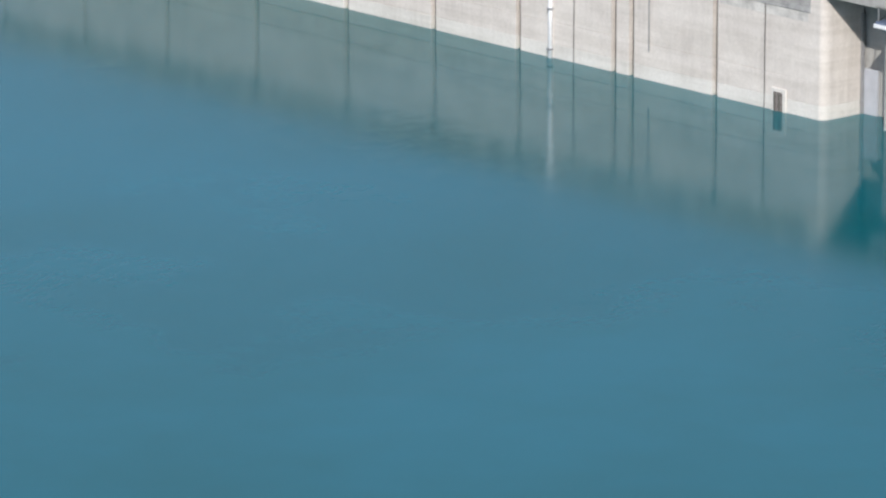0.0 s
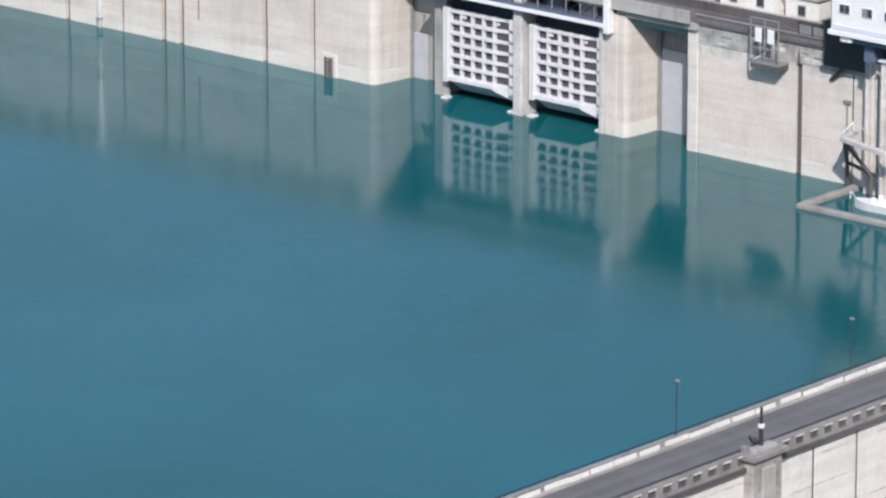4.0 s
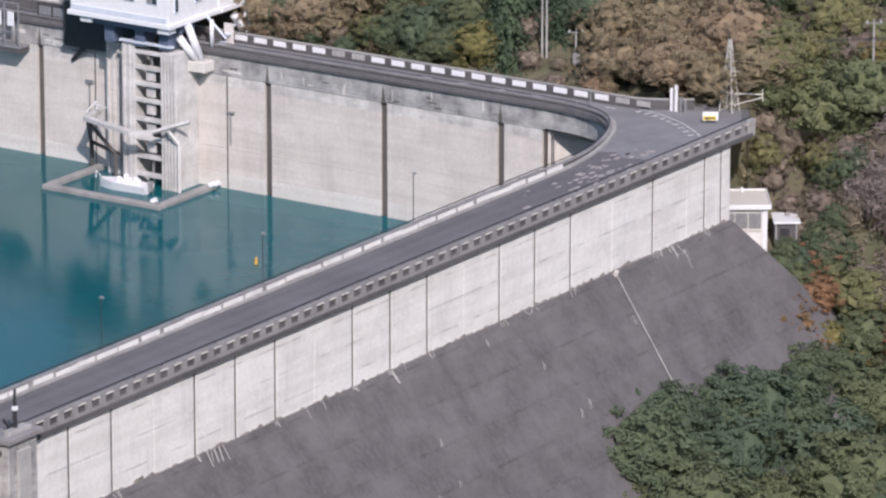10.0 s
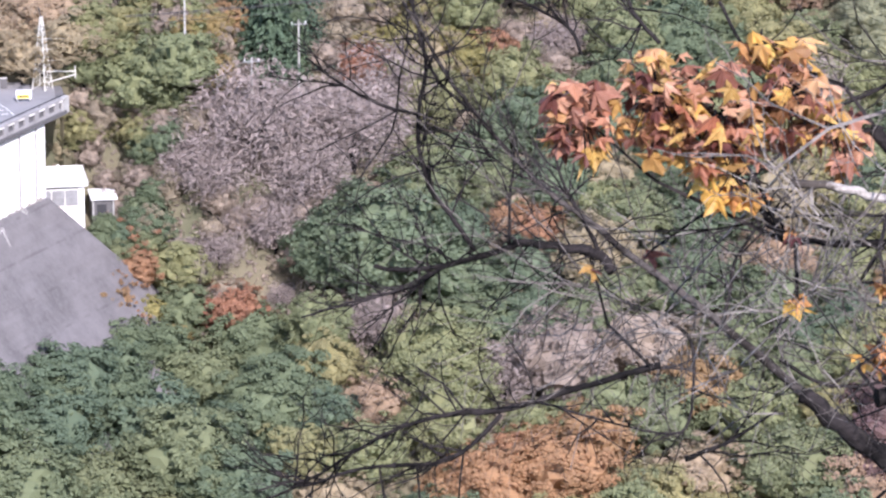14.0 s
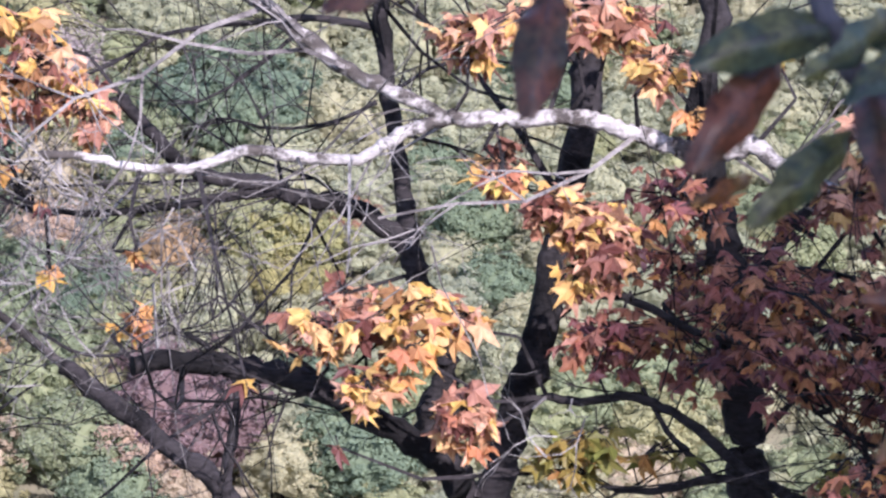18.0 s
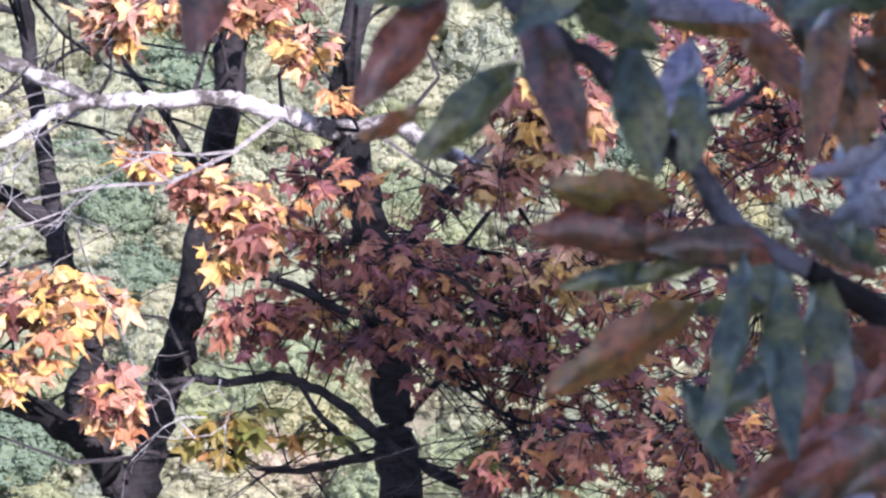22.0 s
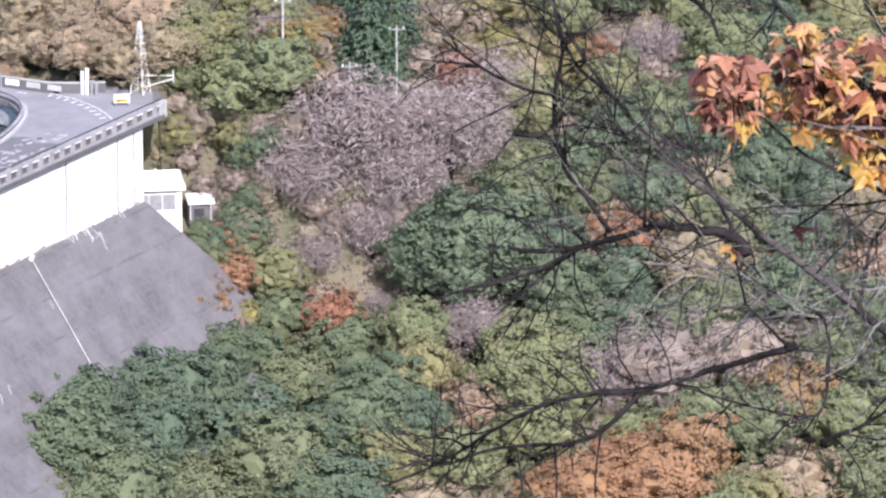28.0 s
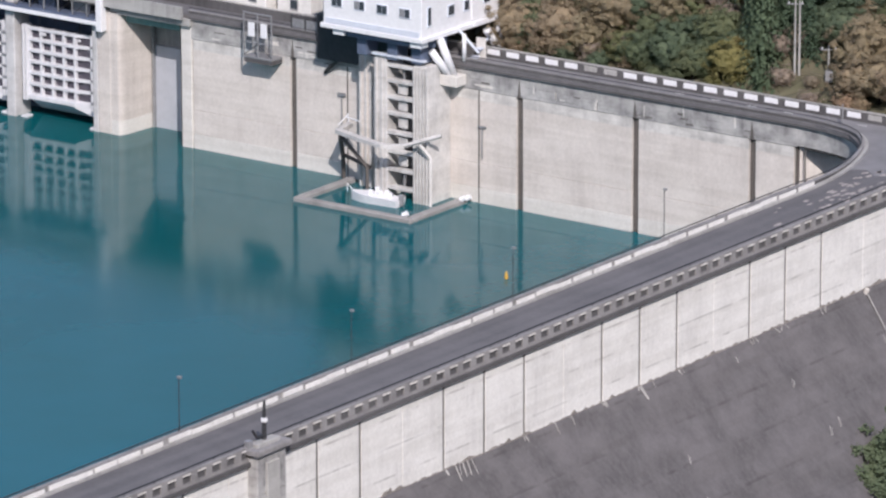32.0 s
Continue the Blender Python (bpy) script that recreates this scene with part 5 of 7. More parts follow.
# stands of one kind on the slopes: centre x, y, half widths; "" stays open ground
ZONES = [
    (31.5, 599.6, 3.6, 4.0, ""), (28.0, 602.0, 2.6, 3.0, ""), (53.6, 586.0, 3.4, 3.2, "dry"), (139.5, 536.5, 3.5, 4.5, ""),
    (21.6, 605.0, 3.2, 2.6, "gold"), (27.0, 604.5, 4.0, 5.0, "cedar"), (15.5, 609.5, 5.0, 5.0, "green"),
    (40.0, 599.0, 9.0, 7.0, "brown"), (56.8, 583.6, 3.0, 2.6, "green"), (64.5, 589.8, 4.2, 3.2, "gold"), (60.0, 590.8, 3.0, 2.4, "pale"), (59.5, 590.2, 9.0, 4.0, "young"),
    (47.0, 592.5, 4.5, 4.5, "brown"), (85.0, 600.5, 3.0, 3.0, "gold"), (92.5, 605.5, 3.5, 3.0, "gold"), (98.0, 607.0, 3.0, 3.0, "red"),
    (72.0, 594.0, 4.5, 6.0, "cedar"), (78.5, 599.5, 3.5, 4.0, "red"), (68.0, 582.5, 9.0, 5.5, "bare"), (78.5, 588.5, 6.0, 5.0, "bare"),
    (53.2, 575.2, 2.4, 2.4, "red"), (57.8, 575.6, 2.4, 2.6, "gold"), (63.0, 577.6, 2.6, 2.4, "red"),
    (81.5, 579.0, 9.5, 6.0, "green"), (81.5, 563.3, 5.5, 4.5, "young"), (97.0, 580.0, 3.2, 3.0, "red"),
    (50.0, 561.0, 17.0, 12.5, "green"), (92.0, 549.8, 13.0, 4.6, "orange"),
    (100.5, 562.5, 8.5, 5.0, "dry"), (131.5, 549.5, 6.0, 5.0, "mauve"), (148.0, 566.3, 7.0, 5.0, "gold"), (122.0, 549.0, 5.0, 5.0, "green"), (143.6, 597.0, 7.0, 5.0, "green"),
]


def plant(kind, x, y, r, tall=1.0, lift=0.0):
    """A tree with a crown of radius r whose foot stands on the ground at x, y."""
    for zx, zy, zrx, zry, stand in ZONES:
        if ((x - zx) / zrx) ** 2 + ((y - zy) / zry) ** 2 < 1 and kind != "dry":
            if not stand:
                return
            tall *= (1.8 if stand == "cedar" else 1) / (1.8 if kind == "cedar" else 1)
            kind = stand
            break
    name, label, crowns = KINDS[kind]
    rng = random.Random(len(planted))
    v = rng.randrange(len(crowns))
    z = ground_z(x, y)
    m = pose(x, y, z + 0.8 * r * tall + lift, 0, 0, rng.uniform(0, 360)) @ Matrix.Diagonal((r, r, r * tall, 1))
    if (kind, v) not in tree_masters:
        ob = thing(name, m, label, "tree", "woods on the slopes")
        part("trunk", TRUNK, BARK, ob)
        part("crown", crowns[v], None, ob)
        tree_masters[kind, v] = ob
    else:
        ob = tree_masters[kind, v]
        copy_scale = ob.matrix_basis.to_scale()
        copy_thing(ob, m @ Matrix.Diagonal((1 / copy_scale.x, 1 / copy_scale.y, 1 / copy_scale.z, 1)))
    planted.append((x, y, r))


for x, y, r in ((57, 571, 3.4), (55, 572, 2.9), (59, 571, 3.4), (38, 550, 4.9), (34, 544, 5.5), (43, 557, 4.0), (32, 541, 3.9), (45, 555, 5.3), (35, 544, 6.8), (46, 558, 6.3), (54, 559, 8.1), (40, 542, 7.2), (61, 572, 5.8), (48, 548, 7.3), (60, 549, 6.3), (32, 540, 4.5), (57, 573, 4.1), (53, 570, 4.1), (39, 552, 4.0), (67, 556, 4.0), (80, 576, 8.9), (86, 586, 5.6), (75, 577, 5.5), (98, 596, 5.3),):
    plant("green", x, y, r, 0.8)
for x, y, r in ((107, 595, 5.0), (100, 586, 5.3), (107, 580, 5.2), (105, 556, 5.7), (88, 574, 5.5), (94, 568, 5.5), (103, 571, 4.8), (57, 588, 3.1), (55, 585, 3.1), (67, 575, 5.5), (65, 577, 3.8), (69, 562, 5.1), (66, 558, 5.7), (60, 577, 3.8), (72, 558, 4.7), (63, 548, 6.0), (44, 552, 6.0), (49, 560, 6.0), (57, 551, 6.6), (13, 612, 2.9), (32, 599, 2.5), (21, 610, 2.9), (35, 597, 3.2), (18, 608, 2.5),):
    plant("green", x, y, r, 0.8)
for x, y, r in ((13, 616, 3.2), (33, 606, 3.6), (2, 620, 2.9), (117, 547, 6.7), (144, 587, 5.7), (141, 592, 5.7), (145, 542, 6.7), (143, 550, 4.8), (120, 570, 4.8), (120, 541, 6.0), (163, 577, 5.0), (178, 588, 6.5), (165, 568, 5.6), (146, 540, 6.7), (165, 559, 4.9), (149, 590, 6.4), (190, 548, 5.5), (225, 574, 6.6),):
    plant("green", x, y, r, 0.8)
for x, y, r in ((60, 579, 3.8), (75, 552, 5.3), (69, 553, 4.7), (84, 563, 6.8), (57, 590, 5.9), (61, 588, 5.2), (50, 590, 4.2), (45, 590, 3.5), (97, 581, 3.5), (32, 547, 3.3), (86, 561, 4.7), (92, 604, 4.3), (86, 602, 3.6), (22, 606, 3.2), (11, 614, 2.5), (142, 569, 7.0), (148, 568, 4.9), (108, 544, 4.0), (104, 583, 4.2), (143, 568, 6.3), (176, 539, 6.1), (165, 543, 5.4), (197, 570, 5.0),):
    plant("young", x, y, r, 0.8)
for x, y, r in ((56, 579, 2.9), (64, 580, 3.1), (51, 574, 2.5), (56, 581, 2.5), (81, 597, 3.5), (96, 606, 4.0), (94, 583, 2.9), (75, 597, 3.2), (67, 594, 2.8), (154, 572, 3.5), (97, 582, 3.1), (137, 596, 3.2),):
    plant("red", x, y, r, 0.8)
for x, y, r in ((68, 585, 7.6), (63.5, 583, 5.6), (73, 583, 5.6), (79, 589, 6.8), (83, 596, 5.9), (70, 581, 4.4), (97, 562, 7.0), (105, 564, 6.2), (76, 589, 5.4), (130, 547, 8.7), (128, 553, 5.3), (132, 546, 6.1),):
    plant("bare", x, y, r, 0.8)
for x, y, r in ((87, 547, 6.0), (94, 547, 6.7), (83, 548, 4.0), (34, 598, 4.2), (41, 593, 4.5), (52, 591, 3.8), (44, 593, 4.2), (53, 589, 2.8), (51, 589, 2.8), (88, 601, 4.3), (28, 607, 2.8), (19, 608, 2.6), (4, 618, 4.0), (7, 617, 3.6), (10, 616, 3.6), (-0, 621, 3.6), (36, 602, 4.2), (41, 597, 4.2), (44, 598, 4.2), (37, 596, 3.5), (41, 592, 3.5), (172, 535, 5.4), (227, 562, 5.8),):
    plant("brown", x, y, r, 0.8)
for x, y, r in ((65, 592, 2.5), (69, 593, 2.8), (72, 595, 2.5), (63, 593, 2.4), (74, 594, 2.1), (25, 604, 3.2), (30, 600, 2.8), (16, 610, 2.9),):
    plant("cedar", x, y, r, 1.9)

rng = random.Random(77)
for y in np.arange(520, 690, 5.2):
    for x in np.arange(-75, 285, 5.6):
        px, py = x + rng.uniform(-2.6, 2.6), y + rng.uniform(-2.6, 2.6)
        pick, size, tallness = rng.random(), rng.uniform(3.9, 5.7), rng.uniform(0.8, 1.15)
        a, b = to_dam(px, py)
        if a < 12 and b < 12 or a < 16 and b < 3 or a < 19 and b < -12 or a < -100:
            continue
        if a > 20 and not 537 - 0.075 * px < py < 650 - 0.07 * px:
            continue
        if a <= 20 and b > 46:
            continue
        if any((px - q) ** 2 + (py - w) ** 2 < (0.36 * (size + e)) ** 2 + 3 for q, w, e in planted):
            continue
        zone = noise.noise(Vector((px * 0.022, py * 0.03, 7.1)))
        if a < 0:
            kind = "cedar" if pick < 0.08 else "green" if pick < 0.36 else "brown" if pick < 0.82 else "young"
        elif px < 75:
            kind = "brown" if pick < 0.38 else "young" if pick < 0.65 else "green" if pick < 0.9 else "bare"
        else:
            kind = "pale" if px > 134 and pick < 0.74 else "young" if pick < 0.36 + 0.3 * zone or px > 134 and pick < 0.92 else "green" if pick < 0.78 else "brown" if pick < 0.87 else "red" if pick < 0.9 else "bare" if px < 134 else "pale"
        plant(kind, px, py, size, tallness * (1.7 if kind == "cedar" else 0.85))

# a strip of red and golden bushes along the slope's edge
for kind, x, y, r in (("red", 53.2, 575.0, 2.1), ("red", 52.2, 576.4, 1.7), ("gold", 56.2, 576.2, 2.3), ("gold", 59.0, 576.0, 2.4), ("red", 62.0, 577.2, 2.3), ("red", 54.8, 574.2, 1.8), ("gold", 57.4, 574.4, 2.2), ("red", 64.4, 578.0, 2.0)):
    plant(kind, x, y, r, 0.85, 0.6 if x < 55 else 0.0)

# undergrowth between the trees
for y in np.arange(548, 636, 4.2):
    for x in np.arange(48, 124, 4.2):
        px, py = x + rng.uniform(-1.8, 1.8), y + rng.uniform(-1.8, 1.8)
        pick, size = rng.random(), rng.uniform(1.7, 2.7)
        a, b = to_dam(px, py)
        if b < 0.45 * (a - 8.1) + 3 or a < 14 and b < 20:
            continue
        plant("dry" if pick < 0.6 else "brown" if pick < 0.8 else "green", px, py, size, 0.8)

verts, faces = [], []
for y in np.arange(534, 606, 4.4):
    for x in np.arange(122, 262, 4.4):
        px, py = x + rng.uniform(-2, 2), y + rng.uniform(-2, 2)
        c = Vector((px, py, ground_z(px, py) + 1.2))
        for _ in range(7):
            o, r = unit(rng), rng.uniform(0.6, 1.1)
            q = c + Vector((o.x * 1.7, o.y * 1.7, abs(o.z) * 1.2))
            clump(verts, faces, q, r * 0.85, rng)
            for _ in range(16):
                n = unit(rng)
                leaf_cards(verts, faces, q + n * r * rng.uniform(0.85, 1.1), n + 0.5 * unit(rng), rng.uniform(0.12, 0.26), rng)
tagged(new("sage_thicket", mesh_from("sage_thicket", verts, faces, SAGE)), "pale sage-green thicket between the hillside trees", "thicket", kind="stuff")

# scrub on the bank beside the valve house
rng = random.Random(31)
for k in range(46):
    a, b = rng.uniform(9.5, 27), rng.uniform(5.5, 19)
    if b < 0.72 * (a - 8.1) + 2.5 or a < 12.5 and b < 9:
        continue
    p = DAM @ Vector((a, b, 0))
    plant(rng.choice(("dry", "dry", "young", "bare", "green", "brown")), p.x, p.y, rng.uniform(1.6, 2.7), rng.uniform(0.8, 1.0))
for a, b, r in ((10.9, 4.3, 2.3), (12.3, 5.2, 2.4), (12.0, 7.2, 2.0), (13.4, 6.4, 2.1), (14.8, 7.2, 2.3), (12.8, 8.6, 2.2), (10.6, 10.6, 2.0)):
    p = DAM @ Vector((a, b, 0))
    plant("green" if r != 2 else "bare", p.x, p.y, r, 0.9)
rng = random.Random(47)
for k in range(60):
    a, b = rng.uniform(2.0, 16), rng.uniform(10.5, 24)
    if a < 9 and b < 11:
        continue
    p = DAM @ Vector((a, b, 0))
    plant(rng.choice(("dry", "dry", "dry", "young", "bare", "green")), p.x, p.y, rng.uniform(1.7, 2.6), rng.uniform(0.8, 1.0))

for a, b, r in ((11.1, 5.0, 1.7), (12.4, 5.6, 1.9), (13.4, 7.0, 1.8)):
    p = DAM @ Vector((a, b, 0))
    plant("green", p.x, p.y, r, 0.9, 2.0)
for a, b, r in ((4.6, 11.2, 1.8), (6.2, 11.0, 1.9), (8.0, 10.8, 1.8), (9.6, 11.4, 2.0), (5.4, 13.2, 2.2), (7.6, 13.4, 2.2)):
    p = DAM @ Vector((a, b, 0))
    plant("dry" if b > 11.1 else "young", p.x, p.y, r, 0.9)
for kind, a, b, z, r in (("young", 3.1, 9.8, 8.7, 1.5), ("young", 4.4, 10.6, 9.6, 1.7), ("dry", 2.6, 11.2, 11.9, 1.5), ("dry", 3.8, 12.0, 13.7, 1.7), ("young", 6.2, 10.4, 7.8, 1.6), ("brown", 2.6, 11.8, 14.8, 1.5), ("dry", 6.0, 12.4, 11.6, 1.9), ("dry", 2.7, 9.6, 6.6, 1.1)):
    p = DAM @ Vector((a, b, 0))
    plant(kind, p.x, p.y, r, 0.9, z - ground_z(p.x, p.y) - 0.72 * r)
# thicket behind the far road's parapet
rng = random.Random(52)
for a in np.arange(-62, 3, 2.3):
    for b in (6.8, 8.4, 9.8, 12.4, 15.4, 18.6) if -58 < a < -10 else (9.6, 12.4, 15.4, 18.6):
        pick = rng.random()
        p = DAM @ Vector((a + rng.uniform(-0.9, 0.9), b + rng.uniform(-1, 1), 0))
        plant("brown" if pick < 0.35 else "dry" if pick < 0.55 else "green" if pick < 0.85 else "young", p.x, p.y, rng.uniform(1.5, 2.6) * (0.62 if b < 9 else 1), rng.uniform(0.7, 1.0))

# low brushwood and dry grass over the banks
rng = random.Random(63)
verts, faces = [], []
while len(faces) < 76000:
    x, y = rng.uniform(42, 124), rng.uniform(556, 640)
    a, b = to_dam(x, y)
    z = ground_z(x, y)
    if a < 4 or a < 9 and b < 9.6 or a < 12 and b < 8 or z < 6.7 - 1.245 * (a - 8.1) + 0.4 and b < 0.85 * (a - 8.1):
        continue
    leaf_cards(verts, faces, Vector((x, y, z + rng.uniform(0.0, 0.9))), Vector((0, -0.5, 0.5)) + 0.7 * unit(rng), rng.uniform(0.18, 0.42), rng, 0.4)
tagged(new("brushwood", mesh_from("brushwood", verts, faces, DRY)), "dry brown brushwood and grass on the banks", "brushwood", kind="stuff")

# ---------------------------------------------------------------- trees beside the camera
def leaf_paint(name, stops, trans=0.45, rough=0.45, blotch=None):
    """Autumn leaves: a colour for each leaf, with blotches and veins of its own."""

    def build(t, b, out):
        info, geo = node(t, "ObjectInfo"), node(t, "NewGeometry")
        add = node(t, "Math")
        add.operation = "ADD"
        t.links.new(info.outputs["Random"], add.inputs[0])
        t.links.new(geo.outputs["Random Per Island"], add.inputs[1])
        fr = node(t, "Math")
        fr.operation = "FRACT"
        t.links.new(add.outputs[0], fr.inputs[0])
        col = ramp(t, fr.outputs[0], stops)
        v = coords(t, world_space=True)
        spots = ramp(t, noise_at(t, v, 45, 5), [(0.35, (0.6, 0.5, 0.45)), (0.6, (1.05, 1.05, 1.0))])
        col = mix(t, col, spots, 0.7, "MULTIPLY")
        if blotch:  # turning leaf: patches of a second colour and dry specks
            patch = ramp(t, noise_at(t, v, 38, 4), [(0.44, (0, 0, 0)), (0.58, (1, 1, 1))])
            col = mix(t, col, blotch, patch)
            specks = ramp(t, noise_at(t, v, 260, 4, 0.7), [(0.36, (0.3, 0.28, 0.26)), (0.52, (1, 1, 1)), (0.75, (1.5, 1.4, 1.3))])
            col = mix(t, col, specks, 0.85, "MULTIPLY")
        t.links.new(col, b.inputs["Base Color"])
        b.inputs["Roughness"].default_value = rough
        b.inputs["Specular IOR Level"].default_value = 0.5 if blotch else 0.25
        bump(t, b, noise_at(t, v, 160, 3), 0.25, 0.002)
        tr = node(t, "BsdfTranslucent")
        t.links.new(col, tr.inputs[0])
        ms = node(t, "MixShader")
        ms.inputs[0].default_value = trans
        t.links.new(b.outputs[0], ms.inputs[1])
        t.links.new(tr.outputs[0], ms.inputs[2])
        t.links.new(ms.outputs[0], out.inputs[0])

    return mat(name, build)


# Dark and yellow stops also imitate shaded and highlit leaves.
MAPLE = leaf_paint("maple_leaf", [(0.0, (0.42, 0.17, 0.10)), (0.15, (0.66, 0.40, 0.27)), (0.3, (0.72, 0.50, 0.16)), (0.42, (0.13, 0.05, 0.045)), (0.5, (0.20, 0.08, 0.06)), (0.6, (0.52, 0.27, 0.19)), (0.75, (0.68, 0.44, 0.12)), (0.86, (0.19, 0.075, 0.055)), (1.0, (0.60, 0.35, 0.24))])
MAPLE_GOLD = leaf_paint("golden_maple_leaf", [(0.0, (0.72, 0.46, 0.10)), (0.35, (0.70, 0.36, 0.13)), (0.6, (0.45, 0.17, 0.10)), (1.0, (0.66, 0.52, 0.14))])
# Crimson maple tones, darkened to put the shade into the leaf colour.
MAPLE_RED_SHADED = leaf_paint("crimson_maple_leaf_shaded", [(0.0, (0.21, 0.08, 0.075)), (0.3, (0.36, 0.16, 0.085)), (0.5, (0.13, 0.055, 0.07)), (0.72, (0.29, 0.105, 0.075)), (0.86, (0.56, 0.29, 0.09)), (1.0, (0.22, 0.08, 0.085))], 0.45)
MAPLE_GREEN = leaf_paint("green_maple_leaf", [(0.0, (0.16, 0.17, 0.04)), (0.6, (0.24, 0.20, 0.05)), (1.0, (0.34, 0.17, 0.05))])
# Oak leaf tones darkened and blued for the shade they hang in.
OAK_GREEN = leaf_paint("green_oblong_leaf", [(0.0, (0.036, 0.056, 0.038)), (1.0, (0.055, 0.072, 0.052))], 0.35, 0.33, (0.095, 0.095, 0.032))
OAK_OLIVE = leaf_paint("olive_oblong_leaf", [(0.0, (0.12, 0.10, 0.026)), (1.0, (0.15, 0.085, 0.026))], 0.4, 0.33, (0.15, 0.055, 0.018))
OAK_RED = leaf_paint("russet_oblong_leaf", [(0.0, (0.13, 0.038, 0.022)), (1.0, (0.15, 0.06, 0.035))], 0.4, 0.33, (0.055, 0.04, 0.022))
# Pale undersides; the blue tint also stands for sky sheen on leaves.
OAK_PALE = leaf_paint("pale_leaf_underside_sheen", [(0.0, (0.14, 0.15, 0.185)), (1.0, (0.19, 0.17, 0.185))], 0.2, 0.33, (0.10, 0.09, 0.12))
BARK_GREY = bark("grey_twig_bark", (0.03, 0.028, 0.03), (0.075, 0.072, 0.08), 25)

bare_tree = thing("leafless_tree", pose(0, 0, 0), "leafless dark tree with crooked twiggy branches", "tree")
cherry_tree = thing("forked_tree", pose(0, 0, 0), "dark forked tree with one sunlit pale branch", "tree")
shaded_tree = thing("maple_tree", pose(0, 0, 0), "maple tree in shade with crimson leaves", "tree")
maple_canopy = cherry_tree
oak = thing("oak_tree", pose(0, 0, 0), "young oak with drooping oblong green and russet leaves", "tree")
spines = []


def wander(rng, p, d, length, r, verts, faces, depth, crook=0.38):
    """A crooked twig with side twigs."""
    n = 4
    for i in range(n):
        d = (d + crook * unit(rng)).normalized()
        q = p + d * length / n
        stick(verts, faces, p, q, r, r * 0.8)
        r *= 0.82
        if depth and rng.random() < (0.75 if crook > 0.3 else 0.6):
            wander(rng, q, (d + (0.9 if crook > 0.3 else 0.6) * unit(rng)).normalized(), length * rng.uniform(0.4, 0.7), r * 0.75, verts, faces, depth - 1, crook)
        p = q


def limb(tree, points, r0, r1, material, twigs):
    pts = smooth_curve(points, 5)
    rng = random.Random(len(spines) + 5)
    n = len(pts)
    for i in range(1, n - 1):
        pts[i] = pts[i] + 0.25 * r0 * unit(rng)
    radii = [(r0 + (r1 - r0) * i / (n - 1)) * rng.uniform(0.9, 1.12) for i in range(n)]
    bm = tube(bmesh.new(), pts, radii, 9)
    part("limb", bm, material, tree, "sunlit pale branch" if material is BARK_PALE else "", True)
    spines.extend(pts)
    if twigs:
        verts, faces = [], []
        for _ in range(int(twigs * (1.6 if tree is bare_tree else 1.1))):
            i = rng.randrange(n // 5, max(n // 5 + 1, int(n * 0.85)))
            along = (pts[i + 1] - pts[i]).normalized()
            side = (along * rng.uniform(0.2, 1.0) + unit(rng)).normalized()
            side.y *= 0.5
            if tree is bare_tree and material is BARK:
                side = (along * 0.75 + unit(rng)).normalized()
                side.y *= 0.3
                wander(rng, pts[i], side.normalized(), rng.uniform(0.14, 0.42) * (1.1 - 0.75 * i / n), max(0.0038, r1 * 0.5), verts, faces, 2, 0.4)
                continue
            wander(rng, pts[i], side.normalized(), rng.uniform(0.2, 0.7), max(0.0024, r1 * 0.4), verts, faces, 2)
        wood = BARK_DUN if material is BARK_PALE else material
        ob = part("twig_spray", mesh_from("twig_spray", verts, faces, wood), wood, tree)
        tagged(ob, kind="stuff")


MAPLE_OUTLINE = ((180, 0.2), (158, 0.42), (128, 0.85), (108, 0.52), (84, 0.6), (62, 1.05), (44, 0.62), (20, 0.7), (0, 1.2))


def maple_leaf_shape():
    out = [Vector((r * math.sin(radians(a)), r * math.cos(radians(a)), -0.35 * r * r)) for a, r in MAPLE_OUTLINE]
    return out + [Vector((-v.x, v.y, v.z)) for v in out[-2:0:-1]]


SHAPE = maple_leaf_shape()


def add_leaf(verts, faces, m, cup):
    k = len(verts)
    verts.append(m @ Vector((0, 0, 0.05)))
    fold, lean = 0.25 + 0.35 * cup, 0.3 * math.sin(cup * 9)
    torn = [1 + 0.2 * math.sin(cup * 31 + i * 2.7) for i in range(len(SHAPE))]
    curl = [0.12 * math.sin(cup * 47 + i * 1.9) for i in range(len(SHAPE))]
    verts.extend(m @ Vector(((v.x * (0.96 - 0.13 * cup) + lean * 0.3 * v.y) * w, v.y * w, v.z * cup - fold * abs(v.x) * 0.5 + lean * v.x * v.y + z)) for v, w, z in zip(SHAPE, torn, curl))
    c = len(SHAPE)
    faces.extend((k, k + 1 + i, k + 1 + (i + 1) % c) for i in range(c))


def leaf_pose(rng, p, size):
    """A hanging leaf: tip down and outwards, face to the light."""
    n = Vector((rng.gauss(0, 0.5), -0.22 + rng.gauss(0, 0.42), 0.9 + rng.gauss(0, 0.25))).normalized()
    tip = Vector((rng.gauss(0.25, 0.9), rng.gauss(-0.3, 0.6), -0.35))
    tip = (tip - n * tip.dot(n)).normalized()
    return Matrix.Translation(p) @ (Matrix((tip.cross(n), tip, n)).transposed() * size).to_4x4()


single_leaf = {}


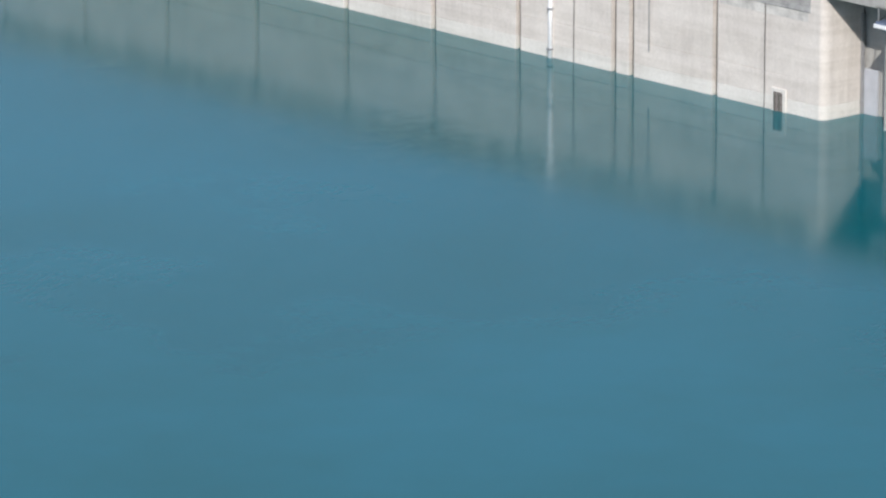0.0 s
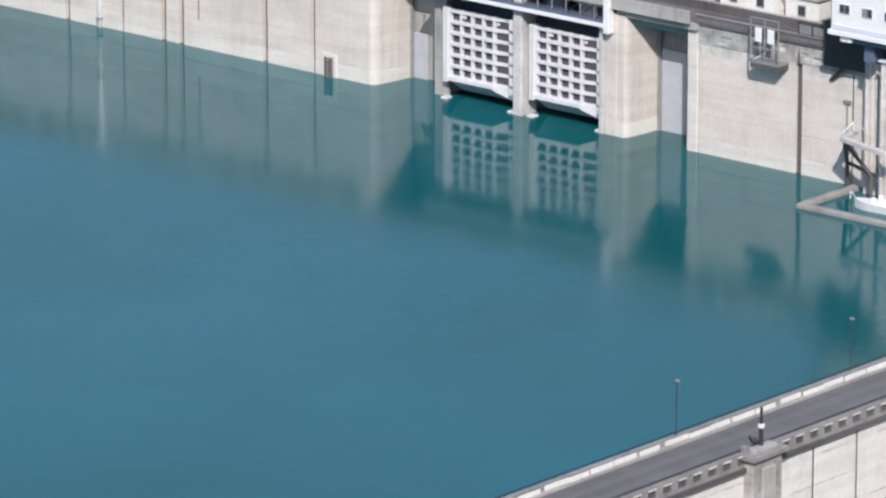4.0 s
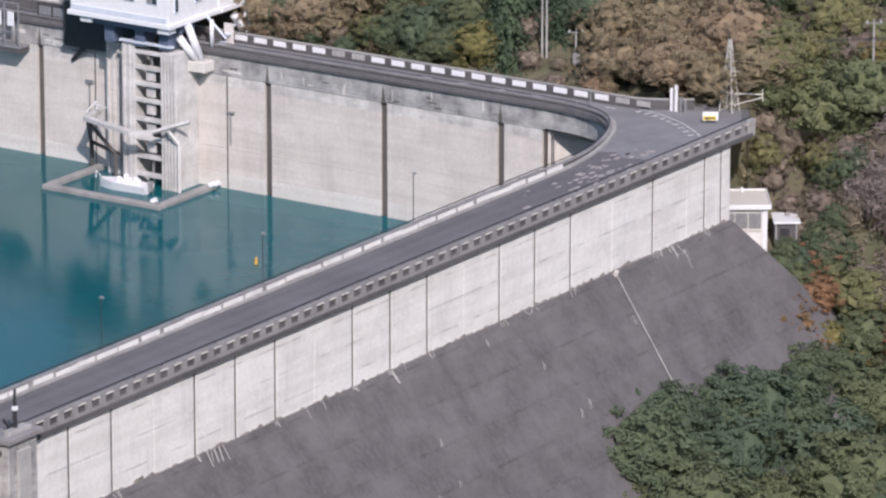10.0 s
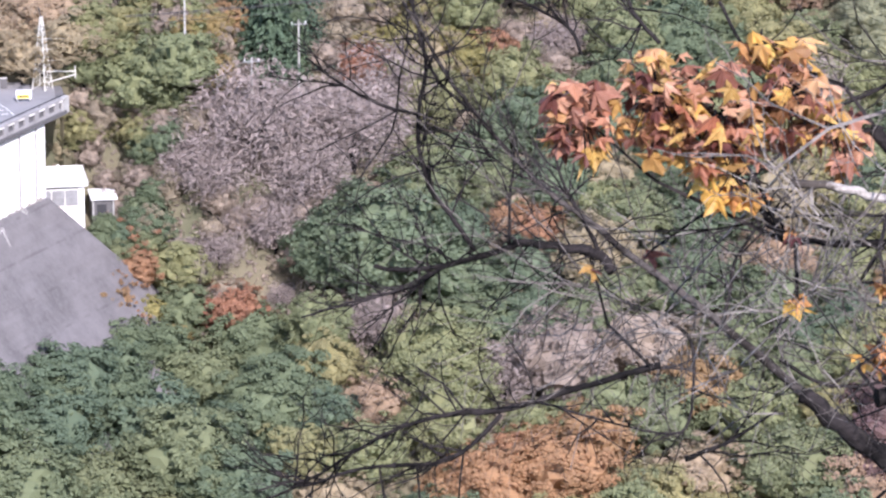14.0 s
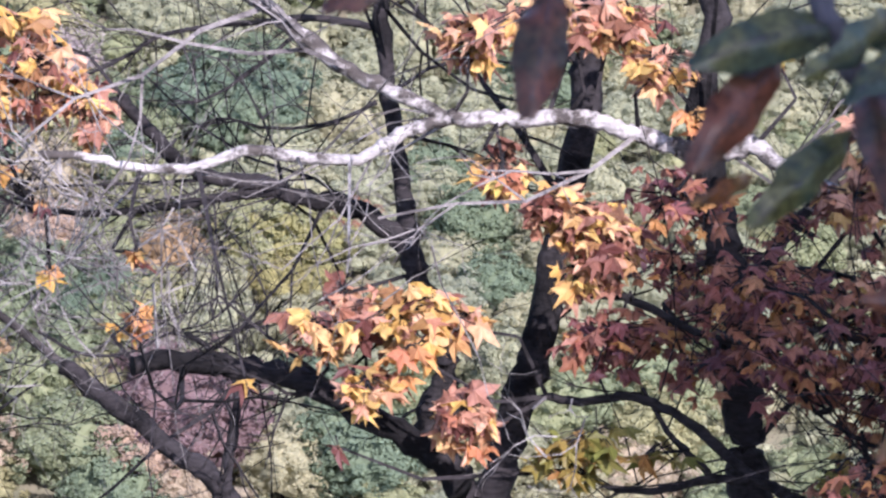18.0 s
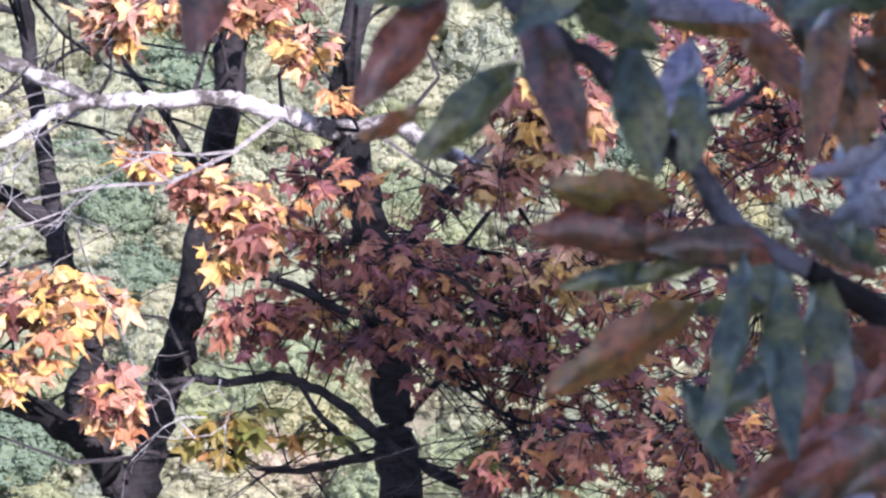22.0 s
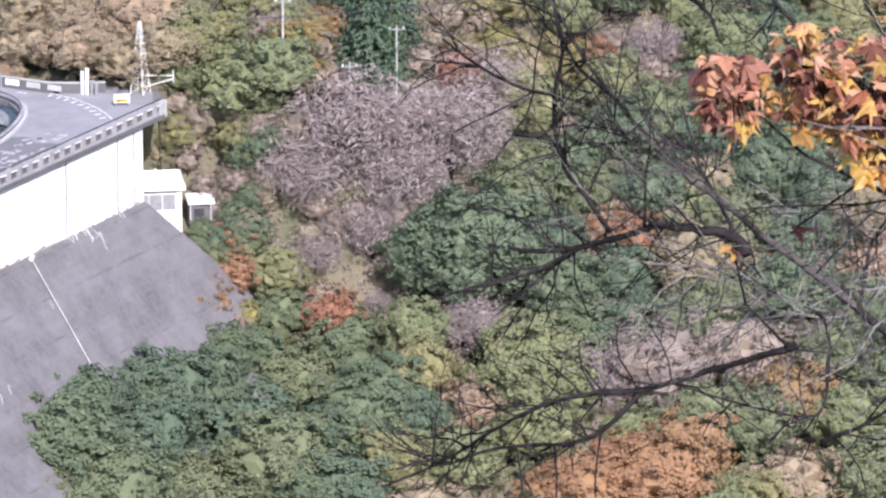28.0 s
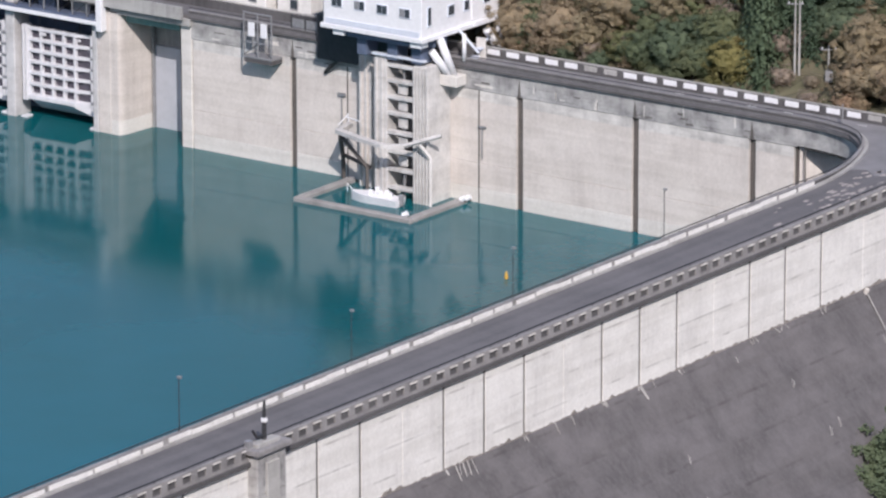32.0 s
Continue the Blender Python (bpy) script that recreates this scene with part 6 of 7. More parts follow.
def leaves(tree, centre, rx, rz, count, material):
    rng = random.Random(int(abs(centre[0] * 977 + centre[2] * 131)))
    c = Vector(centre)
    near = min(spines, key=lambda s: (s - c).length)
    sv, sf = [], []
    mid = (c + near) * 0.5 + 0.06 * unit(rng)
    for p, q, r in ((near, mid, 0.006), (mid, c, 0.004)):
        stick(sv, sf, p, q, r, r * 0.7)
    verts, faces = [], []
    for i in range(count):
        o = unit(rng) * rng.random() ** 0.4
        p = c + Vector((o.x * rx, o.y * (rx + rz) * 0.5, o.z * rz))
        size = rng.uniform(0.016, 0.038) * (0.98 if material is MAPLE_RED_SHADED else 1.22)
        home = p + (c - p).normalized() * (0.05 if i % 6 else (c - p).length * 0.8) + Vector((0, 0, 0.02))
        stick(sv, sf, home, p, 0.0016 if i % 6 else 0.0026, 0.001)
        if material is MAPLE and len(single_leaf.setdefault("all", [])) < 280:
            kind = rng.randrange(7)
            if kind not in single_leaf:
                lv, lf = [], []
                add_leaf(lv, lf, Matrix(), 0.2 + 0.3 * kind)
                single_leaf[kind] = mesh_from("maple_leaf", lv, lf, MAPLE)
            ob = part("maple_leaf", single_leaf[kind], MAPLE, tree)
            ob.matrix_basis = leaf_pose(rng, p, size)
            single_leaf["all"].append(ob)
        else:
            add_leaf(verts, faces, leaf_pose(rng, p, size), rng.uniform(0.2, 1.6))
    if verts:
        tagged(part("foliage", mesh_from("foliage", verts, faces, material), material, tree), kind="stuff")
    tagged(part("stalk_spray", mesh_from("stalk_spray", sv, sf, BARK), BARK, tree), kind="stuff")


def big_leaf(base, tip, width, material):
    """An oblong drooping leaf, folded along its midrib, with a wavy edge and a stalk."""
    b, t = Vector(base), Vector(tip)
    rng = random.Random(int(abs(b.x * 5000 + b.z * 900)))
    d = t - b
    side = d.cross(Vector((0.35, 0.9, -0.28)) + 0.32 * unit(rng)).normalized()
    up = side.cross(d).normalized()
    n = 11
    bm = bmesh.new()
    rows = []
    for i in range(n + 1):
        s = i / n
        w = width * 0.5 * max(0.03, math.sin(math.pi * min(1, s * 0.94 + 0.03)) ** 0.75)
        mid = b + d * s - up * (0.10 * d.length * math.sin(math.pi * s)) + Vector((0, 0, -0.12 * d.length * s * s))
        row = []
        for k in (-1, -0.5, 0, 0.5, 1):
            wave = 0.16 * width * abs(k) * math.sin(s * 17 + k * 2)
            row.append(bm.verts.new(mid + side * w * k + up * (abs(k) * w * 0.55 + wave)))
        rows.append(row)
    for p, q in zip(rows, rows[1:]):
        for k in range(4):
            bm.faces.new((p[k], p[k + 1], q[k + 1], q[k]))
    leaf = part("oblong_leaf", bm, material, oak, "", True)
    rib = tube(bmesh.new(), [b - d * 0.12, *(b + d * s - up * (0.10 * d.length * math.sin(math.pi * s)) + Vector((0, 0, -0.12 * d.length * s * s)) for s in (0, 0.3, 0.6, 0.9))], width * 0.02, 5)
    part("midrib", rib, BARK_GREY, leaf)


# leafless tree
limb(bare_tree, [(3.38, 14.82, 165.86), (3.19, 14.91, 166.00), (3.01, 15.00, 166.15), (2.80, 15.08, 166.31), (2.66, 15.14, 166.42), (2.53, 15.19, 166.52), (2.37, 15.27, 166.70), (2.26, 15.33, 166.87), (2.16, 15.39, 167.06)], 0.014, 0.003, BARK_MID, 16)
limb(bare_tree, [(3.69, 14.62, 165.49), (3.60, 14.70, 165.66), (3.48, 14.77, 165.76), (3.34, 14.84, 165.88), (3.20, 14.90, 165.98)], 0.0325, 0.0230, BARK, 0)
limb(bare_tree, [(2.72, 15.09, 166.29), (2.69, 15.11, 166.33), (2.60, 15.13, 166.35), (2.49, 15.15, 166.36), (2.42, 15.16, 166.34), (2.21, 15.18, 166.29), (2.09, 15.20, 166.30)], 0.0156, 0.0054, BARK, 12)
limb(bare_tree, [(2.42, 15.16, 166.34), (2.28, 15.17, 166.30), (2.20, 15.17, 166.25), (2.04, 15.18, 166.21), (1.89, 15.18, 166.17)], 0.0065, 0.0027, BARK, 10)
limb(bare_tree, [(2.36, 15.17, 166.34), (2.30, 15.21, 166.43), (2.24, 15.24, 166.52), (2.22, 15.28, 166.67), (2.25, 15.33, 166.84), (2.20, 15.38, 167.03)], 0.0078, 0.0041, BARK, 14)
limb(bare_tree, [(2.23, 15.29, 166.69), (2.12, 15.31, 166.72), (2.01, 15.34, 166.78), (1.93, 15.37, 166.84)], 0.0052, 0.0027, BARK, 6)
limb(bare_tree, [(2.45, 15.16, 166.35), (2.46, 15.20, 166.49), (2.47, 15.21, 166.54)], 0.0052, 0.0027, BARK, 2)
limb(bare_tree, [(2.66, 14.06, 166.35), (2.48, 14.08, 166.30), (2.26, 14.09, 166.24), (2.15, 14.11, 166.23), (2.02, 14.12, 166.20), (1.91, 14.12, 166.15), (1.77, 14.11, 166.07), (1.62, 14.11, 166.01)], 0.0091, 0.0027, BARK, 14)
limb(bare_tree, [(2.26, 14.09, 166.23), (2.13, 14.08, 166.12), (1.91, 14.10, 166.10), (1.76, 14.10, 166.06), (1.68, 14.12, 166.07)], 0.0065, 0.0027, BARK, 10)
limb(bare_tree, [(2.87, 15.03, 166.16), (2.92, 15.00, 166.11), (2.92, 14.96, 165.99), (2.88, 14.93, 165.88), (2.71, 14.97, 165.90), (2.49, 15.03, 165.96)], 0.0052, 0.0027, BARK, 8)
limb(bare_tree, [(2.70, 15.10, 166.31), (2.67, 15.13, 166.38), (2.63, 15.16, 166.46), (2.60, 15.18, 166.52), (2.56, 15.23, 166.67)], 0.0078, 0.0027, BARK, 6)
limb(bare_tree, [(2.37, 15.27, 166.70), (2.28, 15.31, 166.78), (2.23, 15.35, 166.92), (2.22, 15.38, 167.03)], 0.0052, 0.0027, BARK, 5)
limb(bare_tree, [(2.53, 15.19, 166.52), (2.46, 15.21, 166.55), (2.38, 15.25, 166.62), (2.31, 15.29, 166.74)], 0.0039, 0.0014, BARK, 5)
limb(bare_tree, [(3.00, 14.99, 166.14), (3.03, 15.02, 166.25), (3.05, 15.04, 166.33), (3.13, 15.06, 166.43), (3.17, 15.06, 166.46)], 0.0065, 0.0027, BARK, 8)
limb(bare_tree, [(3.38, 13.78, 165.97), (3.41, 13.82, 166.11), (3.43, 13.85, 166.23), (3.39, 13.89, 166.30), (3.32, 13.92, 166.36)], 0.0130, 0.0068, BARK, 6)
limb(bare_tree, [(3.43, 13.85, 166.22), (3.49, 13.84, 166.24)], 0.0065, 0.0027, BARK, 2)
limb(bare_tree, [(2.89, 14.91, 165.81), (3.01, 14.90, 165.86), (3.14, 14.90, 165.94)], 0.0078, 0.0027, BARK, 3)
limb(bare_tree, [(3.15, 14.94, 166.07), (3.26, 14.90, 166.01), (3.38, 14.87, 166.01), (3.50, 14.86, 166.06), (3.61, 14.85, 166.09), (3.75, 14.85, 166.22)], 0.0052, 0.0027, BARK, 8)
limb(bare_tree, [(3.00, 14.99, 166.14), (2.88, 15.02, 166.13), (2.77, 15.06, 166.20), (2.62, 15.10, 166.25), (2.47, 15.13, 166.26)], 0.003, 0.002, BARK_DUN, 16)
limb(bare_tree, [(3.20, 14.91, 165.99), (3.15, 14.96, 166.12), (3.22, 14.98, 166.24), (3.34, 14.96, 166.25), (3.45, 14.92, 166.21)], 0.003, 0.002, BARK_DUN, 16)
limb(bare_tree, [(3.03, 15.23, 166.99), (3.08, 15.19, 166.89), (3.12, 15.17, 166.85), (3.14, 15.19, 166.92)], 0.0052, 0.0027, BARK, 4)
limb(bare_tree, [(2.87, 15.23, 166.88), (2.81, 15.26, 166.95), (2.77, 15.29, 167.05)], 0.0065, 0.0027, BARK, 5)
limb(bare_tree, [(2.66, 15.26, 166.85), (2.63, 15.28, 166.92), (2.52, 15.32, 166.98), (2.40, 15.35, 167.03)], 0.0052, 0.0027, BARK, 7)
# twin-stemmed tree with the pale branch
limb(cherry_tree, [(3.19, 10.81, 166.69), (3.20, 10.86, 166.84), (3.21, 10.90, 166.94)], 0.054, 0.044, BARK, 0)
limb(cherry_tree, [(3.22, 10.88, 166.91), (3.27, 10.92, 167.05), (3.32, 10.94, 167.18), (3.37, 10.98, 167.34), (3.44, 11.04, 167.60), (3.49, 11.08, 167.79), (3.51, 11.11, 167.92), (3.56, 11.14, 168.11)], 0.038, 0.028, BARK, 3)
limb(cherry_tree, [(3.19, 10.89, 166.91), (3.16, 10.93, 166.99), (3.12, 10.97, 167.08), (3.16, 10.99, 167.19), (3.13, 11.05, 167.32), (3.11, 11.08, 167.39)], 0.036, 0.021, BARK, 0)
limb(cherry_tree, [(3.12, 11.06, 167.36), (3.11, 11.10, 167.47), (3.10, 11.14, 167.61), (3.09, 11.19, 167.77), (3.09, 11.23, 167.91), (3.09, 11.27, 168.05)], 0.021, 0.014, BARK, 6)
limb(cherry_tree, [(3.12, 10.73, 167.01), (3.07, 10.77, 167.08), (2.96, 10.82, 167.15), (2.85, 10.87, 167.21), (2.74, 10.91, 167.24), (2.61, 10.94, 167.26), (2.51, 10.97, 167.25)], 0.031, 0.019, BARK, 6)
limb(cherry_tree, [(3.12, 11.06, 167.35), (3.10, 11.09, 167.42), (3.04, 11.12, 167.47), (2.98, 11.14, 167.50), (2.90, 11.17, 167.51), (2.82, 11.20, 167.54), (2.71, 11.23, 167.56), (2.63, 11.27, 167.63), (2.57, 11.30, 167.71)], 0.023, 0.013, BARK, 6)
limb(cherry_tree, [(2.98, 11.14, 167.50), (2.90, 11.17, 167.51), (2.84, 11.19, 167.52), (2.75, 11.21, 167.51), (2.68, 11.22, 167.50), (2.55, 11.24, 167.49), (2.38, 11.28, 167.49)], 0.013, 0.007, BARK, 6)
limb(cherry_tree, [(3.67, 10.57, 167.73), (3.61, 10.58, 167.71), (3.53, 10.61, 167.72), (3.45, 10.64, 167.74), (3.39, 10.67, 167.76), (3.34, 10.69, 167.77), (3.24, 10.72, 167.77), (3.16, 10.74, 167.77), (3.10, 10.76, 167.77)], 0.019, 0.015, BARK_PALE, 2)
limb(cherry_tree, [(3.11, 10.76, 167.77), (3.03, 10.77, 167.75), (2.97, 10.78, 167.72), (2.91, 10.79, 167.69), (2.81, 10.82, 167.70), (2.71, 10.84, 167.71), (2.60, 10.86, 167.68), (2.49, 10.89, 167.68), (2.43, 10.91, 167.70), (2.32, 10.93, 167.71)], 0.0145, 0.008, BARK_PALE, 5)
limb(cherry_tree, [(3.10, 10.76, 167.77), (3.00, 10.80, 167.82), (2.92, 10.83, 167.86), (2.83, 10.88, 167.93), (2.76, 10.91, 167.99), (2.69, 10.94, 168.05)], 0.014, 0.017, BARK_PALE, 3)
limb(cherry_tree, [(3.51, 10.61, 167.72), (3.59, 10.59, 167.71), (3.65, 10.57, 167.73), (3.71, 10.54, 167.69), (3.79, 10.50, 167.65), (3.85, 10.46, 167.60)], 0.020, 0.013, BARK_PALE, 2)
limb(cherry_tree, [(3.18, 11.59, 167.74), (3.06, 11.62, 167.76), (2.91, 11.66, 167.75), (2.75, 11.69, 167.73), (2.68, 11.70, 167.69), (2.59, 11.71, 167.65)], 0.009, 0.003, BARK, 8)
limb(cherry_tree, [(3.17, 11.55, 167.59), (3.07, 11.56, 167.55), (2.95, 11.59, 167.54), (2.85, 11.62, 167.56), (2.76, 11.63, 167.52)], 0.005, 0.002, BARK, 10)
limb(cherry_tree, [(3.01, 11.63, 167.72), (2.93, 11.63, 167.66), (2.83, 11.64, 167.60), (2.75, 11.65, 167.59)], 0.005, 0.002, BARK, 6)
limb(cherry_tree, [(2.69, 11.03, 166.94), (2.74, 11.06, 167.04), (2.76, 11.08, 167.13), (2.85, 11.08, 167.18)], 0.005, 0.002, BARK, 4)
limb(cherry_tree, [(2.70, 11.00, 166.85), (2.69, 11.03, 166.95), (2.65, 11.06, 166.99), (2.60, 11.09, 167.03)], 0.015, 0.004, BARK, 3)
# shaded tree
limb(shaded_tree, [(3.64, 10.47, 166.73), (3.67, 10.55, 166.96), (3.66, 10.60, 167.11), (3.66, 10.64, 167.24), (3.67, 10.68, 167.35), (3.65, 10.72, 167.48), (3.645, 10.77, 167.58), (3.64, 10.81, 167.69), (3.67, 10.86, 167.86), (3.70, 10.92, 168.06)], 0.044, 0.026, BARK, 4)
limb(shaded_tree, [(3.72, 10.68, 167.42), (3.77, 10.69, 167.50), (3.85, 10.69, 167.58), (3.91, 10.69, 167.65)], 0.016, 0.009, BARK, 4)
limb(shaded_tree, [(3.89, 10.22, 166.92), (3.75, 10.31, 167.03), (3.66, 10.37, 167.08), (3.60, 10.40, 167.11), (3.52, 10.45, 167.19), (3.46, 10.48, 167.23), (3.40, 10.51, 167.25), (3.32, 10.54, 167.24), (3.24, 10.56, 167.25)], 0.013, 0.008, BARK, 4)
limb(shaded_tree, [(3.60, 10.39, 167.10), (3.52, 10.42, 167.10), (3.45, 10.44, 167.08), (3.36, 10.46, 167.08), (3.28, 10.50, 167.11), (3.21, 10.52, 167.11)], 0.009, 0.005, BARK, 6)
limb(shaded_tree, [(3.53, 10.42, 167.11), (3.46, 10.47, 167.19), (3.42, 10.51, 167.27)], 0.008, 0.004, BARK, 4)
limb(shaded_tree, [(4.07, 9.98, 167.08), (3.99, 10.06, 167.19), (3.84, 10.12, 167.22), (3.75, 10.17, 167.24), (3.67, 10.21, 167.29)], 0.008, 0.003, BARK, 10)
limb(shaded_tree, [(3.83, 10.09, 167.12), (3.77, 10.14, 167.18), (3.75, 10.17, 167.26)], 0.008, 0.003, BARK, 8)
limb(shaded_tree, [(3.83, 10.13, 167.22), (3.83, 10.16, 167.30), (3.82, 10.19, 167.38), (3.76, 10.22, 167.42)], 0.006, 0.003, BARK, 8)
limb(shaded_tree, [(4.45, 9.84, 167.13), (4.32, 9.92, 167.19), (4.20, 9.98, 167.22), (4.05, 10.05, 167.23), (3.97, 10.10, 167.28), (3.92, 10.14, 167.34)], 0.007, 0.003, BARK, 14)
limb(shaded_tree, [(3.36, 10.59, 167.46), (3.46, 10.54, 167.41), (3.57, 10.49, 167.36), (3.69, 10.45, 167.36), (3.83, 10.42, 167.41)], 0.009, 0.005, BARK, 14)
limb(shaded_tree, [(4.14, 10.17, 167.04), (4.09, 10.20, 167.08)], 0.008, 0.004, BARK, 2)
limb(shaded_tree, [(4.83, 10.50, 167.54), (4.69, 10.58, 167.59), (4.53, 10.67, 167.65), (4.37, 10.74, 167.66)], 0.007, 0.003, BARK, 8)

leaves(maple_canopy, (1.99, 11.41, 167.73), 0.080, 0.097, 72, MAPLE)
leaves(maple_canopy, (2.14, 11.40, 167.76), 0.091, 0.125, 95, MAPLE)
leaves(maple_canopy, (2.26, 11.36, 167.72), 0.102, 0.125, 123, MAPLE)
leaves(maple_canopy, (2.39, 11.35, 167.78), 0.102, 0.125, 95, MAPLE)
leaves(maple_canopy, (2.28, 11.32, 167.60), 0.080, 0.057, 18, MAPLE_GOLD)
leaves(maple_canopy, (2.48, 11.31, 167.70), 0.080, 0.080, 39, MAPLE)
leaves(maple_canopy, (2.36, 11.38, 167.85), 0.068, 0.057, 13, MAPLE_GOLD)
leaves(maple_canopy, (2.56, 11.17, 167.28), 0.043, 0.032, 11, MAPLE_GOLD)
leaves(maple_canopy, (2.97, 11.08, 167.33), 0.034, 0.034, 8, MAPLE)
leaves(maple_canopy, (2.57, 11.21, 167.41), 0.018, 0.018, 3, MAPLE)
leaves(maple_canopy, (2.98, 10.68, 167.39), 0.165, 0.066, 100, MAPLE)
leaves(maple_canopy, (3.08, 10.65, 167.38), 0.066, 0.044, 28, MAPLE)
leaves(maple_canopy, (2.82, 10.72, 167.37), 0.088, 0.055, 33, MAPLE)
leaves(maple_canopy, (2.97, 10.56, 167.36), 0.065, 0.044, 13, MAPLE_GOLD)
leaves(maple_canopy, (2.88, 10.57, 167.30), 0.076, 0.044, 33, MAPLE)
leaves(maple_canopy, (3.06, 10.50, 167.25), 0.076, 0.065, 50, MAPLE)
leaves(maple_canopy, (3.09, 10.47, 167.19), 0.033, 0.022, 5, MAPLE_GOLD)
leaves(maple_canopy, (3.19, 10.70, 167.68), 0.066, 0.055, 33, MAPLE)
leaves(maple_canopy, (3.17, 10.60, 167.67), 0.027, 0.027, 3, MAPLE_GOLD)
leaves(maple_canopy, (3.28, 10.55, 167.62), 0.087, 0.065, 84, MAPLE)
leaves(maple_canopy, (3.34, 10.51, 167.56), 0.087, 0.076, 84, MAPLE)
leaves(maple_canopy, (3.29, 10.51, 167.51), 0.055, 0.055, 28, MAPLE)
leaves(maple_canopy, (3.15, 10.79, 167.92), 0.066, 0.066, 56, MAPLE)
leaves(maple_canopy, (3.28, 10.76, 167.95), 0.121, 0.055, 72, MAPLE)
leaves(maple_canopy, (3.42, 10.71, 167.95), 0.088, 0.055, 61, MAPLE)
leaves(maple_canopy, (3.50, 10.66, 167.87), 0.077, 0.055, 44, MAPLE)
leaves(maple_canopy, (3.71, 10.60, 167.90), 0.055, 0.027, 7, MAPLE_GOLD)
leaves(maple_canopy, (3.34, 10.74, 167.96), 0.220, 0.033, 56, MAPLE)
leaves(maple_canopy, (3.84, 10.30, 167.77), 0.086, 0.108, 100, MAPLE)
leaves(maple_canopy, (3.94, 10.27, 167.79), 0.065, 0.065, 39, MAPLE)
leaves(maple_canopy, (3.77, 10.30, 167.67), 0.086, 0.054, 50, MAPLE)
leaves(maple_canopy, (3.53, 10.53, 167.80), 0.038, 0.027, 6, MAPLE_GOLD)
leaves(shaded_tree, (3.56, 10.78, 167.55), 0.123, 0.089, 39, MAPLE_RED_SHADED)
leaves(shaded_tree, (3.51, 10.62, 167.33), 0.166, 0.089, 71, MAPLE_RED_SHADED)
leaves(shaded_tree, (3.59, 10.31, 167.49), 0.130, 0.108, 71, MAPLE_RED_SHADED)
leaves(shaded_tree, (3.72, 10.24, 167.42), 0.162, 0.130, 91, MAPLE_RED_SHADED)
leaves(shaded_tree, (3.34, 10.47, 167.38), 0.110, 0.070, 56, MAPLE_RED_SHADED)
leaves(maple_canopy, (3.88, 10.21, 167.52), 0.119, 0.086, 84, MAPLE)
leaves(shaded_tree, (3.87, 10.05, 167.37), 0.161, 0.118, 78, MAPLE_RED_SHADED)
leaves(shaded_tree, (4.07, 9.96, 167.32), 0.171, 0.129, 78, MAPLE_RED_SHADED)
leaves(shaded_tree, (3.93, 9.98, 167.21), 0.193, 0.086, 71, MAPLE_RED_SHADED)
leaves(shaded_tree, (4.21, 9.87, 167.24), 0.161, 0.107, 65, MAPLE_RED_SHADED)
leaves(shaded_tree, (4.48, 10.71, 167.75), 0.182, 0.114, 78, MAPLE_RED_SHADED)
leaves(shaded_tree, (3.87, 10.35, 167.26), 0.132, 0.099, 65, MAPLE_RED_SHADED)
leaves(shaded_tree, (4.12, 10.29, 167.37), 0.165, 0.121, 78, MAPLE_RED_SHADED)
leaves(shaded_tree, (4.36, 10.40, 167.31), 0.157, 0.145, 78, MAPLE_RED_SHADED)
leaves(shaded_tree, (4.47, 10.22, 167.26), 0.133, 0.133, 78, MAPLE_RED_SHADED)
leaves(shaded_tree, (4.61, 10.55, 167.40), 0.125, 0.102, 65, MAPLE_RED_SHADED)
leaves(shaded_tree, (4.43, 10.88, 167.48), 0.139, 0.127, 58, MAPLE_RED_SHADED)
leaves(shaded_tree, (4.26, 11.00, 167.65), 0.116, 0.104, 45, MAPLE_RED_SHADED)
leaves(shaded_tree, (3.83, 10.21, 167.15), 0.120, 0.076, 52, MAPLE_RED_SHADED)
leaves(shaded_tree, (4.13, 10.08, 167.11), 0.153, 0.065, 58, MAPLE_RED_SHADED)
leaves(shaded_tree, (3.66, 10.80, 167.39), 0.124, 0.090, 52, MAPLE_RED_SHADED)
leaves(shaded_tree, (4.56, 10.89, 167.75), 0.173, 0.104, 78, MAPLE_RED_SHADED)
leaves(shaded_tree, (4.71, 10.80, 167.64), 0.162, 0.127, 78, MAPLE_RED_SHADED)
leaves(shaded_tree, (4.89, 10.96, 167.72), 0.141, 0.106, 65, MAPLE_RED_SHADED)
leaves(shaded_tree, (4.58, 10.83, 167.56), 0.139, 0.104, 58, MAPLE_RED_SHADED)
leaves(shaded_tree, (4.74, 11.17, 167.37), 0.179, 0.143, 65, MAPLE_RED_SHADED)
leaves(shaded_tree, (4.49, 11.23, 167.23), 0.167, 0.107, 52, MAPLE_RED_SHADED)
leaves(shaded_tree, (4.95, 11.37, 167.60), 0.170, 0.109, 65, MAPLE_RED_SHADED)
leaves(shaded_tree, (4.60, 11.53, 167.64), 0.158, 0.085, 52, MAPLE_RED_SHADED)
leaves(shaded_tree, (4.99, 11.26, 167.30), 0.121, 0.146, 52, MAPLE_RED_SHADED)
leaves(shaded_tree, (4.88, 11.22, 167.02), 0.170, 0.109, 58, MAPLE_RED_SHADED)
leaves(shaded_tree, (4.91, 10.92, 167.55), 0.141, 0.235, 78, MAPLE_RED_SHADED)
leaves(shaded_tree, (4.89, 10.78, 167.10), 0.141, 0.235, 78, MAPLE_RED_SHADED)
leaves(shaded_tree, (4.63, 10.63, 167.67), 0.136, 0.159, 52, MAPLE_RED_SHADED)
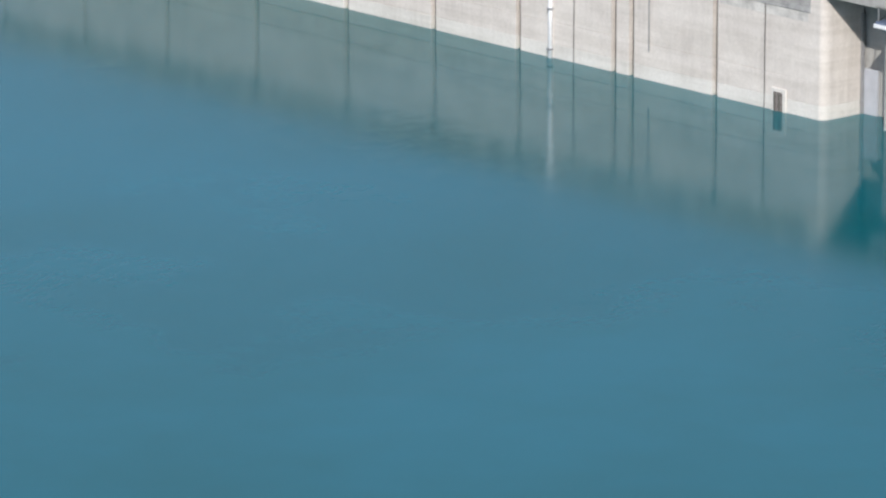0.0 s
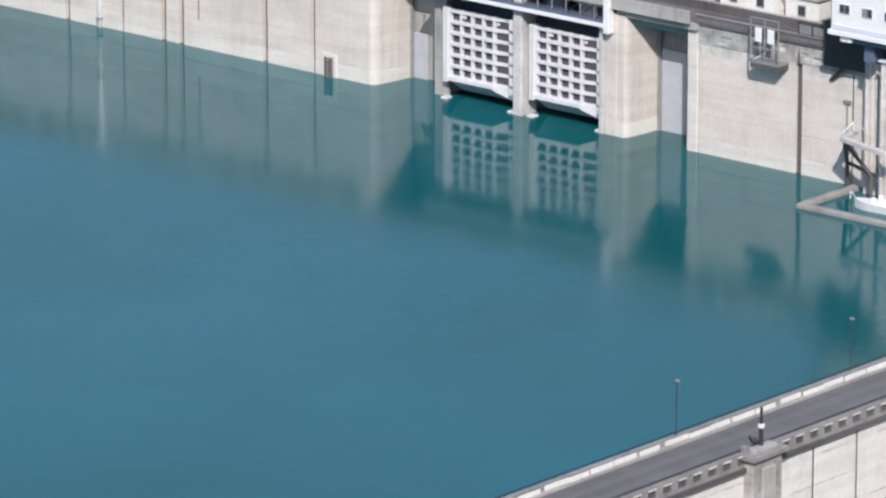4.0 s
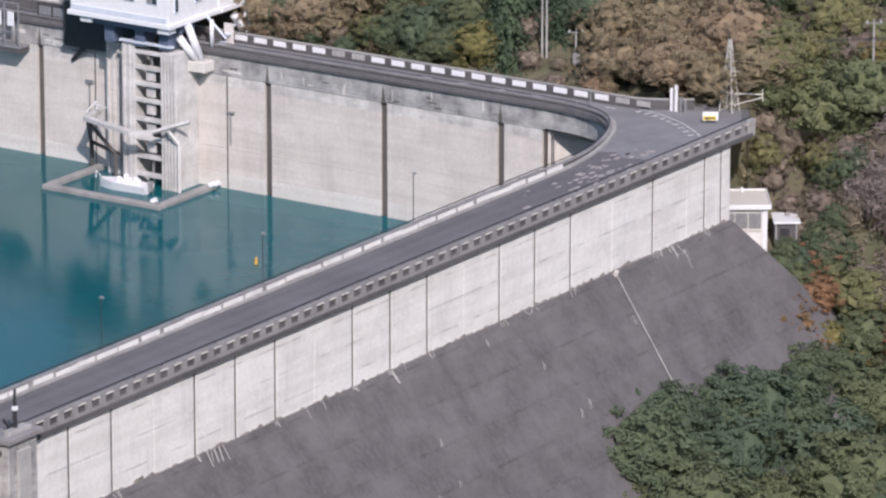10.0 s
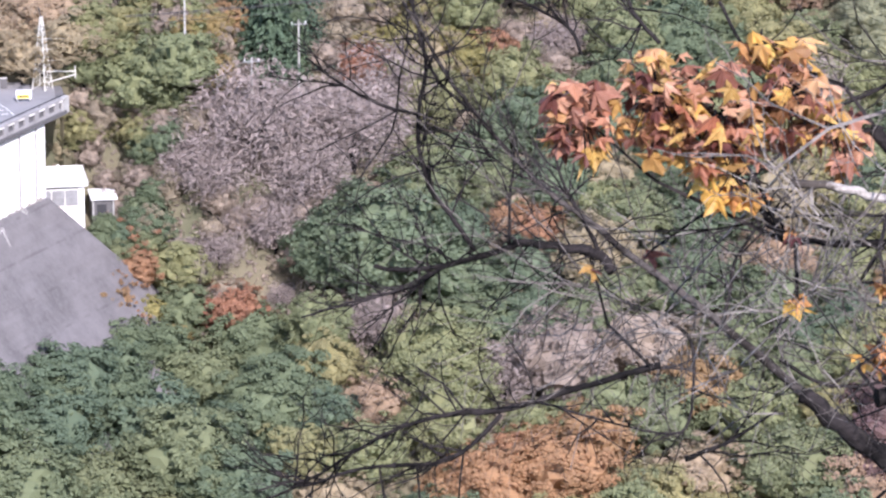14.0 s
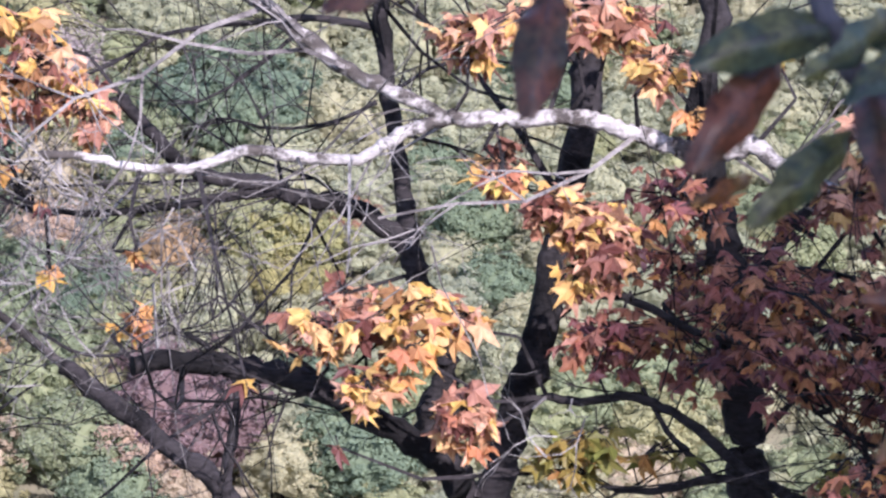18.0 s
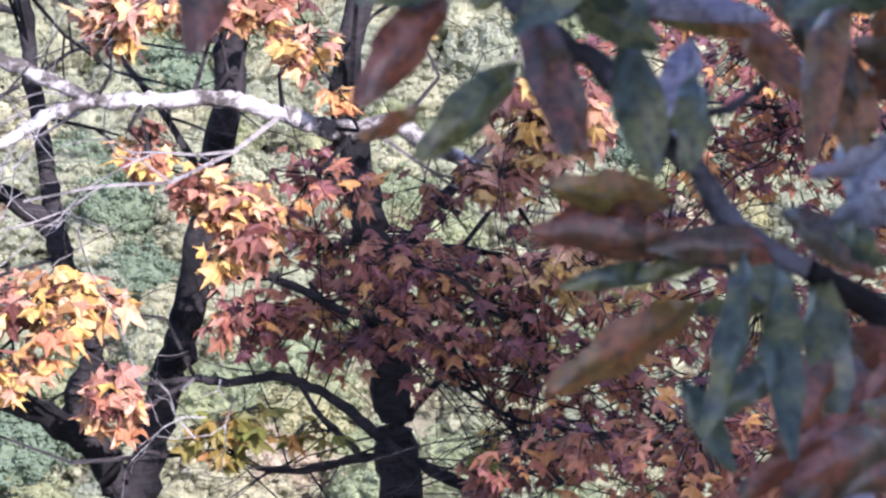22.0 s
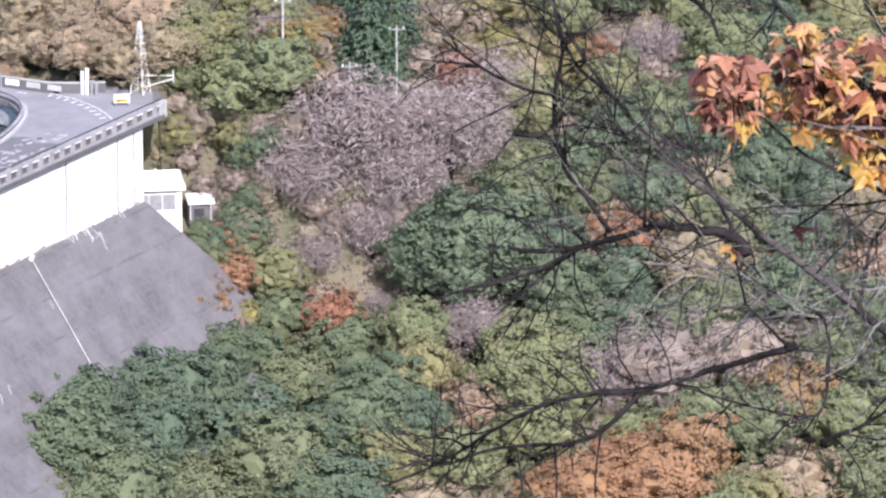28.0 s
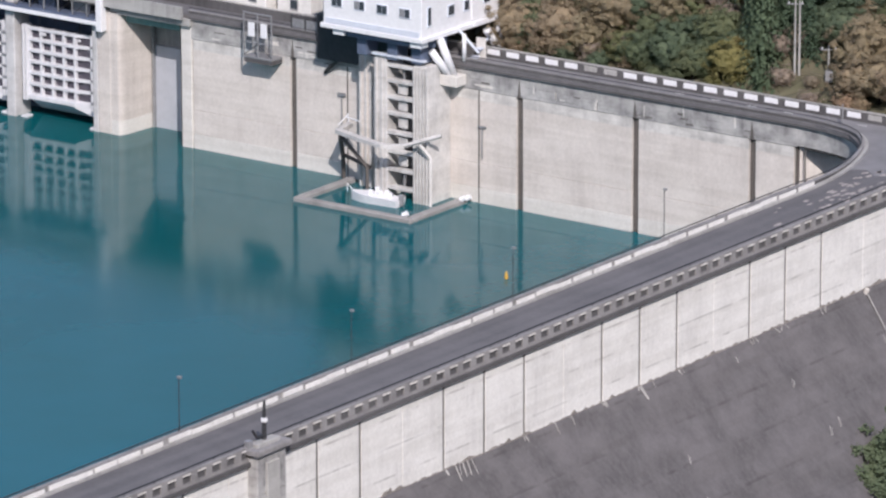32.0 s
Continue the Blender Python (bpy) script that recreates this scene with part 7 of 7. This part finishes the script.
leaves(shaded_tree, (3.66, 10.07, 167.16), 0.060, 0.055, 26, MAPLE_RED_SHADED)
leaves(shaded_tree, (3.52, 10.39, 167.33), 0.109, 0.055, 26, MAPLE_RED_SHADED)
leaves(shaded_tree, (3.63, 10.24, 167.33), 0.097, 0.054, 20, MAPLE_RED_SHADED)
leaves(maple_canopy, (3.30, 10.42, 167.20), 0.087, 0.044, 28, MAPLE_GREEN)
leaves(maple_canopy, (3.24, 10.43, 167.16), 0.070, 0.044, 22, MAPLE_GREEN)
leaves(shaded_tree, (3.59, 10.80, 167.57), 0.090, 0.060, 15, MAPLE_RED_SHADED)
leaves(shaded_tree, (3.53, 10.68, 167.46), 0.100, 0.070, 18, MAPLE_RED_SHADED)
leaves(shaded_tree, (3.96, 10.55, 167.54), 0.130, 0.090, 22, MAPLE_RED_SHADED)
leaves(shaded_tree, (4.02, 10.40, 167.50), 0.130, 0.100, 25, MAPLE_RED_SHADED)
leaves(shaded_tree, (3.73, 10.39, 167.47), 0.130, 0.090, 22, MAPLE_RED_SHADED)
leaves(shaded_tree, (3.84, 10.22, 167.41), 0.140, 0.100, 25, MAPLE_RED_SHADED)
leaves(shaded_tree, (4.20, 10.74, 167.75), 0.120, 0.070, 18, MAPLE_RED_SHADED)
leaves(shaded_tree, (3.75, 10.63, 167.55), 0.100, 0.070, 15, MAPLE_RED_SHADED)
leaves(maple_canopy, (3.41, 10.37, 167.18), 0.065, 0.044, 10, MAPLE_GREEN)
leaves(shaded_tree, (3.536, 10.218, 167.558), 0.090, 0.070, 30, MAPLE_RED_SHADED)
leaves(shaded_tree, (3.544, 10.178, 167.446), 0.080, 0.050, 22, MAPLE_RED_SHADED)
leaves(shaded_tree, (3.612, 10.144, 167.415), 0.090, 0.050, 22, MAPLE_RED_SHADED)
leaves(shaded_tree, (3.468, 10.283, 167.692), 0.070, 0.050, 18, MAPLE_RED_SHADED)
leaves(shaded_tree, (3.791, 9.305, 167.467), 0.150, 0.090, 56, MAPLE_RED_SHADED)
leaves(shaded_tree, (3.926, 9.236, 167.432), 0.150, 0.100, 60, MAPLE_RED_SHADED)
leaves(shaded_tree, (4.066, 9.183, 167.454), 0.130, 0.120, 60, MAPLE_RED_SHADED)
leaves(shaded_tree, (4.064, 9.335, 167.555), 0.130, 0.090, 45, MAPLE_RED_SHADED)
leaves(shaded_tree, (3.639, 9.467, 167.433), 0.120, 0.060, 36, MAPLE_RED_SHADED)
leaves(shaded_tree, (4.214, 9.374, 167.528), 0.100, 0.100, 40, MAPLE_RED_SHADED)
leaves(shaded_tree, (3.521, 9.498, 167.394), 0.070, 0.040, 14, MAPLE_RED_SHADED)
leaves(shaded_tree, (3.851, 8.947, 167.496), 0.020, 0.020, 3, MAPLE_GOLD)
leaves(shaded_tree, (3.660, 10.056, 167.212), 0.040, 0.040, 8, MAPLE_GREEN)


def twig_tangle(tree, centre, spread_x, spread_z, count, wood=BARK_ASH):
    """Sunlit fine twigs that curl through one another round a branch."""
    rng = random.Random(int(centre[0] * 733 + centre[2] * 57))
    c = Vector(centre)
    near = min(spines, key=lambda s: (s - c).length)
    verts, faces = [], []
    stick(verts, faces, near, c, 0.004, 0.003)
    for _ in range(count):
        p = c + Vector((rng.gauss(0, 0.5) * spread_x, rng.gauss(0, 0.3) * spread_x, rng.gauss(0, 0.5) * spread_z))
        d = unit(rng)
        d.y *= 0.4
        wander(rng, p, d.normalized(), rng.uniform(0.12, 0.34), rng.uniform(0.0013, 0.0026), verts, faces, 1, 0.5)
    tagged(part("twig_spray", mesh_from("twig_spray", verts, faces, wood), wood, tree, "pale sunlit twigs"), kind="stuff")


for c, sx, sz, n in (((2.41, 11.25, 167.43), 0.16, 0.12, 20), ((2.51, 11.15, 167.51), 0.14, 0.09, 16), ((2.40, 11.78, 167.07), 0.22, 0.14, 20), ((2.56, 11.0, 167.41), 0.16, 0.12, 14), ((2.33, 12.2, 167.1), 0.26, 0.16, 16), ((2.36, 10.91, 167.66), 0.12, 0.06, 12), ((2.82, 10.47, 167.62), 0.2, 0.12, 9), ((3.15, 10.35, 167.3), 0.12, 0.10, 4)):
    twig_tangle(cherry_tree, c, sx, sz, n)
for c, r, n, m in (((2.471, 10.738, 167.548), 0.012, 2, MAPLE_GOLD), ((2.422, 13.69, 166.72), 0.012, 2, MAPLE), ((2.398, 11.24, 167.38), 0.012, 2, MAPLE_GOLD), ((2.736, 10.265, 167.29), 0.014, 2, MAPLE), ((2.585, 10.34, 167.40), 0.012, 2, MAPLE), ((2.21, 11.79, 167.33), 0.012, 2, MAPLE_RED_SHADED), ((2.357, 11.09, 167.56), 0.012, 2, MAPLE_RED_SHADED)):
    leaves(maple_canopy, c, r, r, n, m)
limb(oak, [(0.699, 1.900, 170.359), (0.699, 1.887, 170.332), (0.712, 1.880, 170.306), (0.732, 1.867, 170.292), (0.746, 1.853, 170.272), (0.759, 1.847, 170.259), (0.772, 1.833, 170.239), (0.792, 1.820, 170.226)], 0.0050, 0.0034, BARK_GREY, 0)
limb(oak, [(0.712, 1.880, 170.306), (0.726, 1.873, 170.312), (0.739, 1.873, 170.312)], 0.0020, 0.0013, BARK_GREY, 0)
limb(oak, [(0.759, 1.847, 170.259), (0.766, 1.840, 170.239), (0.766, 1.833, 170.226), (0.779, 1.827, 170.212)], 0.0020, 0.0013, BARK_GREY, 0)
limb(oak, [(0.746, 1.853, 170.272), (0.772, 1.847, 170.279), (0.792, 1.847, 170.292)], 0.0020, 0.0013, BARK_GREY, 0)
limb(oak, [(0.766, 1.833, 170.226), (0.746, 1.840, 170.226)], 0.0013, 0.0007, BARK_GREY, 0)
big_leaf((0.610, 1.921, 170.341), (0.590, 1.885, 170.310), 0.0195, OAK_RED)
big_leaf((0.684, 1.891, 170.318), (0.642, 1.865, 170.293), 0.0186, OAK_RED)
big_leaf((0.705, 1.877, 170.292), (0.660, 1.853, 170.275), 0.0167, OAK_GREEN)
big_leaf((0.672, 1.884, 170.277), (0.642, 1.861, 170.280), 0.0088, OAK_OLIVE)
big_leaf((0.708, 1.880, 170.308), (0.714, 1.835, 170.278), 0.0186, OAK_RED)
big_leaf((0.740, 1.867, 170.300), (0.736, 1.824, 170.270), 0.0186, OAK_GREEN)
big_leaf((0.734, 1.872, 170.312), (0.777, 1.824, 170.324), 0.0117, OAK_PALE)
big_leaf((0.750, 1.846, 170.246), (0.702, 1.836, 170.266), 0.0167, OAK_OLIVE)
big_leaf((0.765, 1.835, 170.230), (0.694, 1.835, 170.254), 0.0147, OAK_RED)
big_leaf((0.750, 1.839, 170.223), (0.702, 1.825, 170.233), 0.0094, OAK_GREEN)
big_leaf((0.756, 1.833, 170.213), (0.695, 1.817, 170.200), 0.0186, OAK_OLIVE)
big_leaf((0.706, 1.887, 170.329), (0.644, 1.874, 170.329), 0.0196, OAK_GREEN)
big_leaf((0.711, 1.885, 170.326), (0.732, 1.843, 170.327), 0.0215, OAK_GREEN)
big_leaf((0.797, 1.825, 170.225), (0.788, 1.780, 170.185), 0.0176, OAK_GREEN)
big_leaf((0.790, 1.824, 170.214), (0.760, 1.795, 170.194), 0.0098, OAK_GREEN)
big_leaf((0.830, 1.792, 170.170), (0.782, 1.774, 170.162), 0.0167, OAK_RED)
big_leaf((0.802, 1.828, 170.240), (0.826, 1.789, 170.263), 0.0127, OAK_PALE)
big_leaf((0.804, 1.826, 170.237), (0.808, 1.790, 170.240), 0.0147, OAK_GREEN)
big_leaf((0.764, 1.858, 170.288), (0.748, 1.824, 170.270), 0.0157, OAK_GREEN)
big_leaf((0.794, 1.855, 170.319), (0.804, 1.809, 170.295), 0.0157, OAK_RED)
big_leaf((0.810, 1.842, 170.298), (0.803, 1.803, 170.275), 0.0196, OAK_OLIVE)
big_leaf((0.822, 1.828, 170.268), (0.828, 1.789, 170.262), 0.0176, OAK_GREEN)
big_leaf((0.801, 1.816, 170.202), (0.821, 1.773, 170.205), 0.0157, OAK_RED)
big_leaf((0.822, 1.815, 170.227), (0.824, 1.777, 170.220), 0.0137, OAK_GREEN)
big_leaf((0.726, 1.861, 170.250), (0.732, 1.823, 170.248), 0.0137, OAK_RED)
big_leaf((0.806, 1.806, 170.180), (0.819, 1.767, 170.187), 0.0117, OAK_OLIVE)
big_leaf((0.768, 1.839, 170.230), (0.728, 1.821, 170.234), 0.0098, OAK_GREEN)
big_leaf((0.744, 1.853, 170.244), (0.700, 1.836, 170.250), 0.0137, OAK_RED)
big_leaf((0.791, 1.829, 170.229), (0.733, 1.823, 170.246), 0.0147, OAK_RED)
big_leaf((0.830, 1.804, 170.205), (0.797, 1.780, 170.196), 0.0137, OAK_RED)
big_leaf((0.811, 1.845, 170.312), (0.818, 1.814, 170.334), 0.0176, OAK_GREEN)
big_leaf((0.721, 1.883, 170.320), (0.742, 1.839, 170.312), 0.0215, OAK_GREEN)
big_leaf((0.741, 1.875, 170.318), (0.772, 1.828, 170.317), 0.0176, OAK_OLIVE)
big_leaf((0.838, 1.829, 170.293), (0.804, 1.813, 170.312), 0.0157, OAK_RED)
big_leaf((0.756, 1.836, 170.209), (0.770, 1.801, 170.226), 0.0098, OAK_GREEN)
big_leaf((0.833, 1.824, 170.270), (0.802, 1.801, 170.267), 0.0137, OAK_PALE)
big_leaf((0.799, 1.852, 170.317), (0.796, 1.814, 170.300), 0.0167, OAK_GREEN)
big_leaf((0.824, 1.843, 170.321), (0.823, 1.803, 170.303), 0.0176, OAK_OLIVE)
big_leaf((0.816, 1.835, 170.282), (0.823, 1.804, 170.307), 0.0157, OAK_RED)
big_leaf((0.778, 1.857, 170.307), (0.787, 1.816, 170.295), 0.0147, OAK_OLIVE)
big_leaf((0.825, 2.011, 170.258), (0.796, 1.977, 170.230), 0.0177, OAK_PALE)
big_leaf((0.846, 2.008, 170.279), (0.866, 1.960, 170.271), 0.0141, OAK_RED)
big_leaf((0.839, 1.985, 170.191), (0.834, 1.941, 170.168), 0.0173, OAK_GREEN)
big_leaf((0.853, 1.997, 170.250), (0.874, 1.951, 170.250), 0.0119, OAK_PALE)
big_leaf((0.850, 1.982, 170.197), (0.868, 1.934, 170.189), 0.0149, OAK_RED)
big_leaf((0.846, 1.967, 170.144), (0.850, 1.923, 170.133), 0.0145, OAK_RED)
big_leaf((0.874, 1.983, 170.232), (0.868, 1.940, 170.206), 0.0149, OAK_PALE)
big_leaf((0.870, 1.957, 170.145), (0.862, 1.915, 170.124), 0.0167, OAK_RED)
big_leaf((0.886, 1.950, 170.146), (0.895, 1.906, 170.140), 0.0155, OAK_RED)
big_leaf((0.906, 1.975, 170.253), (0.881, 1.941, 170.229), 0.0154, OAK_PALE)
big_leaf((0.904, 1.957, 170.192), (0.920, 1.910, 170.185), 0.0123, OAK_OLIVE)
big_leaf((0.729, 1.841, 170.333), (0.673, 1.796, 170.335), 0.0150, OAK_GREEN)
big_leaf((0.710, 1.850, 170.341), (0.661, 1.802, 170.343), 0.0150, OAK_GREEN)
big_leaf((0.798, 1.812, 170.328), (0.762, 1.750, 170.296), 0.0150, OAK_OLIVE)
big_leaf((0.812, 1.808, 170.337), (0.758, 1.765, 170.341), 0.0140, OAK_GREEN)
big_leaf((0.807, 1.793, 170.276), (0.761, 1.748, 170.290), 0.0110, OAK_PALE)
big_leaf((0.770, 1.795, 170.236), (0.747, 1.724, 170.202), 0.0140, OAK_GREEN)
big_leaf((0.760, 1.800, 170.240), (0.720, 1.737, 170.208), 0.0120, OAK_GREEN)
big_leaf((0.800, 1.763, 170.181), (0.748, 1.721, 170.195), 0.0170, OAK_RED)
big_leaf((0.698, 1.850, 170.325), (0.687, 1.779, 170.297), 0.0150, OAK_RED)
big_leaf((0.794, 1.778, 170.174), (0.749, 1.758, 170.158), 0.0180, OAK_RED)
big_leaf((0.793, 1.782, 170.184), (0.745, 1.765, 170.172), 0.0160, OAK_RED)
big_leaf((0.777, 1.795, 170.202), (0.734, 1.778, 170.195), 0.0120, OAK_GREEN)
big_leaf((0.741, 1.809, 170.194), (0.744, 1.768, 170.179), 0.0110, OAK_GREEN)
big_leaf((0.797, 1.771, 170.158), (0.764, 1.748, 170.149), 0.0160, OAK_PALE)
big_leaf((0.789, 1.790, 170.202), (0.759, 1.764, 170.187), 0.0140, OAK_RED)
big_leaf((0.562, 1.922, 170.351), (0.522, 1.900, 170.348), 0.0150, OAK_RED)
# feet of the trunks
for tree, p, r in ((bare_tree, (3.78, 14.6, 165.4), 0.05), (cherry_tree, (3.22, 11.0, 166.3), 0.065), (shaded_tree, (3.95, 10.6, 166.4), 0.055), (oak, (2.2, 2.5, 170.6), 0.05)):
    x, y, z = p
    g = ground_z(x, y) - 0.2
    part("trunk", tube(bmesh.new(), ((x, y + 0.15, g), (x + 0.03, y + 0.05, (g + z) / 2), (x, y, z)), (r * 1.7, r * 1.25, r), 10), BARK, tree, "", True)
# Unseen stems, added to carry the shading crowns.
shade_stem = tube(bmesh.new(), smooth_curve(((2.2, 2.5, 170.4), (2.3, 2.2, 171.6), (2.7, 1.6, 172.6), (4.2, 1.8, 173.4), (6.2, 2.2, 173.8))), 0.035, 8)
part("low_branch", tube(bmesh.new(), smooth_curve(((2.2, 2.5, 169.4), (1.55, 2.15, 169.72), (1.1, 1.9, 170.02), (0.792, 1.820, 170.226))), (0.02,) * 4 + (0.012,) * 4 + (0.007,) * 4 + (0.004,), 8), BARK, oak)
part("upper_stem", shade_stem, BARK, oak)
part("side_stem", tube(bmesh.new(), smooth_curve(((2.3, 2.2, 171.6), (2.0, 0.6, 172.5), (1.4, -2.0, 173.3))), 0.025, 8), BARK, oak)
# Unseen crowns added overhead to shade the maple and the oak's leaves.
for c, r, count in (((4.80, 2.2, 173.76), (0.34, 0.5, 0.22), 700), ((6.1, 2.2, 173.35), (1.6, 1.0, 0.68), 5800), ((7.3, 2.2, 174.3), (1.15, 1.0, 1.0), 3400), ((1.35, -2.3, 173.6), (0.85, 0.85, 0.85), 1500)):
    rng = random.Random(count)
    verts, faces = [], []
    for _ in range(count):
        o = unit(rng) * rng.random() ** 0.4
        leaf_cards(verts, faces, Vector(c) + Vector((o.x * r[0], o.y * r[1], o.z * r[2])), unit(rng), rng.uniform(0.05, 0.09), rng, 0.45)
    tagged(part("crown", mesh_from("crown", verts, faces, OAK_GREEN), OAK_GREEN, oak), kind="stuff")
